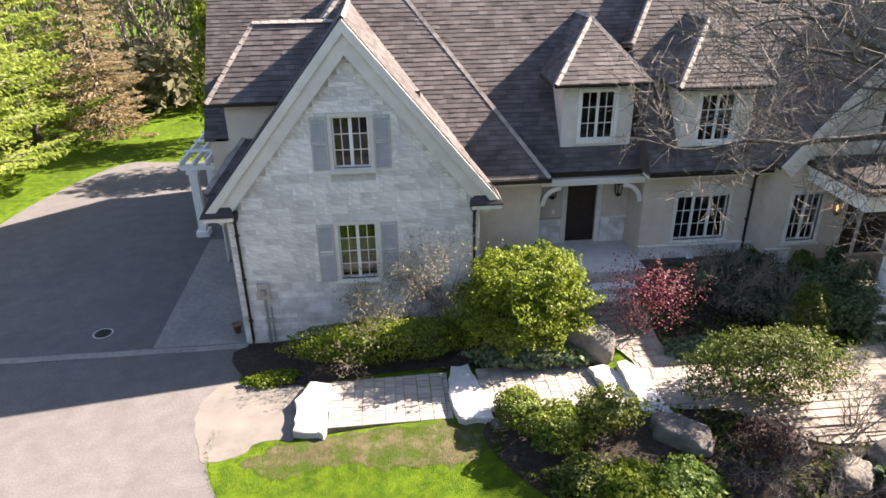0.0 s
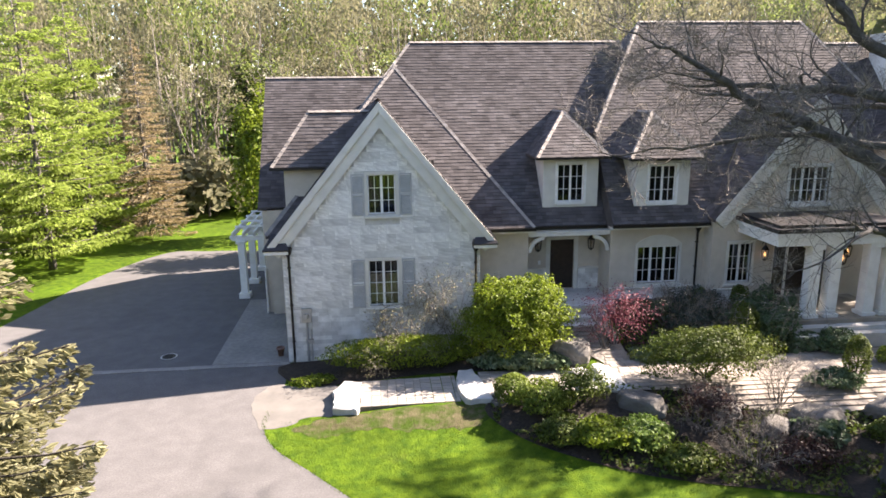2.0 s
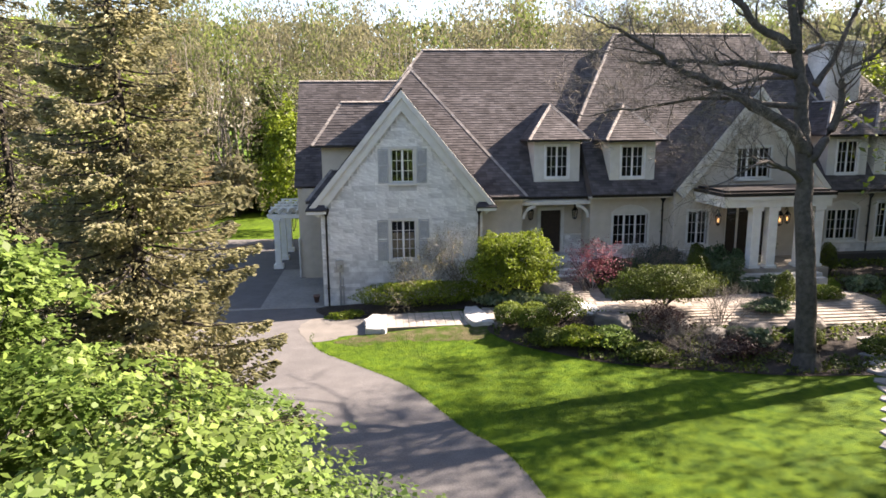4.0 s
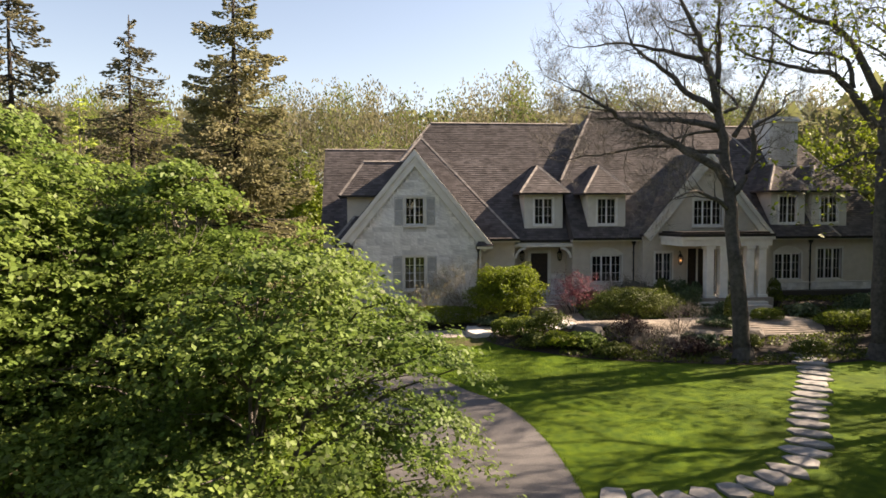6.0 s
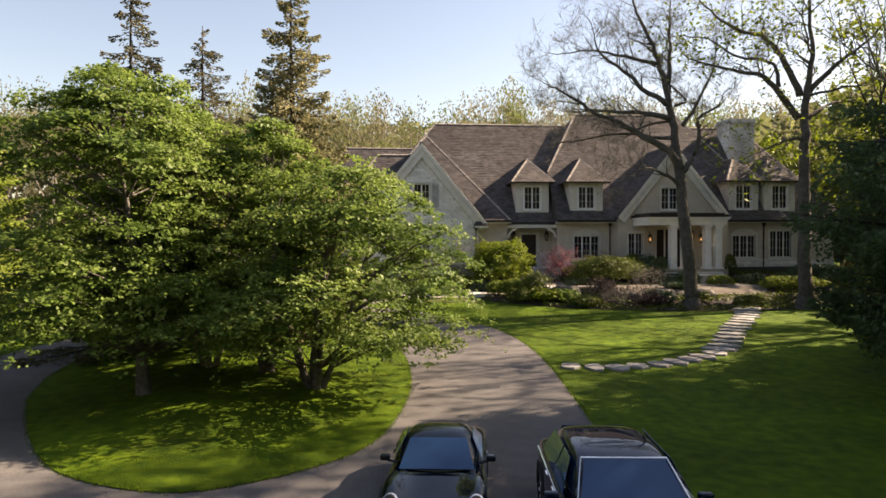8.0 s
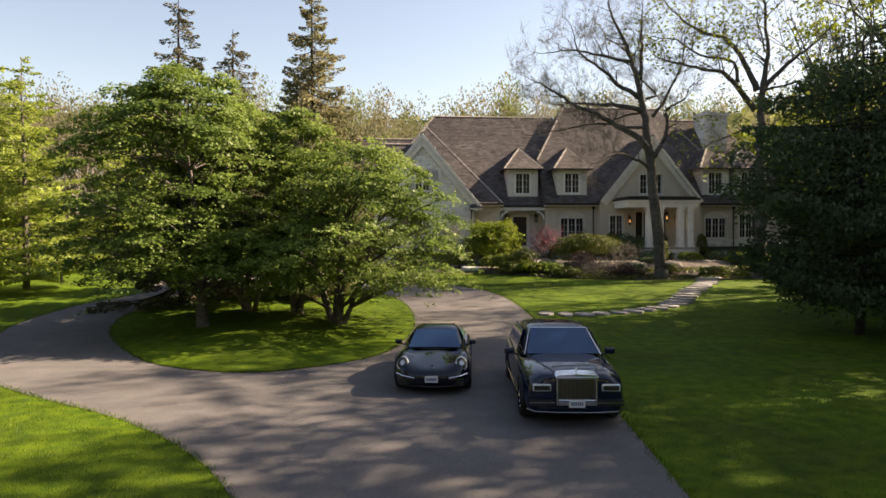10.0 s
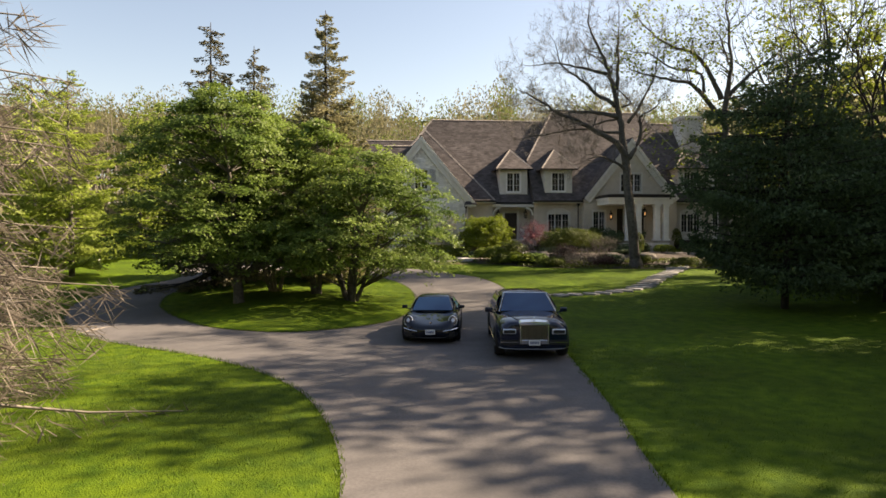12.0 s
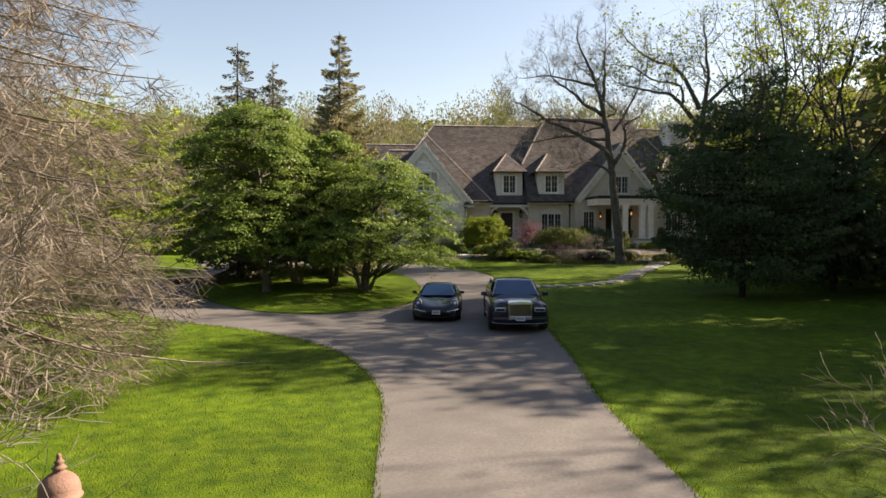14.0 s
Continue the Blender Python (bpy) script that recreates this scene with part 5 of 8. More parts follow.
def limb_tree(name, at, trunk, limbs, radii, label, seed, y0, bark="bark", twig="bark", fill=10, buds=0, bud_leaf=None, bud_size=0.15, group="", dense=2, sprigs=2):
    """A big tree whose trunk and chief limbs follow given lines of (x, z); finer wood grows from them."""
    rng, nr = random.Random(seed), np.random.default_rng(seed)
    ob = thing(name, at, label, "tree", group)
    m, tips = Mesh(), []
    tw = Mesh()

    def polyline(pts, r0, r1, sway):
        line = spline([(x, y0 + sway * (i / max(1, len(pts) - 1)) ** 1.2, z) for i, (x, z) in enumerate(pts)], 4, False)
        line.append(Vector((pts[-1][0], y0 + sway, pts[-1][1])))
        n = len(line)
        rad = [r0 + (r1 - r0) * (i / (n - 1)) ** 0.8 for i in range(n)]
        line = [p + Vector((rng.gauss(0, 0.03), rng.gauss(0, 0.05), rng.gauss(0, 0.03))) if 0 < i else p for i, p in enumerate(line)]
        return line, rad

    tl, tr = polyline(trunk, radii[0], 0.07, 0.0)
    foot = tl[0]
    m.tube([foot + Vector((0, 0, -0.3)), foot + Vector((0, 0, 0.1)), foot + Vector((0, 0, 0.6))], [radii[0] * 1.6, radii[0] * 1.3, radii[0] * 1.02], 14, cap=False)
    m.tube(tl, tr, 12)
    chief = [(tl[len(tl) // 2:], tr[len(tr) // 2:])]
    for i, (pts, r0, sway) in enumerate(limbs):
        l, r = polyline(pts, r0 * 1.3, 0.03, sway)
        part("limb", Mesh().tube(l, r, 8), MAT[bark], ob, "", True)
        chief.append((l, r))
    part("trunk", m, MAT[bark], ob, "", True)
    m = Mesh()
    for k in range(fill):
        i = rng.randint(len(tl) // 2, len(tl) - 2)
        a = rng.uniform(0, 6.283)
        d = Vector((math.cos(a) * 0.7, math.sin(a), rng.uniform(0.3, 0.9))).normalized()
        grow(m, rng, tl[i], d, rng.uniform(1.8, 3.2), tr[i] * 0.45, 3, tips, 0.6, 0.10, (2, 3), 0.72, 0.6, 0.16, 6, 0.007)
    for l, r in chief:
        n = len(l)
        for i in range(max(2, n // 4), n):
            for again in range(dense):
                e = (l[min(i + 1, n - 1)] - l[i - 1]).normalized()
                side = Matrix.Rotation(rng.uniform(0, 6.283), 3, e) @ e.cross(Vector((0.2, 0.3, 1))).normalized()
                d = (e * 0.6 + side * 0.8 + Vector((0, 0, 0.25))).normalized()
                grow(m, rng, l[i], d, rng.uniform(0.7, 1.5), max(0.012, r[i] * 0.4), 3 if r[i] > 0.04 else 2, tips, 0.62, 0.08, (2, 3), 0.70, 0.5, 0.2, 4, 0.005)
        grow(m, rng, l[-1], (l[-1] - l[-2]).normalized(), 1.2, r[-1], 3, tips, 0.6, 0.08, (2, 3), 0.74, 0.55, 0.2, 5, 0.005)
    tagged(part("twig", m, MAT[twig], ob, "fine bare twigs", True), "fine bare twigs", kind="stuff")
    # the thinnest shoots
    t = np.repeat(np.array([tuple(q) for q, e, l in tips]), sprigs, axis=0)
    e = np.repeat(np.array([tuple(e) for q, e, l in tips]), sprigs, axis=0)
    d = unit(e + nr.normal(0, 0.55, e.shape))
    o = t - e * nr.uniform(0, 0.5, (len(t), 1))
    tip = o + d * nr.uniform(0.2, 0.6, (len(t), 1))
    w = unit(np.cross(d, nr.normal(0, 1, d.shape))) * 0.004
    tagged(part("sprig", quads("sprig", np.stack([o - w, o + w, tip + w * 0.5, tip - w * 0.5], axis=1), MAT["twig"]), None, ob), "pale last shoots", kind="stuff")
    if buds:
        t = np.array([tuple(q) for q, e, l in tips])
        pts = (t[:, None, :] + nr.normal(0, 0.30, (len(t), buds, 3))).reshape(-1, 3)
        part("crown", quads("crown", leaf_quads(nr, pts, np.tile([0, 0, 1.0], (len(pts), 1)), bud_size), bud_leaf), None, ob, "sparse unfolding spring leaves")
    return ob


# island: broad green trees and tall spruces
layered_tree("broadleaf_tree", gzv(-6.3, -6.5, 0.2), 7, 7.1, 4.35, MAT["leaf_green"], MAT["bark"], "wide multi-stemmed green tree with layered leaves on the lawn island", 11, plates=250, tufts=30, size=0.082, low=0.27, trunk_r=0.10, lean=0.42, shift=(0.5, -0.1))
layered_tree("broadleaf_tree", gzv(-11.4, -6.7, 0.2), 1, 9.7, 4.4, MAT["leaf_green"], MAT["bark"], "tall green broadleaf tree with a single trunk on the lawn island", 12, plates=300, tufts=30, size=0.088, low=0.24, trunk_r=0.20, shift=(-0.7, 0.3))
layered_tree("broadleaf_tree", gzv(-10.2, -3.5, 0.25), 5, 8.4, 3.6, MAT["leaf_green"], MAT["twig"], "pale-barked multi-stemmed green tree on the lawn island", 13, plates=170, tufts=28, size=0.09, low=0.30, trunk_r=0.10, lean=0.35)
layered_tree("broadleaf_tree", gzv(-8.1, -4.6, 0.3), 3, 8.3, 2.4, MAT["leaf_green"], MAT["bark"], "fresh green tree under the island's tall spruce", 14, plates=130, tufts=28, size=0.09, low=0.30, trunk_r=0.12, lean=0.2)
spruce("spruce_tree", gzv(-7.95, 1.9, 0.2), 15.7, 3.9, MAT["needle_olive"], MAT["bark_dark"], "tall spruce with tan-olive needles and a browned top on the island", 21, whorls=34, per=9, dens=66, size=0.20, thick=0.44, droop=0.30, lift=0.42, hang=0.60, power=0.72, loose=3.0)
spruce("spruce_tree", gzv(-14.15, 0.6, 0.2), 14.5, 3.5, MAT["needle_dark"], MAT["bark_dark"], "slender sparse spruce behind the island trees", 22, whorls=30, per=7, dens=46, gap=0.16, size=0.25, thick=0.36, droop=0.45, lift=0.30, hang=0.75, power=0.62, loose=2.6)
spruce("spruce_tree", gzv(-12.85, 6.6, 0.1), 14.7, 3.7, MAT["needle_dark"], MAT["bark_dark"], "slender spruce with a broken outline", 23, whorls=30, per=7, dens=46, gap=0.14, size=0.25, thick=0.36, droop=0.45, lift=0.30, hang=0.75, power=0.62, loose=2.6)

# pines beside the court and along the west side
PINES = [(-23.4, 39.0, 18.0, 6.3), (-23.8, 47.0, 18.5, 5.4), (-29.0, 33.0, 16.0, 5.0), (-24.4, 6.8, 13.0, 4.3), (-30.0, 14.0, 14.0, 4.6), (-31.0, 1.0, 12.0, 4.4), (-33.0, 23.0, 15.0, 4.8), (-30.0, 43.0, 18.0, 5.0), (-37.0, 8.0, 13.5, 4.6)]
for i, (x, y, h, r) in enumerate(PINES):
    near, close = i < 4, i == 3
    spruce("pine_tree", gzv(x, y), h, r, MAT["needle_lime"], MAT["bark"], "sunlit yellow-green pine beside the drive", 31 + i, whorls=19 if near else 14, per=8, dens=46 if close else 24 if near else 11, size=0.26 if close else 0.36 if near else 0.66, thick=0.34, droop=0.10, lift=1.0, hang=-0.28, power=0.62, start=0.07, gap=0.08, group="yellow-green pines", loose=1.6, width=0.55, point=1.4, crossed=near)
spruce("larch_tree", gzv(-20.3, 50.0), 16.5, 3.8, MAT["needle_tan"], MAT["bark"], "tan half-dead conifer at the end of the court", 41, whorls=30, per=8, dens=17, size=0.36, thick=0.22, droop=0.25, lift=0.3, hang=0.4, power=0.75, loose=1.2)
spruce("hemlock_tree", gzv(-14.0, 63.0), 16.0, 4.8, MAT["leaf_yew"], MAT["bark_dark"], "dark green hemlock at the wood's edge", 42, whorls=26, per=8, dens=9, size=0.6, thick=0.5, droop=0.3, hang=0.5, crossed=False)
spruce("spruce_tree", gzv(-15.0, -26.6), 18.0, 6.0, MAT["needle_grey"], MAT["twig"], "grey-tan half-bare spruce with hair-fine hanging twigs beside the drive", 43, whorls=36, per=10, dens=33, size=0.62, thick=0.038, droop=0.40, lift=0.20, hang=1.5, power=0.53, loose=1.6, point=2.2, bough=0.7, width=0.35, crossed=False)

# the two great oaks
limb_tree("oak_tree", gzv(13.8, 9.2), [(13.85, 0.1), (13.33, 4.8), (13.06, 7.7), (12.75, 10.0), (12.38, 11.7), (11.84, 13.9), (11.2, 15.5), (10.3, 17.3)],
          [([(13.06, 8.1), (12.27, 9.1), (10.7, 9.9), (9.25, 10.6), (7.85, 11.0), (6.7, 11.65), (5.6, 12.2), (4.9, 12.4)], 0.20, -1.5),
           ([(12.75, 9.8), (11.5, 10.0), (9.5, 10.2), (7.6, 9.9), (6.3, 9.8)], 0.10, 2.0), ([(12.45, 10.95), (10.95, 11.3), (9.5, 11.45), (8.1, 11.5), (7.0, 11.5)], 0.14, 1.2),
           ([(12.2, 11.8), (10.8, 12.6), (9.5, 13.6), (8.2, 14.3), (7.7, 15.4)], 0.14, -0.8), ([(11.64, 14.1), (9.8, 14.5), (8.1, 14.9), (6.8, 14.8)], 0.10, 0.8),
           ([(12.95, 7.2), (11.85, 7.75), (10.7, 8.0), (9.55, 7.7)], 0.10, -2.0), ([(13.15, 7.9), (13.9, 9.0), (14.15, 10.4), (13.95, 10.9), (15.15, 11.75), (15.45, 12.5)], 0.15, -0.6),
           ([(12.75, 11.7), (13.5, 12.0), (12.95, 12.8), (12.2, 13.4)], 0.07, 0.8), ([(12.3, 13.0), (12.5, 14.7), (12.5, 16.0), (12.7, 18.2)], 0.13, 0.5), ([(13.2, 10.6), (14.6, 12.4), (15.8, 14.5), (16.4, 16.6)], 0.10, 2.2)],
          (0.40,), "large bare oak in the front bed", 51, 9.1, fill=2, twig="oak_bark", bark="oak_bark", dense=1, sprigs=5)
limb_tree("oak_tree", gzv(20.6, 8.7), [(20.5, 0.2), (20.39, 6.2), (20.41, 9.5), (20.42, 11.8), (20.7, 13.7), (20.8, 15.6), (20.5, 18.5)],
          [([(20.0, 11.0), (18.6, 12.6), (17.4, 13.4), (15.7, 13.6), (13.9, 13.9), (12.8, 14.2)], 0.17, -0.8), ([(20.1, 12.3), (19.2, 14.2), (18.3, 15.6), (16.5, 16.2), (15.0, 17.2), (13.8, 18.6)], 0.17, 0.8),
           ([(18.8, 12.8), (18.6, 14.2), (16.5, 14.7), (15.0, 15.8), (13.3, 16.0)], 0.10, 1.4), ([(20.3, 9.9), (19.0, 9.7), (17.5, 9.1), (16.0, 8.5)], 0.09, -1.2),
           ([(20.6, 12.5), (22.0, 14.0), (23.5, 15.2), (25.0, 16.8)], 0.15, -1.0), ([(20.5, 11.0), (22.4, 12.0), (24.5, 12.5)], 0.12, 1.5)],
          (0.40,), "large oak just coming into leaf", 52, 8.7, fill=7, twig="oak_bark", bark="oak_bark", buds=1, bud_leaf=MAT["leaf_lime"], bud_size=0.14, dense=1)
bare_tree("oak_tree", gzv(22.0, 2.0), 19.0, 0.30, "tall oak with sparse new leaves at the lawn's edge", 53, depth=4, first=0.30, buds=1, bud_leaf=MAT["leaf_lime"], bud_size=0.14, spread=0.45, rise=0.15)

# dark pines over the front lawn, and the wood along the east side
DARK_PINES = [(12.9, -10.0, 11.2, 5.9), (19.4, -8.0, 8.0, 4.2), (20.6, -2.5, 8.6, 4.2)]
for i, (x, y, h, r) in enumerate(DARK_PINES):
    spruce("pine_tree", gzv(x, y), h, r, MAT["leaf_dark"], MAT["bark_dark"], "dark dense soft-needled pine on the shaded lawn", 140 + i, whorls=26, per=7, dens=42 if i == 0 else 16, size=0.22 if i == 0 else 0.44, thick=0.46, droop=0.08, lift=1.0, hang=0.8, start=0.17, gap=0.10, power=0.42, skirt=0.62, loose=6.0, width=0.8, point=2.2, crossed=i == 0, group="dark pines east of the drive")
# the southernmost of these stand out of view and only throw dapples
EAST = [(19.0, -27.5, 15, 66), (24.0, -33.0, 16, 67), (17.5, -1.0, 20, 69), (23.0, -20.0, 19, 71), (25.5, 0.0, 21, 72), (28.8, 3.0, 20, 73), (25.5, -5.5, 20, 74), (30.0, 12.5, 22, 75)]
for x, y, h, sd in EAST:
    bare_tree("woodland_tree", gzv(x, y), h, 0.20, "slender tree with thin spring leaves beside the lawn", sd, depth=5, first=0.30, spread=0.45, rise=0.14, buds=3, bud_leaf=MAT["leaf_lime"], group="trees east of the lawn", bud_size=0.15, bark="bark_dark")
# placed and sized to shade lawn and drive, most of them out of view
TALL = [(29.5, -5.5, 29, 5.6), (34.0, -0.5, 26, 5.2), (19.8, -16.5, 21.5, 4.8), (28.0, -10.5, 29, 6.0), (26.0, -14.5, 22, 5.4), (22.0, -22.8, 20.5, 3.6)]
# beyond them, mostly unseen trees added so that their shade lies over the lawn
TALL += [(34.5, -18.0, 25, 5.2), (34.0, -11.5, 25, 6.0), (35.0, -5.0, 25, 5.6), (38.0, 4.0, 26, 4.4), (33.0, 15.6, 24.5, 4.3)]
for i, (x, y, h, r) in enumerate(TALL):
    leafy_tree("broadleaf_tree", gzv(x, y), 1, h, r, MAT["leaf_spring"], MAT["bark_dark"], "tall spring-green tree east of the garden, mostly out of view, placed for its shade", 160 + i, per_tip=27, size=0.24 if i < 6 or y > 2 else 0.40, depth=4, trunk_r=0.22, first=0.40, lo=0.12 if i < 6 else 0.3, clear=6.0 if i < 6 else 1.8, group="tall trees east of the lawn", more=0.8 if i < 6 else 0.5, tuft=1.6)
leafy_tree("broadleaf_tree", gzv(36.0, 23.0), 2, 17.0, 4.6, MAT["leaf_lime"], MAT["bark_dark"], "yellow-green spring tree beyond the east wing", 186, per_tip=36, size=0.17, depth=4, trunk_r=0.16, first=0.32, lo=0.3, clear=1.8, more=0.8)
LOW = [(26.0, -6.0, 8.0, 3.6), (28.5, 1.0, 7.5, 3.4), (23.0, -13.5, 7.0, 3.2), (21.0, -18.5, 6.5, 3.0), (24.0, -25.0, 7.0, 3.4), (29.0, -11.0, 9.0, 3.8)]
for i, (x, y, h, r) in enumerate(LOW):
    leafy_tree("broadleaf_tree", gzv(x, y), 3, h, r, MAT["leaf_green"], MAT["bark_dark"], "low shaded understorey tree at the lawn's east edge", 190 + i, per_tip=27, size=0.19, depth=3, trunk_r=0.10, first=0.34, lo=0.46, clear=0.4, group="understorey trees east of the lawn", more=1.2)
for x, y, r, sd in ((24.0, -9.5, 2.8, 2), (27.0, 3.5, 2.2, 4)):
    bush("undergrowth", gzv(x, y), r, r, r * 0.6, MAT["leaf_dark"] if sd % 2 else MAT["leaf_yew"], "dense undergrowth at the wood's edge", 300 + sd, 4500, 0.16, 0.3, group="undergrowth", freq=2.2)

# woods behind
protos = []
for k in range(6):
    protos.append(bare_tree("woodland_tree", (0, 0, 0), 13.5, 0.16, "slender woodland tree just coming into bud", 70 + k, depth=3, first=0.36, spread=0.40, rise=0.20, kids=(2, 4), buds=20, bud_leaf=MAT["wood_haze"] if k % 3 else MAT["wood_green"], group="woods behind the house", bud_size=0.15, bud_long=2.2, sides=5, bark="twig"))
brush = [bush("undergrowth", (0, 0, 0), 3.0, 2.4, 2.3, MAT["wood_green"] if k else MAT["wood_haze"], "twiggy green undergrowth of the wood", 90 + k, 520, 0.44, 0.35, group="undergrowth", freq=2.2, shell=0.6) for k in range(2)]
rng = random.Random(5)
ROWS_OF_WOOD = ((47, 15, -44, 50), (53, 13, -52, 58), (60, 11, -60, 66))
for row, (y0, n, x0, x1) in enumerate(ROWS_OF_WOOD):
    for i in range(n):
        x = x0 + (x1 - x0) * (i + rng.uniform(0.1, 0.9)) / n
        y = y0 + rng.uniform(-3, 3)
        if -27 < x < 14 and y < 57:
            y += 13
        s = rng.uniform(0.85, 1.2)
        o = copy_thing(protos[rng.randrange(6)], pose(x, y, ground_z(x, y) - 0.2, 0, 0, rng.uniform(0, 360)))
        o.scale = (s, s, s * rng.uniform(0.95, 1.2))
        if row < 3:
            x2, y2 = x + rng.uniform(-2, 2), y + rng.uniform(-2.5, 1)
            o = copy_thing(brush[rng.randrange(2)], pose(x2, y2, ground_z(x2, y2) - 0.2, 0, 0, rng.uniform(0, 360)))
            s = rng.uniform(0.8, 1.5)
            o.scale = (s, s, s)
for x0, x1, y0, y1, n in ((-52, -38, -10, 44, 14), (40, 60, -10, 44, 7)):
    for i in range(n):
        x, y = rng.uniform(x0, x1), y0 + (y1 - y0) * (i + rng.random()) / n
        o = copy_thing(protos[rng.randrange(6)], pose(x, y, ground_z(x, y) - 0.2, 0, 0, rng.uniform(0, 360)))
        x2 = x + rng.uniform(-2, 2)
        o = copy_thing(brush[rng.randrange(2)], pose(x2, y + 1.5, ground_z(x2, y) - 0.2, 0, 0, rng.uniform(0, 360)))
        o.scale = (1.3, 1.3, 1.5)
for p in protos + brush:
    for o in list(p.children_recursive) + [p]:
        bpy.data.objects.remove(o)
# the far wood, too dense to count: soft crowns of twigs and opening leaves
nr = np.random.default_rng(77)
crowns = []
for i in range(340):
    x, y = nr.uniform(-82, 80), 63 + 26 * nr.random()
    h = nr.uniform(21.5, 25.5) + 2.4 * noise.noise((x * 0.06, y * 0.05, 0.0)) + (y - 63) * 0.06
    crowns.append((x, y, h, nr.uniform(2.2, 3.8), noise.noise((x * 0.11, y * 0.11, 3.0)) + nr.normal(0, 0.25)))
for tone, mat, label in ((0, "wood_haze", "tan budding crowns of the wood behind the house"), (1, "wood_green", "light green crowns of the wood behind the house")):
    leaves, twigs = [], []
    for x, y, h, r, g in crowns:
        if (g > 0.16) != bool(tone):
            continue
        z0 = ground_z(x, y)
        for n, out in ((1050, leaves), (50 if tone else 170, twigs)):
            d = unit(nr.normal(0, 1, (n, 3))) * (0.45 + 0.6 * nr.random((n, 1)) ** 0.7) * np.array([r, r, h * 0.48])
            d = d[(d[:, 1] < r * 0.4) & (d[:, 2] > (h * 0.06 if y > 74 else -h * 0.48 + 0.8 * h * nr.random(len(d)) ** 2))]
            if out is twigs:
                d *= 0.88
            d[:, :2] *= 1 + 0.35 * np.sin(d[:, 2:] * 1.1 + x)
            out.append(d + np.array([x, y, z0 + h * 0.52]))
    leaves, twigs = np.concatenate(leaves), np.concatenate(twigs)
    n = len(leaves)
    ax = unit(np.stack([nr.normal(0, 0.6, n), nr.normal(0, 0.4, n), np.ones(n)], axis=1)) * nr.uniform(0.13, 0.32, (n, 1))
    sd = unit(np.cross(ax, np.stack([nr.normal(0, 0.6, n), nr.normal(-1, 0.5, n), nr.normal(0, 0.3, n)], axis=1))) * nr.uniform(0.06, 0.13, (n, 1))
    ob = new("far_wood", quads("far_wood", np.stack([leaves - ax, leaves + sd, leaves + ax, leaves - sd], axis=1), MAT[mat]))
    tagged(ob, label, "woods", kind="stuff")
    n = len(twigs)
    ax = unit(np.stack([nr.normal(0, 0.3, n), nr.normal(0, 0.3, n), np.ones(n)], axis=1)) * nr.uniform(0.4, 1.1, (n, 1))
    sd = unit(np.stack([nr.normal(0, 1, n), nr.normal(0, 1, n), np.zeros(n)], axis=1)) * nr.uniform(0.015, 0.045, (n, 1))
    ob = new("far_wood", quads("far_wood", np.stack([twigs - ax - sd, twigs - ax + sd, twigs + ax + sd * 0.4, twigs + ax - sd * 0.4], axis=1), MAT["wood_twig"]))
    tagged(ob, "hazy bare twigs of the wood behind the house", "woods", kind="stuff")
n = 26000
fx, fy = nr.uniform(-95, 95, n), nr.uniform(88, 97, n)
pts = np.stack([fx, fy, nr.random(n) ** 0.7 * 22 + 2.5], axis=1)
ob = new("far_wood", quads("far_wood", leaf_quads(nr, pts, np.tile([0.4, -0.6, 0.4], (n, 1)), 0.85, 1.4, 0.8), MAT["wood_far"]))
tagged(ob, "hazy depth of the wood behind the house", "woods", kind="stuff")
# closing belts: south one unseen, east one thickened to block low sky light
for x0, x1, y0, y1, n in ((-90, 90, -92, -76, 7000), (-95, -58, -80, 70, 9000), (46, 80, -80, 60, 12000)):
    pts = np.stack([nr.uniform(x0, x1, n), nr.uniform(y0, y1, n), nr.random(n) ** 0.7 * 20 + 0.2], axis=1)
    ob = new("far_wood", quads("far_wood", leaf_quads(nr, pts, np.tile([0, 0, 0.5], (n, 1)), 1.8, 1.6, 1.0), MAT["wood_far"]))
    tagged(ob, "budding wood closing the grounds all round, partly unseen and added to screen the low sky", "woods", kind="stuff")
m = Mesh()
for i in range(300):
    x, y = nr.uniform(-85, 85), nr.uniform(61, 84)
    h = nr.uniform(13, 20)
    m.tube([(x, y, ground_z(x, y) - 0.3), (x + nr.uniform(-0.5, 0.5), y, ground_z(x, y) + h * 0.5), (x + nr.uniform(-1, 1), y, ground_z(x, y) + h)], [0.14, 0.10, 0.03], 4, cap=False)
tagged(new("far_trunks", m.data("far_trunks", MAT["twig"])), "thin pale trunks of the far wood", "woods", kind="stuff")
for x, y, s in ((-3.5, 41.5, 1.0), (1.5, 43.0, 0.9), (33.5, 33.0, 1.2), (-10.0, 47.0, 1.1)):
    bush("lime_shrub", gzv(x, y), 2.4 * s, 2.2 * s, 5.2 * s, MAT["leaf_lime"], "bright lime-green young tree behind the house", int(400 + x), 5200, 0.22, 0.35, group="lime-green young trees", freq=2.0, shell=0.5)

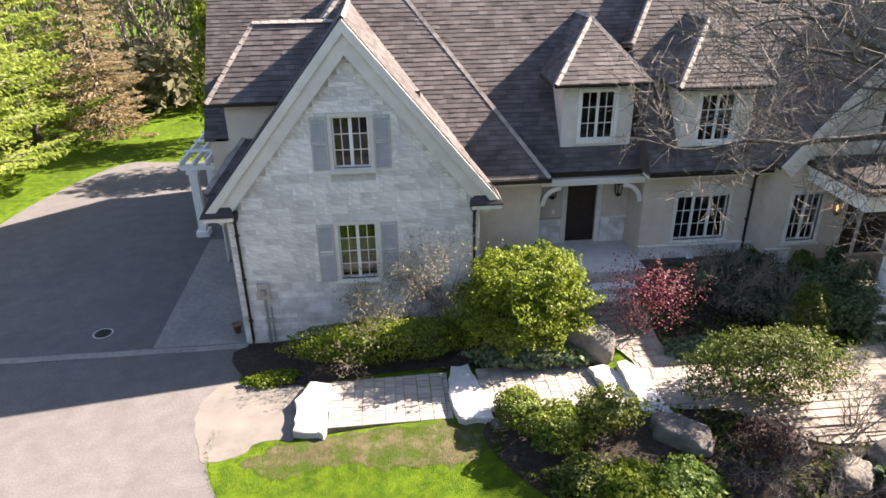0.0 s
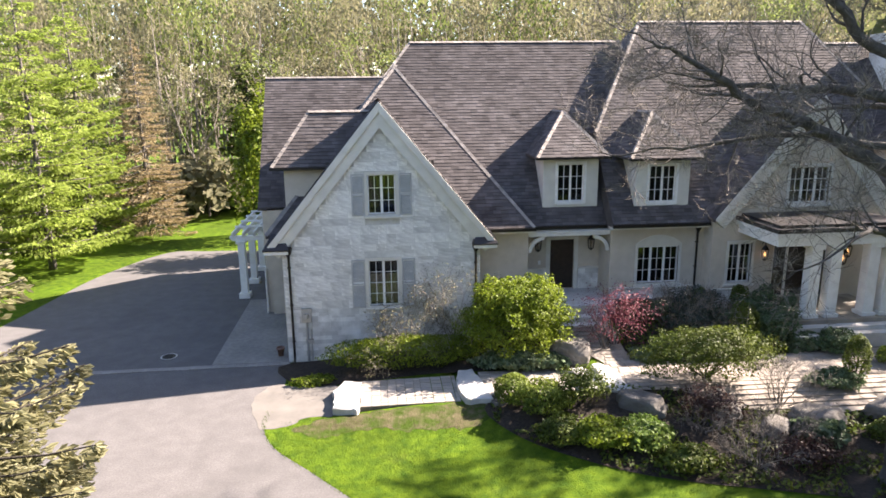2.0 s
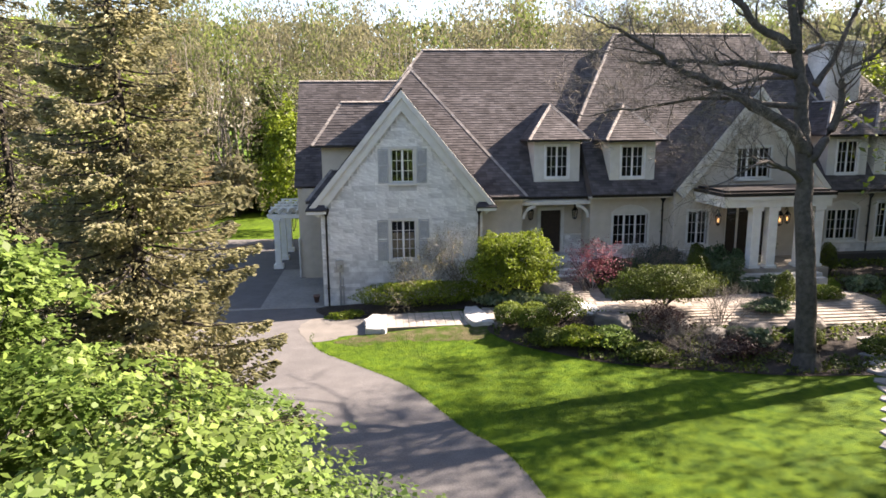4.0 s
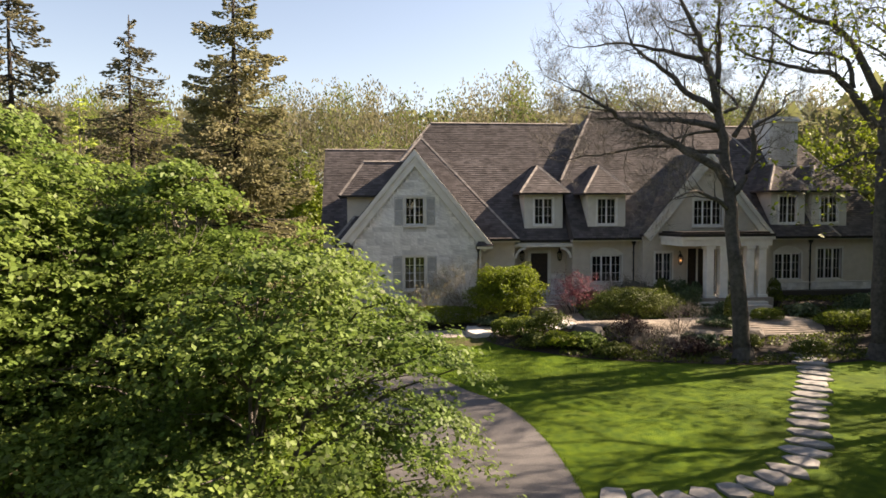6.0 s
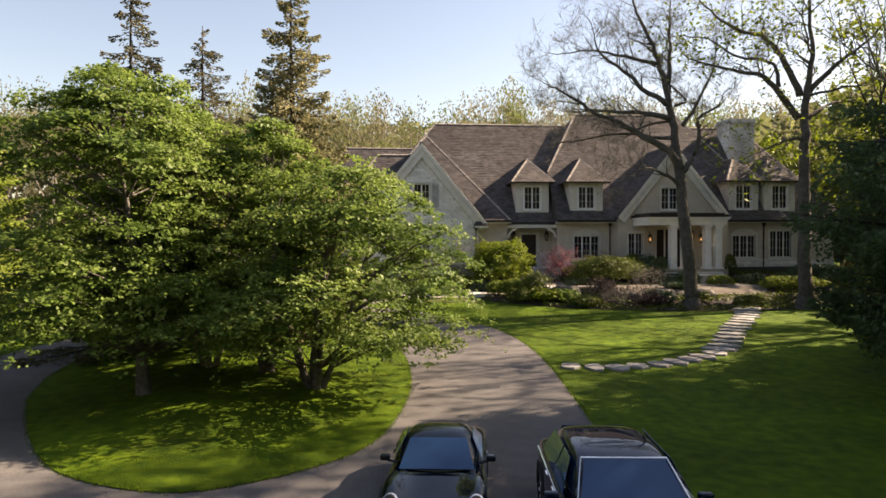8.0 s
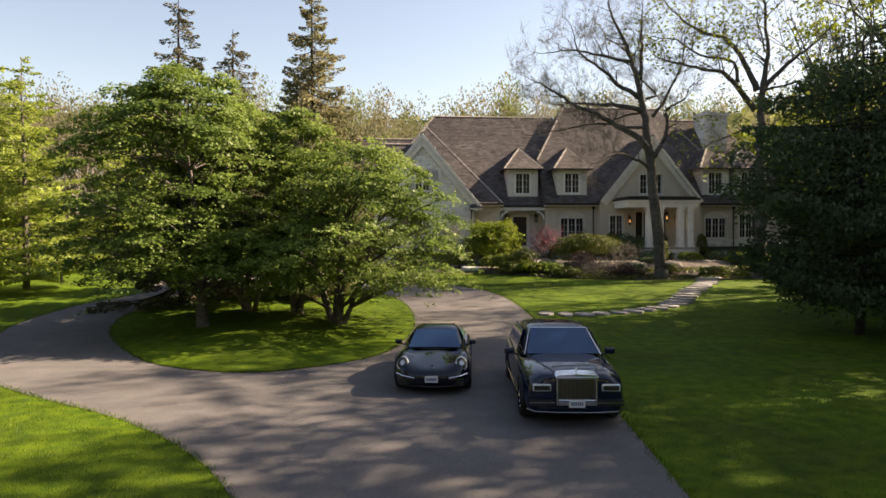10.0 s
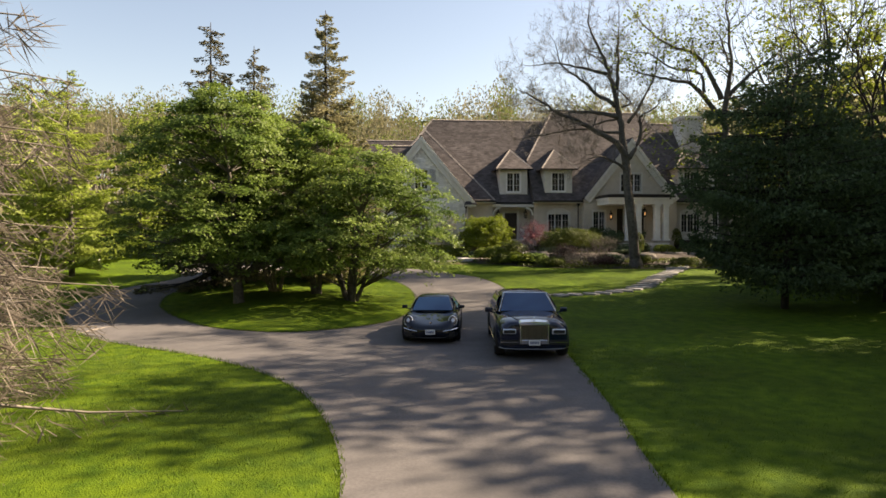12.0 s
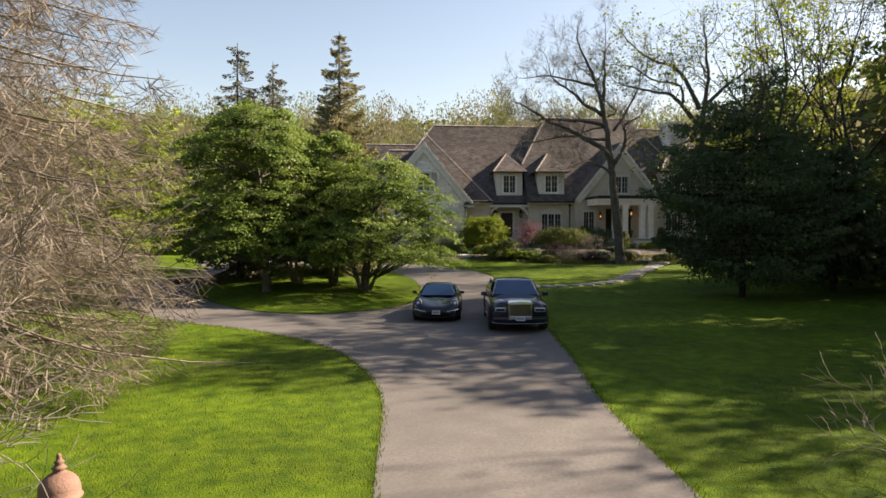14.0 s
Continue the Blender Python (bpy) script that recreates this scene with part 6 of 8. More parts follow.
# shrubs near the house
bush("round_shrub", gzv(4.35, 18.7), 2.15, 1.8, 1.65, MAT["leaf_lime"], "big round yellow-green shrub by the walk", 81, 24000, 0.068, 0.26, freq=3.2, shell=0.45, spread=1.1)
bush("barberry", gzv(8.5, 18.5), 1.6, 1.25, 1.3, MAT["leaf_red"], "red-leaved barberry beside the steps", 82, 5200, 0.042, 0.42, freq=3.0, shell=0.95)
bush("yew_shrub", gzv(10.6, 14.7, 0.35), 2.45, 1.3, 0.92, MAT["leaf_yew"], "broad dark green yew on bare stems beside the terrace", 83, 19000, 0.05, 0.26, freq=3.4, shell=0.55)
bush("hedge", gzv(-0.3, 18.85), 3.3, 0.9, 0.72, MAT["leaf_lime"], "low clipped boxwood hedge under the gable window", 84, 12000, 0.055, 0.12, freq=3.0, trim=True, category="hedge")
bush("hosta_bed", gzv(4.7, 17.85, 0.10), 2.1, 0.8, 0.34, MAT["leaf_hosta"], "mass of pale-edged hostas beside the walk", 85, 3600, 0.14, 0.2, stems=False, freq=3.0, spread=1.3, category="plants")
bush("boxwood_ball", gzv(3.45, 15.0), 0.72, 0.68, 0.55, MAT["leaf_box"], "clipped round boxwood beside the walk", 86, 4200, 0.05, 0.10)
bush("golden_shrub", gzv(4.3, 13.9), 1.0, 0.85, 0.55, MAT["leaf_box"], "yellow-green spreading shrub in the bed", 87, 4200, 0.06, 0.25)
bush("low_shrub", gzv(5.7, 14.1), 0.95, 0.8, 0.62, MAT["leaf_yew"], "loose twiggy green shrub in the bed", 88, 3000, 0.06, 0.35, shell=0.7)
bush("low_shrub", gzv(5.9, 11.9), 1.05, 0.85, 0.42, MAT["leaf_lime"], "low lime-green perennials in the bed", 89, 3000, 0.08, 0.35)
bush("low_shrub", gzv(7.2, 11.8), 0.9, 0.75, 0.40, MAT["leaf_green"], "low fresh green perennials in the bed", 90, 2600, 0.08, 0.35)
bush("low_shrub", gzv(8.0, 10.6), 0.9, 0.7, 0.34, MAT["leaf_yew"], "low green ground cover at the bed's edge", 91, 2200, 0.07, 0.35)
bush("low_shrub", gzv(4.6, 12.4), 0.8, 0.7, 0.34, MAT["leaf_yew"], "low green mound at the bed's edge", 92, 2200, 0.07, 0.35)
bush("purple_shrub", gzv(9.8, 12.6), 1.1, 0.9, 0.62, MAT["leaf_plum"], "dark plum-coloured twiggy shrub in the bed", 93, 1900, 0.06, 0.4, shell=0.9)
bush("purple_shrub", gzv(11.8, 10.3), 1.2, 0.8, 0.42, MAT["leaf_plum"], "dark twiggy ground cover under the oak", 94, 1900, 0.06, 0.4, shell=0.9)
bush("hosta_bed", gzv(12.8, 11.4), 0.85, 0.6, 0.36, MAT["leaf_hosta"], "grey-green broad-leaved plants in the bed", 95, 900, 0.17, 0.3, stems=False, category="plants", spread=1.2)
bush("hosta_bed", gzv(16.1, 17.3), 0.8, 0.45, 0.35, MAT["leaf_hosta"], "broad-leaved hostas beside the portico step", 96, 800, 0.19, 0.3, stems=False, category="plants", spread=1.2)
bush("hosta_bed", gzv(22.3, 17.0), 0.9, 0.6, 0.38, MAT["leaf_hosta"], "broad-leaved hostas beside the portico", 97, 900, 0.19, 0.3, stems=False, category="plants", spread=1.2)
bush("ground_cover", gzv(-4.0, 18.2), 0.8, 0.35, 0.18, MAT["leaf_lime"], "small pale-green ground cover at the bed's end", 98, 900, 0.07, 0.4, stems=False)
bush("ground_cover", gzv(9.6, 17.0), 1.0, 0.5, 0.30, MAT["leaf_hosta"], "pale-edged ground cover below the barberry", 99, 1300, 0.10, 0.3, stems=False)
bush("ground_cover", gzv(11.0, 20.6), 1.6, 0.8, 0.42, MAT["leaf_dark"], "dark evergreen ground cover under the arched window", 100, 3500, 0.08, 0.3)
bush("clipped_hedge", gzv(18.9, 15.4), 0.95, 0.6, 0.42, MAT["leaf_box"], "low clipped hedge beside the front path", 101, 3200, 0.055, 0.12, trim=True, category="hedge")
bush("clipped_hedge", gzv(23.2, 13.8), 2.3, 1.1, 0.50, MAT["leaf_box"], "broad low clipped hedge beside the front path", 102, 7000, 0.06, 0.15, trim=True, category="hedge")
bush("clipped_hedge", gzv(15.3, 11.2), 0.75, 0.6, 0.35, MAT["leaf_yew"], "low rounded shrub beside the oak", 103, 2400, 0.055, 0.2)
bush("spreading_juniper", gzv(15.2, 14.0), 1.0, 0.6, 0.32, MAT["leaf_dark"], "dark spreading juniper on the terrace edge", 104, 2600, 0.07, 0.3)
bush("spreading_juniper", gzv(17.9, 10.2), 0.9, 0.7, 0.36, MAT["leaf_yew"], "low green shrub beside the stepping stones", 105, 2200, 0.06, 0.3)
bush("undergrowth", gzv(26.5, 16.0), 2.4, 1.4, 0.75, MAT["leaf_dark"], "dark evergreen shrubs in front of the east wing", 106, 5500, 0.08, 0.3)
bush("undergrowth", gzv(27.0, 11.0), 2.2, 1.6, 0.7, MAT["leaf_yew"], "green shrubs in the east bed", 107, 5000, 0.08, 0.3)
for x, y, h, sd in ((14.6, 19.7, 1.7, 1), (16.4, 18.9, 1.6, 2), (16.2, 14.3, 1.75, 3), (21.8, 19.2, 1.7, 4), (13.2, 20.6, 1.2, 5)):
    bush("conical_evergreen", gzv(x, y), 0.46, 0.46, h * 0.55, MAT["leaf_yew"] if sd != 2 else MAT["leaf_dark"], "small upright conical evergreen beside the portico", 110 + sd, 2600, 0.05, 0.12, group="small conical evergreens")
# dark evergreens that hide the foot of the portico
for x, y, rx, rz, m, sd in ((12.4, 18.9, 1.5, 0.65, "leaf_grey", 1), (13.9, 17.9, 1.2, 0.75, "leaf_dark", 2), (15.1, 17.6, 0.9, 0.9, "leaf_dark", 3), (12.9, 20.4, 1.3, 0.7, "leaf_grey", 4), (14.9, 18.9, 1.0, 0.9, "leaf_dark", 5), (17.3, 16.9, 0.9, 0.5, "leaf_dark", 6)):
    bush("evergreen_shrub", gzv(x, y), rx, rx * 0.8, rz, MAT[m], "dark spreading evergreen before the portico" if m == "leaf_dark" else "grey-green spreading juniper before the arched window", 340 + sd, 3600, 0.07, 0.32, group="evergreens before the portico", freq=2.6, shell=0.6)
bush("conical_evergreen", gzv(13.5, 17.3), 0.6, 0.6, 1.15, MAT["leaf_yew"], "upright rounded evergreen beside the terrace", 350, 4200, 0.05, 0.14, group="small conical evergreens")
# pale bare twigs: the shrub at the gable window and young wood in the foreground
def twig_bush(name, at, height, label, seed, stems=9, lean=0.8, depth=3, bark="twig", buds=0, thick=1.0):
    """Many thin stems from one foot, forking into fine twigs."""
    rng, nr = random.Random(seed), np.random.default_rng(seed)
    ob = thing(name, at, label, "shrub")
    tips = []
    for k in range(stems):
        m = Mesh()
        a = 6.283 * k / stems + rng.uniform(-0.3, 0.3)
        f = lean * rng.uniform(0.4, 1.1)
        grow(m, rng, Vector(at) + Vector((0.1 * math.cos(a), 0.1 * math.sin(a), -0.05)), Vector((f * math.cos(a), f * math.sin(a), 1)).normalized(), height * 0.34, 0.028 * thick, depth, tips, 0.55, 0.05, (3, 4), 0.72, 0.6, 0.16, 5, 0.0045 * thick)
        part("stem", m, MAT[bark], ob, "", True)
    if buds:
        t = np.array([tuple(q) for q, e, l in tips])
        pts = (t[:, None, :] + nr.normal(0, 0.10, (len(t), buds, 3))).reshape(-1, 3)
        part("bud", quads("bud", leaf_quads(nr, pts, np.tile([0, 0, 1.0], (len(pts), 1)), 0.045), MAT["wood_haze"]), None, ob, "tiny pale opening buds")
    return ob


twig_bush("bare_shrub", gzv(-0.2, 19.7), 3.3, "pale bare witch-hazel with fine twigs against the stone wall", 120, 10, 1.0, 3, buds=3)
twig_bush("bare_shrub", gzv(1.9, 19.9), 4.6, "thin bare shrub beside the downpipe", 121, 6, 0.35, 3, buds=3)
twig_bush("bare_shrub", gzv(11.4, 19.4), 2.8, "loose bare shrub before the arched window", 122, 8, 0.8, 3)
twig_bush("bare_shrub", gzv(13.0, 18.4), 2.6, "loose bare shrub beside the terrace", 125, 8, 0.8, 3)
twig_bush("bare_shrub", gzv(9.4, 12.2), 1.6, "low bare twiggy shrub in the front bed", 126, 9, 1.1, 3, "oak_twig")
twig_bush("bare_shrub", gzv(11.6, 11.4), 1.7, "low bare twiggy shrub beside the oak", 127, 9, 1.1, 3, "oak_twig")
twig_bush("bare_shrub", gzv(8.0, 18.2), 2.0, "bare reddish stems of the barberry's neighbour", 128, 7, 0.7, 2, "bark")
twig_bush("bare_shrub", gzv(-10.9, -35.2), 4.9, "small bare many-stemmed tree with pale thorny twigs beside the drive", 123, 6, 1.15, 4, "oak_twig", thick=0.85)
twig_bush("bare_shrub", gzv(1.35, -35.0), 2.7, "small bare shrub at the drive's edge", 124, 8, 0.9, 3)
twig_bush("bare_shrub", gzv(10.2, 10.4), 1.7, "low bare twiggy shrub at the bed's edge", 129, 9, 1.1, 3, "oak_twig")
twig_bush("bare_shrub", gzv(12.6, 13.2), 2.2, "loose bare shrub at the terrace edge", 130, 8, 0.8, 3, "oak_twig")
# ---- walks, steps, stones ----
def rough_slab(name, pts, z0, z1, material, label, seed, category="step", wobble=0.05, group=""):
    """A thick stone with an irregular outline and a slightly uneven top."""
    rng = random.Random(seed)
    out = []
    n = len(pts)
    for i in range(n):
        a, b = Vector(pts[i]), Vector(pts[(i + 1) % n])
        k = max(1, int((b - a).length / 0.22))
        for j in range(k):
            p = a + (b - a) * (j / k)
            out.append((p.x + rng.uniform(-wobble, wobble), p.y + rng.uniform(-wobble, wobble)))
    c = (sum(p[0] for p in out) / len(out), sum(p[1] for p in out) / len(out))
    m = Mesh()
    k = len(out)
    rings = [(1.0, z0), (1.0, z1 - 0.035), (0.965, z1), (0.6, z1 + 0.006)]
    for f, z in rings:
        m.v.extend((c[0] + (x - c[0]) * f, c[1] + (y - c[1]) * f, z + rng.uniform(-0.008, 0.008)) for x, y in out)
    for r in range(3):
        m.f.extend((r * k + i, r * k + (i + 1) % k, (r + 1) * k + (i + 1) % k, (r + 1) * k + i) for i in range(k))
    m.f.append(tuple(3 * k + i for i in range(k)))
    return thing_mesh(name, m, material, (c[0], c[1], z0), label, category, group)


def boulder(at, rx, ry, rz, seed, label="rounded limestone boulder among the planting", rot=0.0, material="boulder"):
    bm = bmesh.new()
    bmesh.ops.create_icosphere(bm, subdivisions=4, radius=1.0)
    for v in bm.verts:
        d = v.co.normalized()
        k = 1 + 0.22 * noise.noise(d * 1.3 + Vector((seed, 0, 0))) + 0.10 * noise.noise(d * 3.1 + Vector((0, seed, 0))) + 0.035 * noise.noise(d * 8 + Vector((0, 0, seed)))
        p = d * k
        p = Vector((max(-0.86, min(0.86, p.x)), max(-0.84, min(0.84, p.y)), max(-0.8, min(0.72, p.z))))
        x, y = p.x * math.cos(rot) * rx - p.y * math.sin(rot) * ry, p.x * math.sin(rot) * rx + p.y * math.cos(rot) * ry
        v.co = Vector((x + at[0], y + at[1], p.z * rz + at[2] + rz * 0.45))
    me = bpy.data.meshes.new("boulder")
    bm.to_mesh(me)
    bm.free()
    me.materials.append(MAT[material])
    me.shade_smooth()
    return thing_mesh("boulder", me, None, at, label, "boulder", "boulders")


# mulch beds
BED_A = [(-5.1, 20.5), (-4.9, 18.4), (-3.0, 17.85), (2.0, 17.95), (6.3, 18.1), (6.4, 19.5), (9.3, 20.8), (9.3, 21.9), (3.2, 21.9), (3.0, 20.55)]
sheet("planting_bed", spline(BED_A, 4), 0.035, MAT["soil"], "dark mulched bed under the gable wall", "flower bed", 0.5)
BED_B = [(2.6, 15.1), (3.4, 12.6), (6.0, 10.6), (10.0, 9.2), (14.0, 8.2), (19.0, 8.3), (24.0, 10.0), (29.0, 12.5), (31.0, 16.5), (30.0, 21.5), (22.8, 21.6), (21.2, 17.3), (14.8, 17.3), (13.9, 20.8), (9.6, 21.7), (8.9, 18.5), (7.6, 16.9), (7.4, 15.0)]
sheet("planting_bed", spline(BED_B, 5), 0.03, MAT["soil"], "dark mulched planting bed in front of the house", "flower bed", 0.5)

sheet("planting_bed", [Vector((x, y, 0)) for x, y in ((1.2, 17.75), (3.0, 17.68), (6.25, 17.65), (6.35, 18.8), (4.0, 19.3), (1.2, 19.0))], 0.11, MAT["soil"], "dark mulched strip of hostas beside the walk", "flower bed", 0.25)
# upper terrace walk of buff stone, from the steps to the portico
TERRACE = [(7.55, 14.7), (9.4, 14.2), (11.2, 13.0), (14.0, 12.6), (17.2, 12.4), (20.5, 12.8), (21.4, 14.8), (20.9, 16.9), (18.0, 17.1), (15.4, 16.9), (12.4, 16.4), (10.2, 16.7), (8.8, 17.4), (8.7, 20.2), (6.4, 20.3), (6.6, 18.6), (7.5, 16.9)]
terrace = sheet("terrace", spline(TERRACE, 5), 0.075, MAT["terrace"], "buff stone paved terrace walk", "terrace", 0.5)

slab_a = rough_slab("stone_step", [(-3.05, 15.35), (-2.15, 15.15), (-2.05, 17.5), (-2.75, 17.75), (-3.15, 16.8)], -0.1, 0.33, MAT["slab"], "rough pale limestone slab step in the walk", 1, group="limestone steps")
slab_b = rough_slab("stone_step", [(1.7, 15.15), (2.75, 15.05), (2.6, 16.6), (2.35, 17.75), (1.75, 17.7), (1.55, 16.5)], 0.0, 0.53, MAT["slab"], "rough pale limestone slab step in the walk", 2, group="limestone steps")
rough_slab("stone_step", [(6.15, 15.1), (7.05, 14.5), (7.0, 16.5), (6.6, 17.0), (6.1, 16.9), (6.3, 16.0)], 0.2, 0.70, MAT["slab"], "pale limestone lower step beside a boulder", 3, group="limestone steps")
rough_slab("stone_step", [(6.95, 14.5), (7.75, 14.2), (7.6, 16.3), (7.3, 16.95), (6.95, 16.8)], 0.3, 0.90, MAT["slab"], "pale limestone upper step", 4, group="limestone steps")
rough_slab("stone_step", [(6.2, 20.25), (8.9, 20.15), (8.9, 20.65), (6.2, 20.7)], 0.7, 1.62, MAT["slab"], "stone step below the side porch", 5, group="limestone steps", wobble=0.02)
rough_slab("stone_step", [(6.3, 19.75), (8.6, 19.7), (8.6, 20.2), (6.3, 20.25)], 0.7, 1.40, MAT["slab"], "low stone step below the side porch", 6, group="limestone steps", wobble=0.02)
boulder((6.35, 17.9, 0.62), 1.05, 0.62, 0.78, 3.0, "large flat-topped boulder beside the steps", -0.5)
boulder((7.7, 13.5, 0.40), 1.0, 0.55, 0.62, 7.0, "grey boulder below the steps", -0.6)
boulder((13.2, 12.1, 0.45), 1.0, 0.65, 0.42, 9.0, "flat buff boulder at the terrace edge", 0.1)
boulder((16.0, 12.3, 0.5), 0.9, 0.55, 0.40, 12.0, "buff boulder at the terrace edge", 0.3)
boulder((10.2, 12.6, 0.4), 0.7, 0.5, 0.5, 15.0, "grey boulder in the bed", 0.2)
boulder((11.6, 11.8, 0.3), 0.6, 0.5, 0.42, 17.0, "grey boulder in the bed", 0.9)
boulder((3.0, 15.0, 0.2), 0.42, 0.3, 0.22, 19.0, "small flat stone beside the walk", 0.4)

# stepping stones across the lawn
line = [Vector((p[0], p[1], 0)) for p in spline([(2.75, -3.6, 0), (4.0, -4.0, 0), (5.4, -3.8, 0), (6.6, -3.45, 0), (8.7, -2.4, 0), (10.5, -0.5, 0), (12.9, 3.0, 0), (15.3, 6.0, 0), (17.0, 8.8, 0), (18.6, 11.6, 0)], 30, False)]
STEPS, run = [(line[0].x, line[0].y)], 0.0
for p, q in zip(line, line[1:]):
    run += (q - p).length
    if run > 0.84:
        STEPS.append((q.x, q.y))
        run = 0.0
for i, (x, y) in enumerate(STEPS):
    r = random.Random(100 + i)
    nx, ny = STEPS[min(i + 1, len(STEPS) - 1)][0] - STEPS[max(i - 1, 0)][0], STEPS[min(i + 1, len(STEPS) - 1)][1] - STEPS[max(i - 1, 0)][1]
    a = math.atan2(ny, nx)
    pts = []
    for k in range(7):
        b = 6.283 * k / 7 + r.uniform(-0.25, 0.25)
        u, v = 0.44 * math.cos(b) * r.uniform(0.75, 1.15), (0.60 if y < -2 else 0.74) * math.sin(b) * r.uniform(0.80, 1.20)
        pts.append((x + u * math.cos(a) - v * math.sin(a), y + u * math.sin(a) + v * math.cos(a)))
    z = ground_z(x, y)
    rough_slab("stepping_stone", pts, z - 0.05, z + 0.06 + (0.06 if y > 8 else 0), MAT["flag"], "irregular grey flagstone set in the lawn", 200 + i, "stepping stone", 0.03, "stepping stones across the lawn")

# paved walk between the slab steps: a bed of sand and single pavers
def pave(name, x0, x1, y0, y1, z, label, seed):
    rng = random.Random(seed)
    bed = Mesh()
    bed.prism([(x0, y0(x0), z - 0.012), (x1, y0(x1), z - 0.012), (x1, y1(x1), z - 0.012), (x0, y1(x0), z - 0.012)], (0, 0, -0.25))
    ob = thing_mesh(name, bed, MAT["joint"], ((x0 + x1) / 2, (y0(x0) + y1(x0)) / 2, z - 0.2), label, "paving", kind="structure")
    unit_p = Mesh()
    a, b = 0.5, 0.47
    unit_p.v = [(-a, -a, 0), (a, -a, 0), (a, a, 0), (-a, a, 0), (-a, -a, 0.7), (a, -a, 0.7), (a, a, 0.7), (-a, a, 0.7), (-b, -b, 1), (b, -b, 1), (b, b, 1), (-b, b, 1)]
    unit_p.f = [(0, 1, 5, 4), (1, 2, 6, 5), (2, 3, 7, 6), (3, 0, 4, 7), (4, 5, 9, 8), (5, 6, 10, 9), (6, 7, 11, 10), (7, 4, 8, 11), (8, 9, 10, 11)]
    shared = unit_p.data("paver", MAT["paver"])
    x = x0
    col = 0
    while x < x1 - 0.08:
        w = min(rng.choice((0.26, 0.34, 0.42)), x1 - x)
        lo, hi = y0(x + w / 2), y1(x + w / 2)
        y = lo - rng.uniform(0, 0.12)
        while y < hi - 0.05:
            l = rng.choice((0.22, 0.34, 0.46))
            s, e = max(y, lo), min(y + l, hi)
            if e - s > 0.06:
                o = new("paver", shared)
                o.parent = ob
                o.location = Vector((x + w / 2, (s + e) / 2, z - 0.03)) - ob.location
                o.scale = (w - 0.016, e - s - 0.016, 0.036 + rng.uniform(0, 0.006))
            y += l
        x += w
    return ob


S0, N0 = (lambda x: 15.38 + 0.01 * (x + 3)), (lambda x: 17.55 + 0.03 * (x + 3))
pave("walk_paving", -2.1, 1.62, S0, N0, 0.30, "buff paved walk between two limestone steps", 5)
pave("walk_paving", 2.55, 6.15, lambda x: 15.35, lambda x: 17.5, 0.49, "buff paved walk below the boulder steps", 6)
low = spline([(-5.5, 14.7, 0), (-4.5, 14.85, 0), (-4.2, 15.25, 0), (-3.6, 15.4, 0), (-3.0, 15.45, 0), (-3.0, 17.7, 0), (-4.2, 17.95, 0), (-5.0, 18.15, 0), (-5.6, 18.3, 0), (-6.1, 17.6, 0), (-6.2, 16.6, 0), (-5.9, 15.5, 0)], 5)
low = [p + Vector((0.10 * noise.noise(p * 2.3), 0.10 * noise.noise(p * 2.9 + Vector((5, 0, 0))), 0)) for p in low]
sheet("walk_apron", low, 0.013, MAT["terrace_pale"], "worn buff stone apron where the walk meets the drive", "paving", 0.5)
worn = [(-4.3, 14.6), (-3.0, 15.2), (0.0, 15.25), (2.4, 15.05), (2.6, 14.0), (0.6, 13.7), (-1.5, 14.1), (-3.4, 13.8)]
worn = [Vector((p[0], p[1], 0)) for p in spline([(x, y, 0) for x, y in worn], 14)]
worn = [p + Vector((0.30 * noise.noise(p * 1.7), 0.34 * noise.noise(p * 1.9 + Vector((5, 0, 0))) + 0.16 * noise.noise(p * 5.0), 0)) for p in worn]
sheet("worn_lawn", worn, 0.012, MAT["dry_grass"], "worn dry strip of lawn along the walk", "lawn", 0.5)

# court edging, manhole, bollard light, gate pier
m = Mesh()
for i in range(34):
    x = -21.2 + i * 0.47
    m.box(x, x + 0.455, 20.28 + 0.012 * math.sin(i), 20.62 + 0.012 * math.sin(i), -0.02, 0.034)
tagged(thing_mesh("paver_band", m, MAT["kerb"], (-13, 20.5, 0), "pale paver band across the drive", "paving", kind="structure"))
m = Mesh().box(-8.6, -5.32, 20.66, 30.0, -0.05, 0.03)
apron = thing_mesh("paver_apron", m, MAT["kerb"], (-7, 25, 0), "grey paved apron beside the garage wall", "paving", kind="structure")
cover = thing("manhole_cover", (-10.75, 21.9, 0.02), "round dark iron manhole cover in the drive", "manhole cover")
part("frame", Mesh().lathe(-10.75, 21.9, [(0.34, 0.0), (0.36, 0.035), (0.30, 0.036)], 24), MAT["metal_grey"], cover)
lid = Mesh().lathe(-10.75, 21.9, [(0.30, 0.0), (0.30, 0.041)], 24)
part("lid", lid, MAT["black_metal"], cover)
for k in range(-2, 3):
    part("rib", Mesh().box(-10.95, -10.55, 21.88 + k * 0.09, 21.92 + k * 0.09, 0.041, 0.05), MAT["black_metal"], cover)
boll = thing("bollard_light", gzv(-24.6, 11.5), "short dark bollard light at the drive's edge", "bollard")
x, y, z = gzv(-24.6, 11.5)
part("post", Mesh().lathe(x, y, [(0.10, z - 0.05), (0.10, z + 0.75)], 12), MAT["black_metal"], boll)
part("cap", Mesh().lathe(x, y, [(0.14, z + 0.88), (0.14, z + 0.93), (0.04, z + 1.0)], 12), MAT["black_metal"], boll)
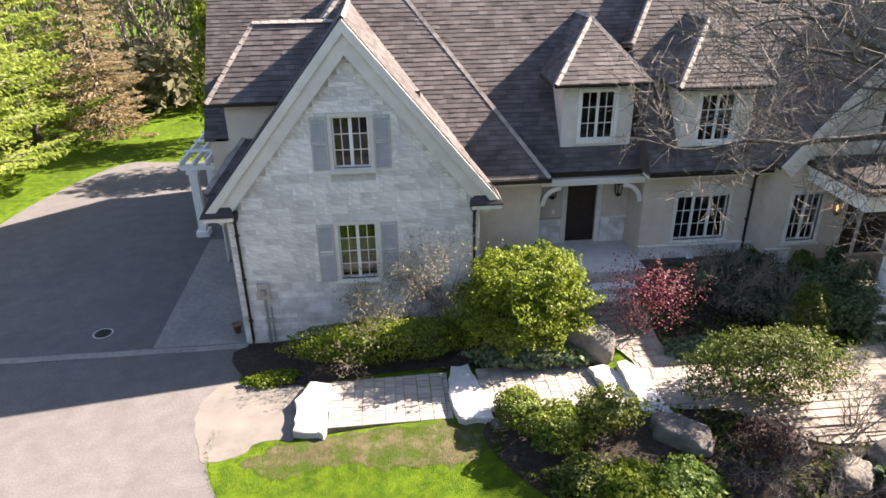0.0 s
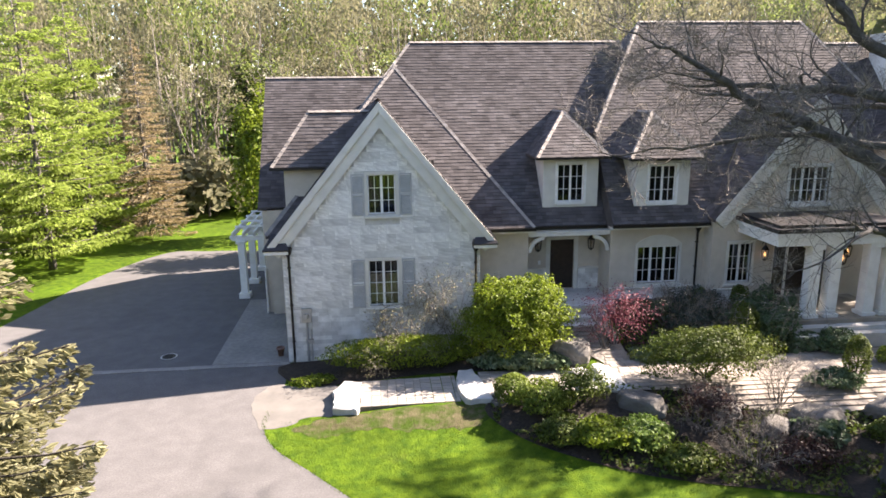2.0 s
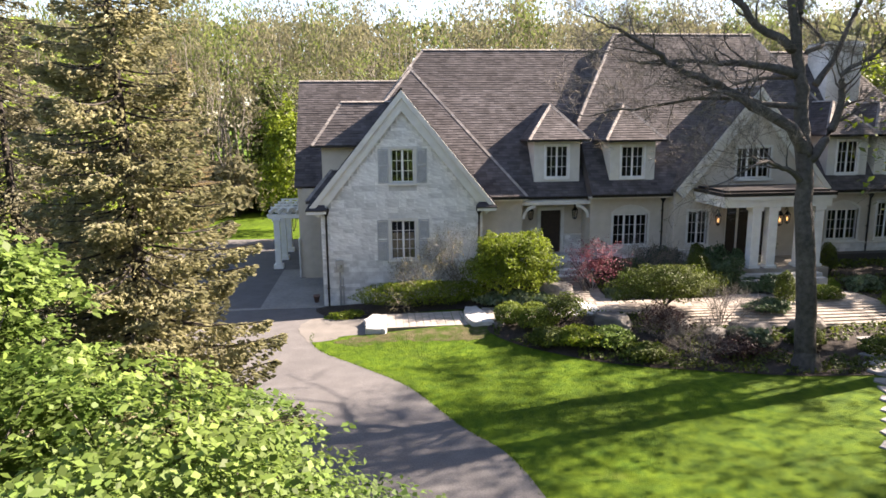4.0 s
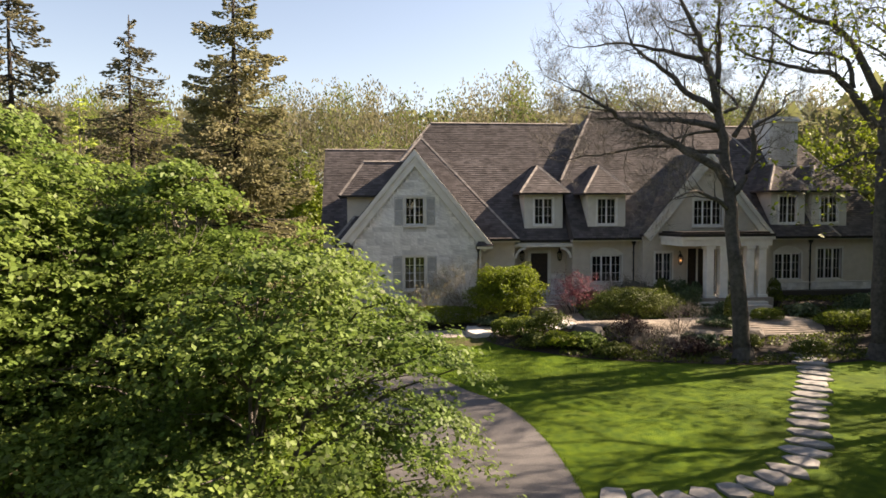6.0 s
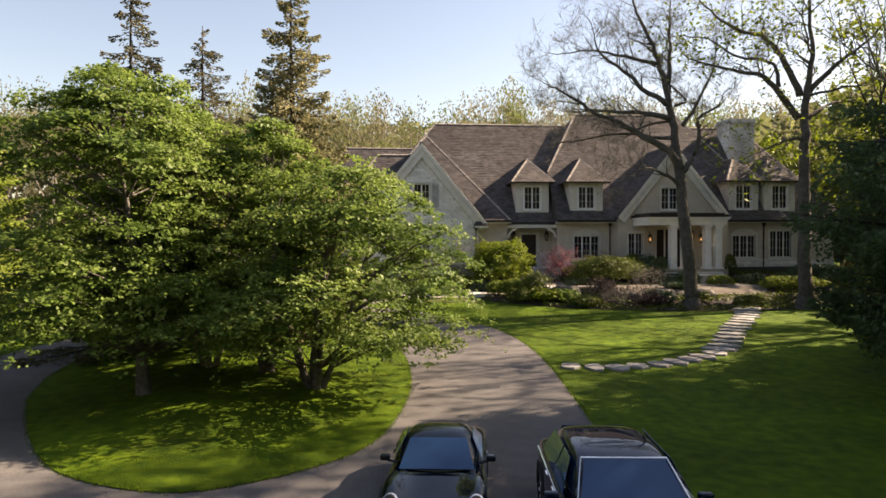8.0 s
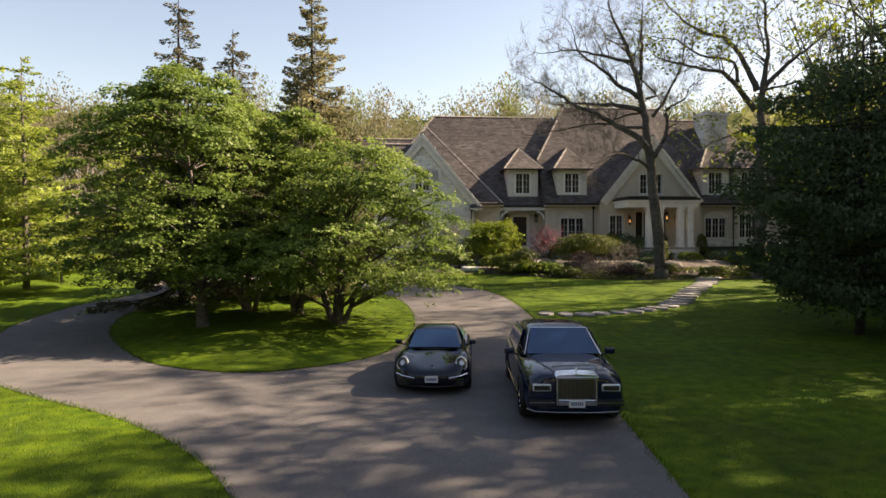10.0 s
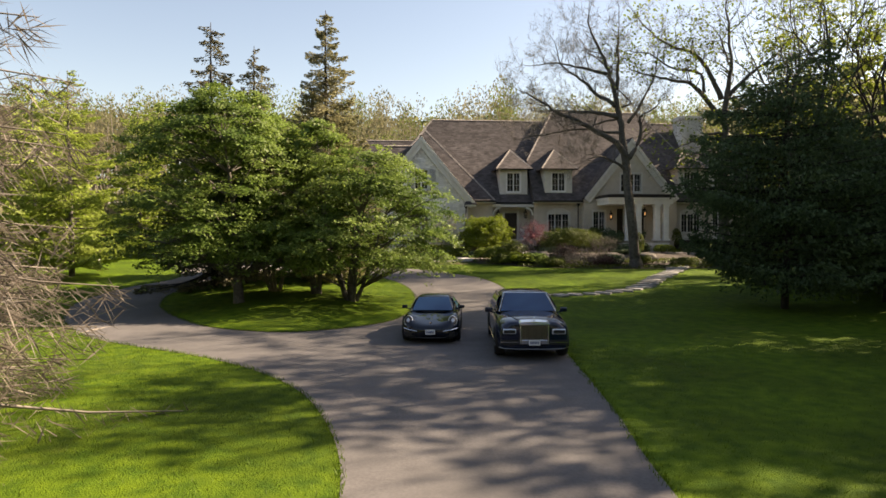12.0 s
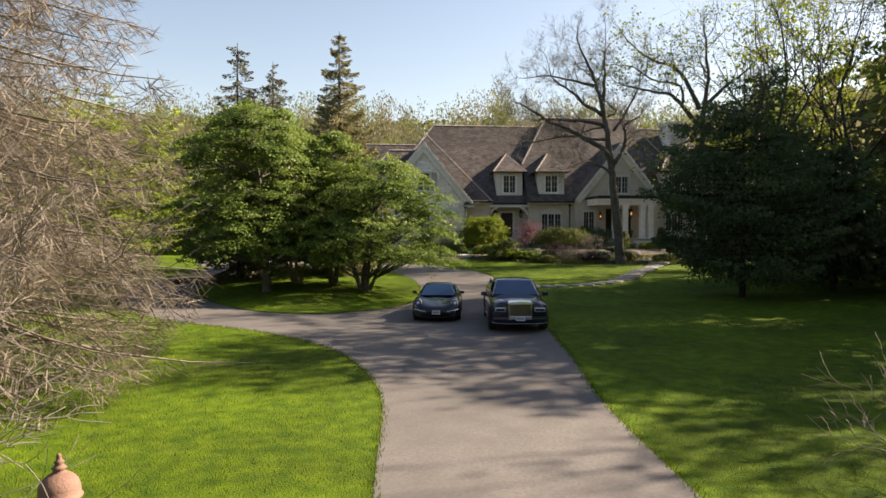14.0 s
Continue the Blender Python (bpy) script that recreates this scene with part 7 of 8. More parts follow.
part("lens", Mesh().lathe(x, y, [(0.08, z + 0.75), (0.08, z + 0.88)], 12), MAT["trim"], boll)
px, py = -8.62, -36.0
pz = ground_z(px, py) + 0.06
lamp = thing("lamp_post", (px, py, pz), "garden lamp post with a terracotta-coloured domed cap", "lamp")
part("post", Mesh().lathe(px, py, [(0.13, pz - 0.1), (0.13, pz + 0.12), (0.06, pz + 0.2), (0.05, pz + 0.75), (0.12, pz + 0.8)], 12), MAT["black_metal"], lamp)
for k in range(6):
    a = 6.283 * k / 6
    part("bar", Mesh().tube([(px + 0.12 * math.cos(a), py + 0.12 * math.sin(a), pz + 0.8), (px + 0.15 * math.cos(a), py + 0.15 * math.sin(a), pz + 1.15)], 0.012, 4), MAT["black_metal"], lamp)
part("globe", Mesh().lathe(px, py, [(0.05, pz + 0.82), (0.09, pz + 0.95), (0.05, pz + 1.1)], 10), MAT["paint"], lamp, "white lamp globe", True)
zc = pz + 1.20
part("cap", Mesh().lathe(px, py, [(0.175, zc - 0.07), (0.185, zc - 0.05), (0.170, zc - 0.035), (0.165, zc + 0.03), (0.150, zc + 0.08), (0.115, zc + 0.125), (0.070, zc + 0.155), (0.048, zc + 0.165), (0.044, zc + 0.185), (0.062, zc + 0.20), (0.044, zc + 0.215), (0.030, zc + 0.235), (0.044, zc + 0.25), (0.028, zc + 0.265), (0.018, zc + 0.29), (0.024, zc + 0.305), (0.003, zc + 0.33)], 20), MAT["terracotta"], lamp, "weathered terracotta-brown bell cap with a stepped finial", True)
part("collar", Mesh().lathe(px, py, [(0.150, zc - 0.17), (0.160, zc - 0.15), (0.155, zc - 0.075)], 20), MAT["terracotta"], lamp, "terracotta-brown collar under the cap", True)
pot = thing("flower_pot", (-5.75, 21.4, 0.03), "small terracotta pot beside the wing's corner", "flower pot")
part("pot", Mesh().lathe(-5.75, 21.4, [(0.11, 0.03), (0.16, 0.33), (0.19, 0.34), (0.19, 0.42), (0.16, 0.42), (0.15, 0.36)], 14), MAT["terracotta"], pot, "", True)
for x in (16.2, 19.05):
    pl = thing("planter", (x, 20.3, FLOOR), "dark round planter on the portico", "planter")
    part("pot", Mesh().lathe(x, 20.3, [(0.16, FLOOR), (0.26, FLOOR + 0.36), (0.28, FLOOR + 0.42), (0.23, FLOOR + 0.42)], 14), MAT["black_metal"], pl, "", True)
    nr = np.random.default_rng(int(x * 10))
    pts = np.array([x, 20.3, FLOOR + 0.62]) + nr.normal(0, 0.13, (260, 3))
    part("leaves", quads("leaves", leaf_quads(nr, pts, np.tile([0, 0, 1.0], (260, 1)), 0.10), MAT["leaf_dark"]), None, pl)
# ---- cars ----
PAINT = plain("midnight_blue_car_paint", (0.003, 0.009, 0.028), 0.04, 0.0, 0.0, 0.55)
BLACKPAINT = plain("black_car_paint", (0.002, 0.005, 0.012), 0.04, 0.0, 0.0, 0.5)
CHROME = plain("chrome", (0.75, 0.75, 0.76), 0.08, 1.0)
# opaque dark glass; its blue base colour paints in the reflected sky
CARGLASS = plain("car_glass_sky_tint", (0.016, 0.055, 0.130), 0.02, 0.0, 0.0, 0.45)
STEEL = plain("brushed_steel", (0.28, 0.27, 0.25), 0.3, 1.0)
RUBBER = plain("tyre_rubber", (0.012, 0.012, 0.012), 0.8)
LENS = plain("headlamp_lens", (0.55, 0.60, 0.66), 0.06, 0.3, 1.0)
DARK = plain("black_plastic", (0.008, 0.008, 0.008), 0.6)
PLATE = plain("number_plate", (0.60, 0.62, 0.64), 0.5)
PLATE_INK = plain("plate_ink", (0.05, 0.07, 0.16), 0.5)


def loft(sections, m=None):
    """Skin over half-sections (lists of (x, y, z) from the sill up to the middle line), mirrored."""
    m = m or Mesh()
    full = [[p for p in s] + [(-p[0], p[1], p[2]) for p in reversed(s[:-1])] for s in sections]
    k, n = len(m.v), len(full[0])
    for s in full:
        m.v.extend(s)
    for i in range(len(full) - 1):
        for j in range(n - 1):
            a = k + i * n + j
            m.f.append((a, a + n, a + n + 1, a + 1))
        m.f.append((k + i * n + n - 1, k + (i + 1) * n + n - 1, k + (i + 1) * n, k + i * n))
    m.f.append(tuple(k + j for j in range(n)))
    m.f.append(tuple(k + (len(full) - 1) * n + j for j in reversed(range(n))))
    return m


def smooth_part(ob):
    ob.data.shade_smooth()
    b = ob.modifiers.new("round", 'SUBSURF')
    b.levels = b.render_levels = 2
    return ob


def wheel(car, x, y, r, width, s):
    t = Mesh()
    prof = [(r * 0.66, -width / 2), (r * 0.93, -width / 2), (r, -width * 0.3), (r, width * 0.3), (r * 0.93, width / 2), (r * 0.66, width / 2)]
    n = 28
    for rad, off in prof:
        t.v.extend((x + off, y + rad * math.cos(6.2832 * i / n), r + rad * math.sin(6.2832 * i / n)) for i in range(n))
    for q in range(len(prof) - 1):
        t.f.extend((q * n + i, q * n + (i + 1) % n, (q + 1) * n + (i + 1) % n, (q + 1) * n + i) for i in range(n))
    w = part("wheel", t, RUBBER, car, "black tyre on a bright alloy rim", True)
    f = Mesh()
    xo = x + s * (width / 2 - 0.02)
    for k in range(10):
        a = 6.2832 * k / 10
        c, d = math.cos(a), math.sin(a)
        p = lambda rr, tt: (y + rr * c - tt * d, r + rr * d + tt * c)
        q = [p(0.05, -0.022), p(r * 0.64, -0.03), p(r * 0.64, 0.03), p(0.05, 0.022)]
        f.prism([(xo, u, v) for u, v in q], (-s * 0.04, 0, 0))
    for rr, tk in ((r * 0.66, 0.03), (0.07, 0.07)):
        ring = [(xo + 0.004 * s, y + rr * math.cos(6.2832 * i / 24), r + rr * math.sin(6.2832 * i / 24)) for i in range(24)]
        inner = [(xo + 0.004 * s, y + (rr - tk) * math.cos(6.2832 * i / 24), r + (rr - tk) * math.sin(6.2832 * i / 24)) for i in range(24)]
        for i in range(24):
            j = (i + 1) % 24
            f.prism([ring[i], ring[j], inner[j], inner[i]], (-s * 0.05, 0, 0))
    part("rim", f, CHROME, w, "bright multi-spoke alloy rim")
    disc = Mesh()
    disc.poly([(xo - s * 0.10, y + r * 0.67 * math.cos(6.2832 * i / 24), r + r * 0.67 * math.sin(6.2832 * i / 24)) for i in range(24)])
    part("hub", disc, DARK, w)
    return w


def arch_lip(car, x, y, r, s):
    m = Mesh()
    n = 20
    for i in range(n):
        a0, a1 = math.pi * (-0.06 + 1.12 * i / n), math.pi * (-0.06 + 1.12 * (i + 1) / n)
        q = [(x, y + rr * math.cos(a), r + rr * math.sin(a)) for rr, a in ((r * 1.02, a0), (r * 1.02, a1), (r * 1.2, a1), (r * 1.2, a0))]
        m.prism(q, (-s * 0.10, 0, 0))
    part("wheel_arch", m, DARK, car, "dark wheel arch")


def panel(car, name, corners, material, label="", lift=0.012, thick=0.006):
    """A pane or plate that lies on the body: corners in order, pushed out along its normal."""
    c = [Vector(p) for p in corners]
    n = (c[1] - c[0]).cross(c[-1] - c[0]).normalized()
    m = Mesh().prism([p + n * lift for p in c], n * thick)
    return part(name, m, material, car, label)


def plate(car, y, z, w=0.30, h=0.15):
    p = part("number_plate", Mesh().box(-w / 2, w / 2, y - 0.012, y, z, z + h), PLATE, car, "pale number plate with dark bars")
    for k in range(6):
        x = -w * 0.4 + w * 0.8 * (k + 0.1) / 6
        part("bar", Mesh().box(x, x + w * 0.09, y - 0.016, y - 0.012, z + h * 0.25, z + h * 0.7), PLATE_INK, p)


def mirror(car, s, x, y, z, paint, k=1.0):
    m = Mesh()
    m.box(x - 0.11 * k, x + 0.11 * k, y - 0.06, y + 0.06, z - 0.065 * k, z + 0.075 * k)
    b = bevel(part("wing_mirror", m, paint, car, "body-coloured wing mirror"), 0.035, 3)
    part("mirror_stalk", Mesh().tube([(x - s * 0.05, y, z - 0.05), (x - s * 0.22, y + 0.02, z - 0.09)], 0.022, 6), paint, b)


def limousine(at, yaw):
    car = thing("limousine", (0, 0, 0), "midnight-blue luxury saloon with an upright chrome grille, parked on the drive", "car", "parked cars")
    L = 2.88
    # y, half-width, sill, shoulder height, top of the deck, crown
    st = [(-2.86, 0.80, 0.34, 0.80, 0.98, 0.02), (-2.80, 0.90, 0.26, 0.84, 1.02, 0.03), (-2.55, 0.97, 0.24, 0.90, 1.06, 0.04), (-2.0, 1.0, 0.24, 0.95, 1.09, 0.045), (-1.2, 1.005, 0.24, 0.99, 1.11, 0.05),
          (-0.4, 1.005, 0.24, 1.01, 1.10, 0.03), (0.8, 1.005, 0.24, 1.01, 1.10, 0.03), (1.8, 0.995, 0.25, 0.99, 1.08, 0.03), (2.5, 0.95, 0.30, 0.93, 1.02, 0.03), (2.82, 0.86, 0.36, 0.86, 0.94, 0.02)]
    secs = []
    for y, w, b, sh, t, c in st:
        secs.append([(0.0, y, b), (w * 0.90, y, b), (w * 0.985, y, b + 0.10), (w, y, (b + sh) / 2), (w * 0.985, y, sh - 0.02), (w * 0.93, y, sh + 0.05), (w * 0.74, y, t - 0.005), (w * 0.64, y, t + c * 0.6), (w * 0.3, y, t + c), (0, y, t + c)])
    body = part("body", loft(secs), PAINT, car, "dark blue bodywork")
    smooth_part(body)
    gh = []
    for y, hb, zb, ht, zt in ((-1.18, 0.86, 1.05, 0.80, 1.10), (-0.42, 0.93, 1.06, 0.68, 1.60), (0.2, 0.94, 1.06, 0.69, 1.645), (1.2, 0.93, 1.06, 0.67, 1.61), (1.75, 0.90, 1.05, 0.62, 1.48), (2.25, 0.82, 1.02, 0.62, 1.10)):
        gh.append([(0.0, y, zb - 0.05), (hb, y, zb), (hb - (hb - ht) * 0.5, y, zb + (zt - zb) * 0.52), (ht, y, zt - 0.05), (ht * 0.86, y, zt), (0, y, zt + 0.015)])
    smooth_part(part("cabin", loft(gh), PAINT, car, "dark blue roof and pillars"))
    panel(car, "windscreen", [(-0.78, -1.16, 1.115), (0.78, -1.16, 1.115), (0.60, -0.47, 1.565), (-0.60, -0.47, 1.565)], CARGLASS, "dark windscreen with a blue sky reflection put into its colour", 0.03)
    fr = Mesh()
    fr.tube([(-0.82, -1.18, 1.12), (-0.64, -0.44, 1.60), (0.64, -0.44, 1.60), (0.82, -1.18, 1.12)], 0.018, 6)
    part("windscreen_trim", fr, CHROME, car, "bright windscreen surround")
    panel(car, "rear_window", [(0.62, 2.2, 1.13), (-0.62, 2.2, 1.13), (-0.56, 1.80, 1.43), (0.56, 1.80, 1.43)], CARGLASS, "", 0.02)
    for s in (-1, 1):
        for y0, y1, t0, t1 in ((-0.66, 0.28, -0.22, 0.28), (0.36, 1.52, 0.36, 1.30)):
            q = [(s * 0.925, y0, 1.11), (s * 0.925, y1, 1.11), (s * 0.735, t1, 1.52), (s * 0.735, t0, 1.52)]
            panel(car, "side_window", q if s > 0 else q[::-1], CARGLASS, "", 0.03)
        part("side_trim", Mesh().tube([(s * 1.0, -1.3, 1.04), (s * 1.0, 1.9, 1.04)], 0.012, 6), CHROME, car, "bright waist strip")
        part("sill_trim", Mesh().tube([(s * 1.0, -1.3, 0.36), (s * 1.0, 1.3, 0.36)], 0.014, 6), CHROME, car)
        for y in (-0.1, 0.62):
            part("door_handle", Mesh().box(s * 1.0 - 0.015, s * 1.0 + 0.015, y, y + 0.2, 0.93, 0.96), CHROME, car, "chrome door handle")
        h = bevel(part("headlight", Mesh().box(s * 0.66 - 0.18, s * 0.66 + 0.18, -2.885, -2.78, 0.715, 0.86), LENS, car, "rectangular bright headlight"), 0.03, 3)
        part("headlight_frame", Mesh().box(s * 0.66 - 0.15, s * 0.66 + 0.15, -2.892, -2.886, 0.742, 0.832), DARK, h)
        mirror(car, s, s * 1.12, -0.72, 1.12, PAINT)
        for y in (-1.92, 1.64):
            wheel(car, s * 0.875, y, 0.385, 0.27, s), arch_lip(car, s * 1.012, y, 0.385, s)
        part("tail_light", Mesh().box(s * 0.70 - 0.09, s * 0.70 + 0.09, 2.78, 2.84, 0.66, 0.88), plain("red_lens", (0.25, 0.01, 0.01), 0.2), car)
        part("air_intake", Mesh().box(s * 0.66 - 0.24, s * 0.66 + 0.24, -2.875, -2.82, 0.44, 0.56), DARK, car, "lower air intake")
        part("intake_bar", Mesh().box(s * 0.66 - 0.25, s * 0.66 + 0.25, -2.885, -2.875, 0.495, 0.51), CHROME, car)
    # grille
    g = Mesh()
    for x0, x1, z0, z1 in ((-0.39, -0.35, 0.46, 0.99), (0.35, 0.39, 0.46, 0.99), (-0.35, 0.35, 0.46, 0.58), (-0.41, 0.41, 0.96, 1.02)):
        g.box(x0, x1, -2.95, -2.74, z0, z1)
    grille = bevel(part("grille", g, CHROME, car, "upright chrome grille frame"), 0.015, 2)
    part("grille_cap", Mesh().prism([(-0.41, -2.955, 1.018), (0.41, -2.955, 1.018), (0.36, -2.955, 1.045), (0, -2.955, 1.065), (-0.36, -2.955, 1.045)], (0, 0.30, 0.03)), CHROME, grille, "bright pediment over the grille")
    part("grille_back", Mesh().box(-0.33, 0.33, -2.87, -2.80, 0.56, 0.99), DARK, grille)
    for k in range(22):
        x = -0.34 + 0.68 * (k + 0.5) / 22
        part("slat", Mesh().box(x - 0.006, x + 0.006, -2.92, -2.875, 0.58, 0.96), STEEL, grille)
    part("bumper_trim", Mesh().tube([(-0.93, -2.68, 0.34), (-0.80, -2.86, 0.33), (-0.4, -2.90, 0.32), (0.4, -2.90, 0.32), (0.80, -2.86, 0.33), (0.93, -2.68, 0.34)], 0.011, 6), STEEL, car, "bright lower bumper strip")
    part("bonnet_ornament", Mesh().lathe(0, -2.84, [(0.03, 1.06), (0.012, 1.10), (0.018, 1.14), (0.006, 1.18)], 8), CHROME, car, "small bright bonnet ornament")
    part("bonnet_seam", Mesh().tube([(-0.40, -2.78, 1.075), (-0.66, -1.9, 1.135), (-0.80, -1.22, 1.13)], 0.008, 4).tube([(0.40, -2.78, 1.075), (0.66, -1.9, 1.135), (0.80, -1.22, 1.13)], 0.008, 4), DARK, car)
    plate(car, -2.951, 0.43)
    car.matrix_world = pose(*at, 0, 0, yaw)
    return car


def coupe(at, yaw):
    car = thing("sports_coupe", (0, 0, 0), "black rounded sports coupe with oval headlights, parked on the drive", "car", "parked cars")
    # y, half-width, sill, wing height, deck height at the middle
    st = [(-2.24, 0.52, 0.26, 0.42, 0.46), (-2.16, 0.74, 0.18, 0.56, 0.56), (-1.95, 0.86, 0.16, 0.76, 0.61), (-1.6, 0.91, 0.16, 0.87, 0.69), (-1.2, 0.925, 0.17, 0.89, 0.77), (-0.7, 0.90, 0.18, 0.85, 0.87), (0.0, 0.89, 0.18, 0.86, 0.90),
          (0.7, 0.92, 0.18, 0.90, 0.92), (1.3, 0.94, 0.18, 0.93, 0.93), (1.8, 0.91, 0.20, 0.88, 0.88), (2.1, 0.82, 0.26, 0.76, 0.78), (2.24, 0.66, 0.34, 0.62, 0.64)]
    secs = []
    for y, w, b, f, h in st:
        secs.append([(0, y, b), (w * 0.9, y, b), (w * 0.985, y, b + 0.08), (w, y, b + (f - b) * 0.5), (w * 0.97, y, f - 0.10), (w * 0.86, y, f - 0.01), (w * 0.74, y, f), (w * 0.58, y, (f + h) / 2 - 0.005), (w * 0.3, y, h), (0, y, h + 0.01)])
    smooth_part(part("body", loft(secs), BLACKPAINT, car, "black curved bodywork"))
    gh = []
    for y, hb, zb, ht, zt in ((-0.92, 0.74, 0.80, 0.66, 0.85), (-0.25, 0.78, 0.84, 0.56, 1.25), (0.15, 0.78, 0.85, 0.56, 1.325), (0.6, 0.77, 0.87, 0.53, 1.30), (1.2, 0.70, 0.89, 0.46, 1.12), (1.85, 0.56, 0.86, 0.44, 0.90)):
        gh.append([(0, y, zb - 0.06), (hb, y, zb), (hb - (hb - ht) * 0.45, y, zb + (zt - zb) * 0.55), (ht, y, zt - 0.05), (ht * 0.8, y, zt), (0, y, zt + 0.012)])
    smooth_part(part("cabin", loft(gh), BLACKPAINT, car, "black roof and pillars"))
    panel(car, "windscreen", [(-0.66, -0.90, 0.865), (0.66, -0.90, 0.865), (0.51, -0.27, 1.228), (-0.51, -0.27, 1.228)], CARGLASS, "dark coupe windscreen with a blue sky reflection put into its colour", 0.03)
    panel(car, "rear_window", [(0.46, 1.6, 0.99), (-0.46, 1.6, 0.99), (-0.46, 0.85, 1.22), (0.46, 0.85, 1.22)], CARGLASS, "", 0.03)
    for s in (-1, 1):
        q = [(s * 0.775, -0.55, 0.90), (s * 0.775, 0.95, 0.92), (s * 0.60, 0.62, 1.20), (s * 0.60, -0.08, 1.19)]
        panel(car, "side_window", q if s > 0 else q[::-1], CARGLASS, "", 0.03)
        h = Mesh()
        n = 18
        d = Vector((s * 0.12, -0.80, 0.58)).normalized()
        c0 = Vector((s * 0.69, -1.93, 0.67))
        a = d.cross(Vector((0, 0, 1))).normalized()
        b = a.cross(d)
        for rr, off in ((0.17, -0.02), (0.165, 0.03), (0.11, 0.06), (0.03, 0.075)):
            h.v.extend(tuple(c0 + a * (rr * 0.86 * math.cos(6.2832 * i / n)) + b * (rr * 1.12 * math.sin(6.2832 * i / n)) + d * off) for i in range(n))
        for r in range(3):
            h.f.extend((r * n + i, r * n + (i + 1) % n, (r + 1) * n + (i + 1) % n, (r + 1) * n + i) for i in range(n))
        h.f.append(tuple(3 * n + i for i in range(n)))
        hl = part("headlight", h, LENS, car, "oval bright headlight", True)
        ring = Mesh()
        for rr, off in ((0.138, 0.050), (0.068, 0.076)):
            ring.v.extend(tuple(c0 + a * (rr * 0.86 * math.cos(6.2832 * i / n)) + b * (rr * 1.12 * math.sin(6.2832 * i / n)) + d * off) for i in range(n))
        ring.f.extend((i, (i + 1) % n, n + (i + 1) % n, n + i) for i in range(n))
        part("lamp_ring", ring, DARK, hl, "dark ring inside the headlight", True)
        for i in range(4):
            u = c0 + d * 0.066 + a * (0.04 * (1 if i % 2 else -1)) + b * (0.05 * (1 if i < 2 else -1))
            part("lamp", Mesh().lathe(u.x, u.y, [(0.02, u.z - 0.012), (0.022, u.z + 0.012)], 8), CHROME, hl)
        part("day_light", Mesh().tube([(s * 0.40, -2.24, 0.40), (s * 0.66, -2.19, 0.44), (s * 0.83, -2.05, 0.48)], 0.016, 6), CHROME, car, "slim bright running-light strip")
        part("air_intake", Mesh().box(s * 0.55 - 0.2, s * 0.55 + 0.2, -2.20, -2.1, 0.24, 0.38), DARK, car, "front air intake")
        mirror(car, s, s * 0.95, -0.55, 0.97, BLACKPAINT, 0.8)
        for y in (-1.35, 1.10):
            wheel(car, s * 0.80, y, 0.34, 0.24, s), arch_lip(car, s * 0.925, y, 0.34, s)
        part("door_handle", Mesh().box(s * 0.90 - 0.012, s * 0.90 + 0.012, 0.35, 0.55, 0.74, 0.77), BLACKPAINT, car)
    part("splitter", Mesh().tube([(-0.75, -2.12, 0.2), (0, -2.24, 0.19), (0.75, -2.12, 0.2)], 0.02, 6), DARK, car, "dark lower lip")
    part("badge", Mesh().lathe(0, -1.98, [(0.028, 0.60), (0.03, 0.655)], 8), CHROME, car, "small bonnet badge")
    part("tail_light", Mesh().box(-0.7, 0.7, 2.12, 2.2, 0.70, 0.75), plain("red_strip", (0.3, 0.01, 0.01), 0.2), car)
    plate(car, -2.26, 0.30)
    car.matrix_world = pose(*at, 0, 0, yaw)
    return car


limousine((-0.66, -17.45, ground_z(-0.5, -17) + 0.022), -7.2)
coupe((-3.23, -15.15, ground_z(-3.2, -15) + 0.022), -8.5)
# ---- low growth ----
def inside(poly, x, y):
    hit = False
    for i in range(len(poly)):
        (x0, y0), (x1, y1) = poly[i][:2], poly[i - 1][:2]
        if (y0 > y) != (y1 > y) and x < (x1 - x0) * (y - y0) / (y1 - y0) + x0:
            hit = not hit
    return hit


def blades(name, spots, height, width, material, label, category, seed):
    nr = np.random.default_rng(seed)
    p = np.array(spots)
    n = len(p)
    a = nr.uniform(0, 6.283, n)
    side = np.stack([np.cos(a), np.sin(a), np.zeros(n)], axis=1) * width
    tip = np.stack([nr.normal(0, 0.35, n), nr.normal(0, 0.35, n), np.ones(n)], axis=1) * height * nr.uniform(0.6, 1.3, (n, 1))
    q = np.stack([p - side, p + side, p + tip + side * 0.15, p + tip - side * 0.15], axis=1)
    ob = new(name, quads(name, q, material))
    return tagged(ob, label, category, kind="stuff")


rng = random.Random(31)
drive_line, terrace_line, bed_line = spline(DRIVE, 6), spline(TERRACE, 5), spline(BED_B, 5)
spots = []
while len(spots) < 42000:
    k = rng.random()
    x, y = (rng.uniform(-17, -5.5), rng.uniform(-36, -16)) if k < 0.3 else (rng.uniform(-2.2, 9), rng.uniform(-36, -17)) if k < 0.5 else (rng.uniform(-5, 9), rng.uniform(5.5, 15.2))
    if not inside(drive_line, x, y) and (y < 0 or not inside(bed_line, x, y)):
        spots.append((x, y, ground_z(x, y) - 0.005))
blades("lawn_grass", spots, 0.055, 0.006, MAT["blade"], "mown blades of the front lawn", "grass", 1)
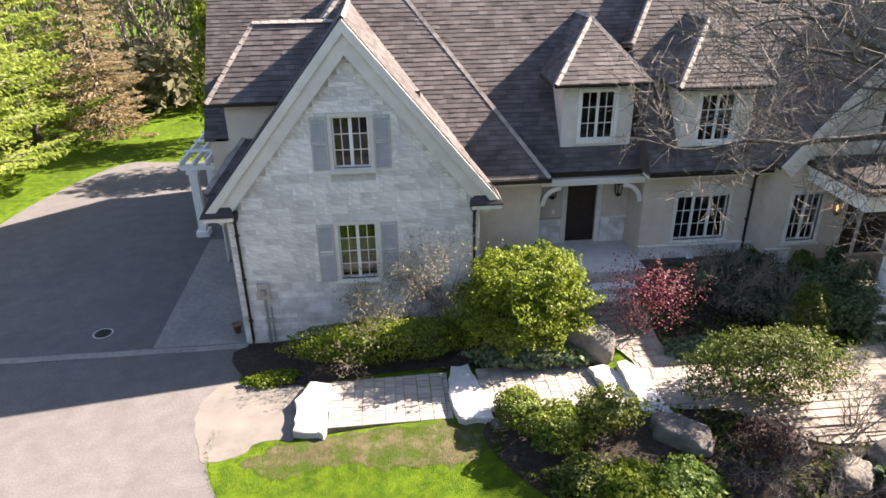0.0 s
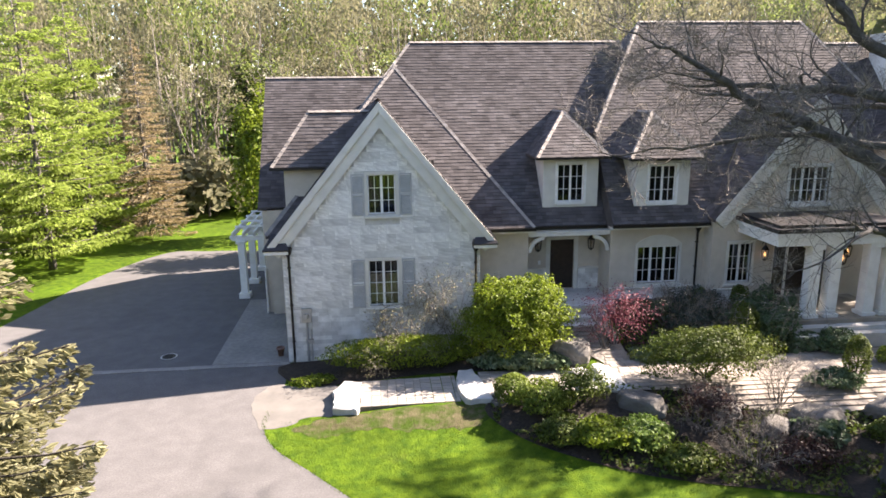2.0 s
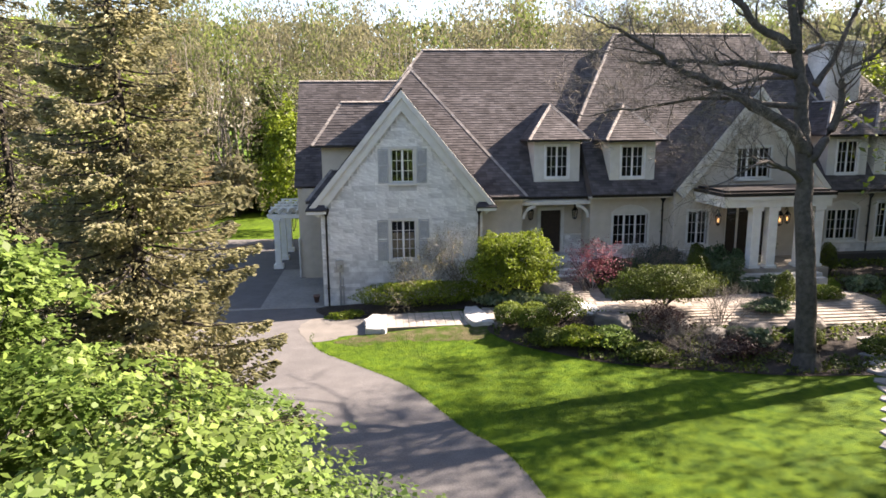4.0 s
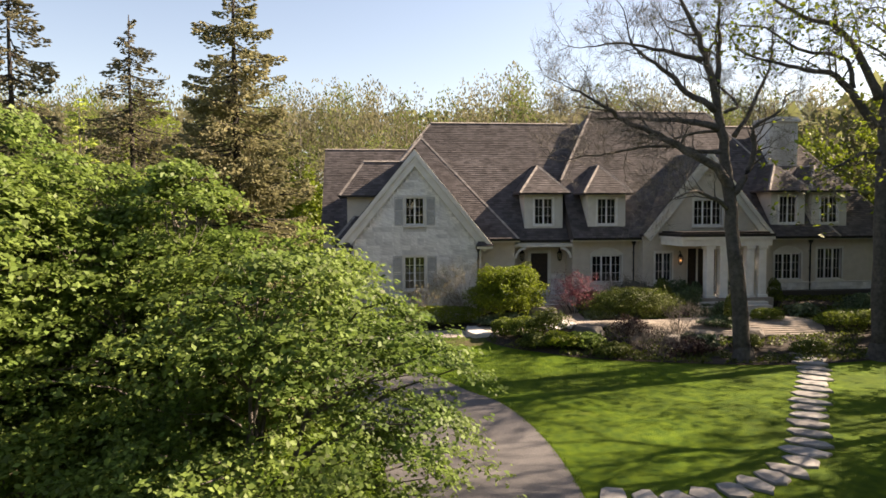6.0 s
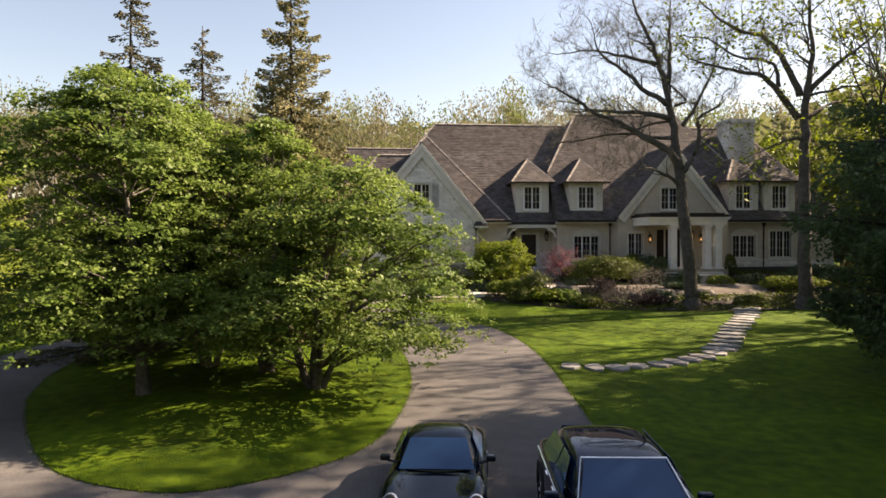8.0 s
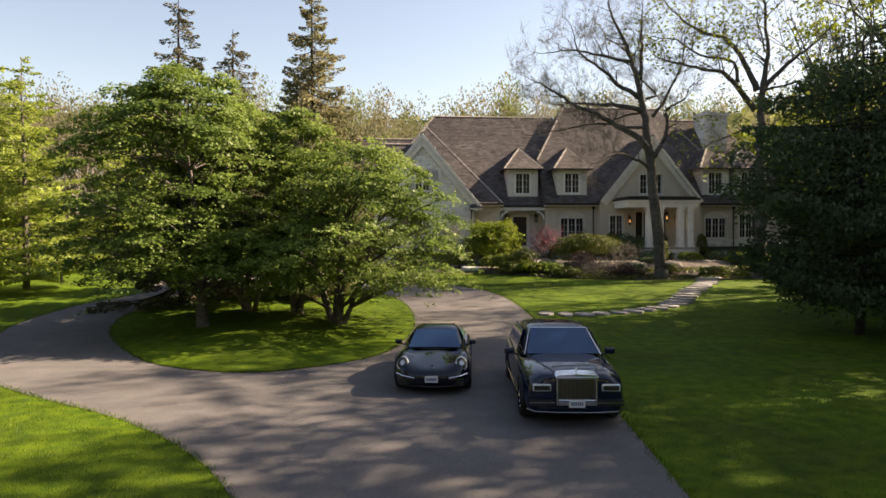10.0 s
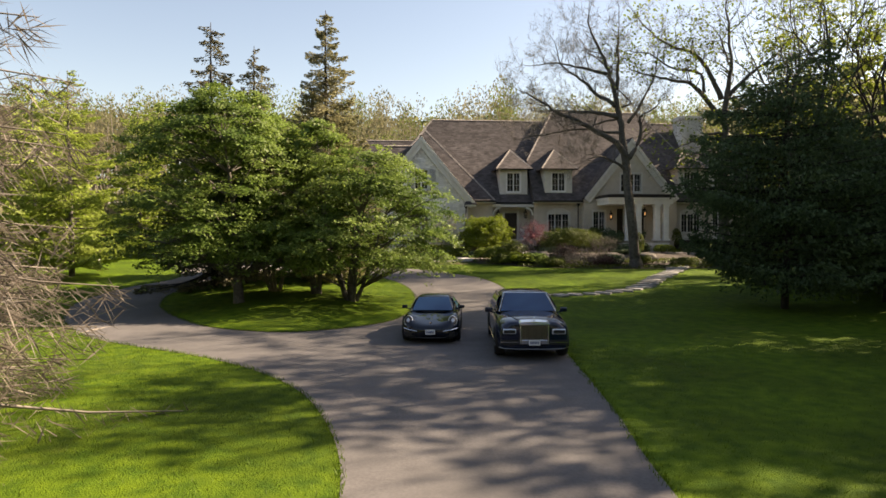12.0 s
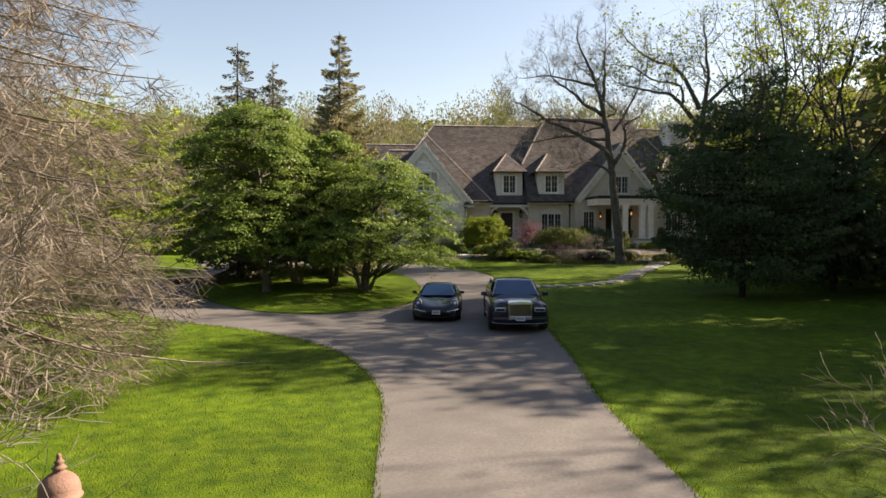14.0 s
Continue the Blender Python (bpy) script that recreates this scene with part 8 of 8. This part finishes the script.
# longer tufts along the edges of the drive
spots = []
for ring, keep_in in ((drive_line, False), (island_edge, True)):
    for i in range(len(ring)):
        a, b = ring[i - 1], ring[i]
        if max(a[1], b[1]) > 16:
            continue
        for k in range(int((Vector(b) - Vector(a)).length * 60)):
            f = rng.random()
            x, y = a[0] + (b[0] - a[0]) * f + rng.gauss(0, 0.05), a[1] + (b[1] - a[1]) * f + rng.gauss(0, 0.05)
            spots.append((x, y, ground_z(x, y) - 0.005))
blades("edge_grass", spots, 0.085, 0.008, MAT["blade"], "ragged grass along the edge of the drive", "grass", 2)
# loose leaves and shoots on the beds
nr = np.random.default_rng(8)
bed = spline(BED_B, 5)
pts = []
while len(pts) < 15000:
    x, y = rng.uniform(2.6, 31), rng.uniform(8.2, 21.7)
    if inside(bed, x, y) and not inside(terrace_line, x, y) and noise.noise((x * 0.7, y * 0.7, 2.0)) > -0.12:
        pts.append((x, y, ground_z(x, y) + 0.05 + 0.16 * rng.random()))
pts = np.array(pts)
cover = new("ground_cover", quads("ground_cover", leaf_quads(nr, pts, np.tile([0, 0, 1.0], (len(pts), 1)), 0.09), MAT["leaf_yew"]))
tagged(cover, "low mixed ground cover over the mulch", "plants", kind="stuff")

# ---- pavers of the terrace walk ----
def terrace_pavers():
    rng = random.Random(61)
    edge = spline(TERRACE, 5)
    unit_p = Mesh()
    a, b = 0.5, 0.48
    unit_p.v = [(-a, -a, 0), (a, -a, 0), (a, a, 0), (-a, a, 0), (-a, -a, 0.8), (a, -a, 0.8), (a, a, 0.8), (-a, a, 0.8), (-b, -b, 1), (b, -b, 1), (b, b, 1), (-b, b, 1)]
    unit_p.f = [(0, 1, 5, 4), (1, 2, 6, 5), (2, 3, 7, 6), (3, 0, 4, 7), (4, 5, 9, 8), (5, 6, 10, 9), (6, 7, 11, 10), (7, 4, 8, 11), (8, 9, 10, 11)]
    shared = unit_p.data("paver", MAT["terrace_piece"])
    rest = Mesh()
    count, y, row = 0, 12.2, 0
    turn = radians(8)
    while y < 20.4:
        x = 6.0 + (row % 2) * 0.22
        while x < 22.0:
            w = rng.choice((0.3, 0.45, 0.6))
            cx, cy = x + w / 2, y + 0.15
            if all(inside(edge, cx + dx, cy + dy) for dx in (-w * 0.4, w * 0.4) for dy in (-0.12, 0.12)):
                z = ground_z(cx, cy) + 0.062 + rng.uniform(0, 0.006)
                m = Matrix.Translation((cx, cy, z)) @ Matrix.Diagonal((w - 0.014, 0.286, 0.03, 1))
                if count < 300 and cx < 14.5:
                    o = new("paver", shared)
                    o.parent = terrace
                    o.matrix_local = m
                    count += 1
                else:
                    k = len(rest.v)
                    rest.v.extend(tuple(m @ Vector(v)) for v in unit_p.v)
                    rest.f.extend(tuple(k + i for i in f) for f in unit_p.f)
            x += w
        y += 0.3
        row += 1
    tagged(part("paving", rest, MAT["terrace_many"], terrace, "buff pavers"), "buff pavers", kind="stuff")


terrace_pavers()
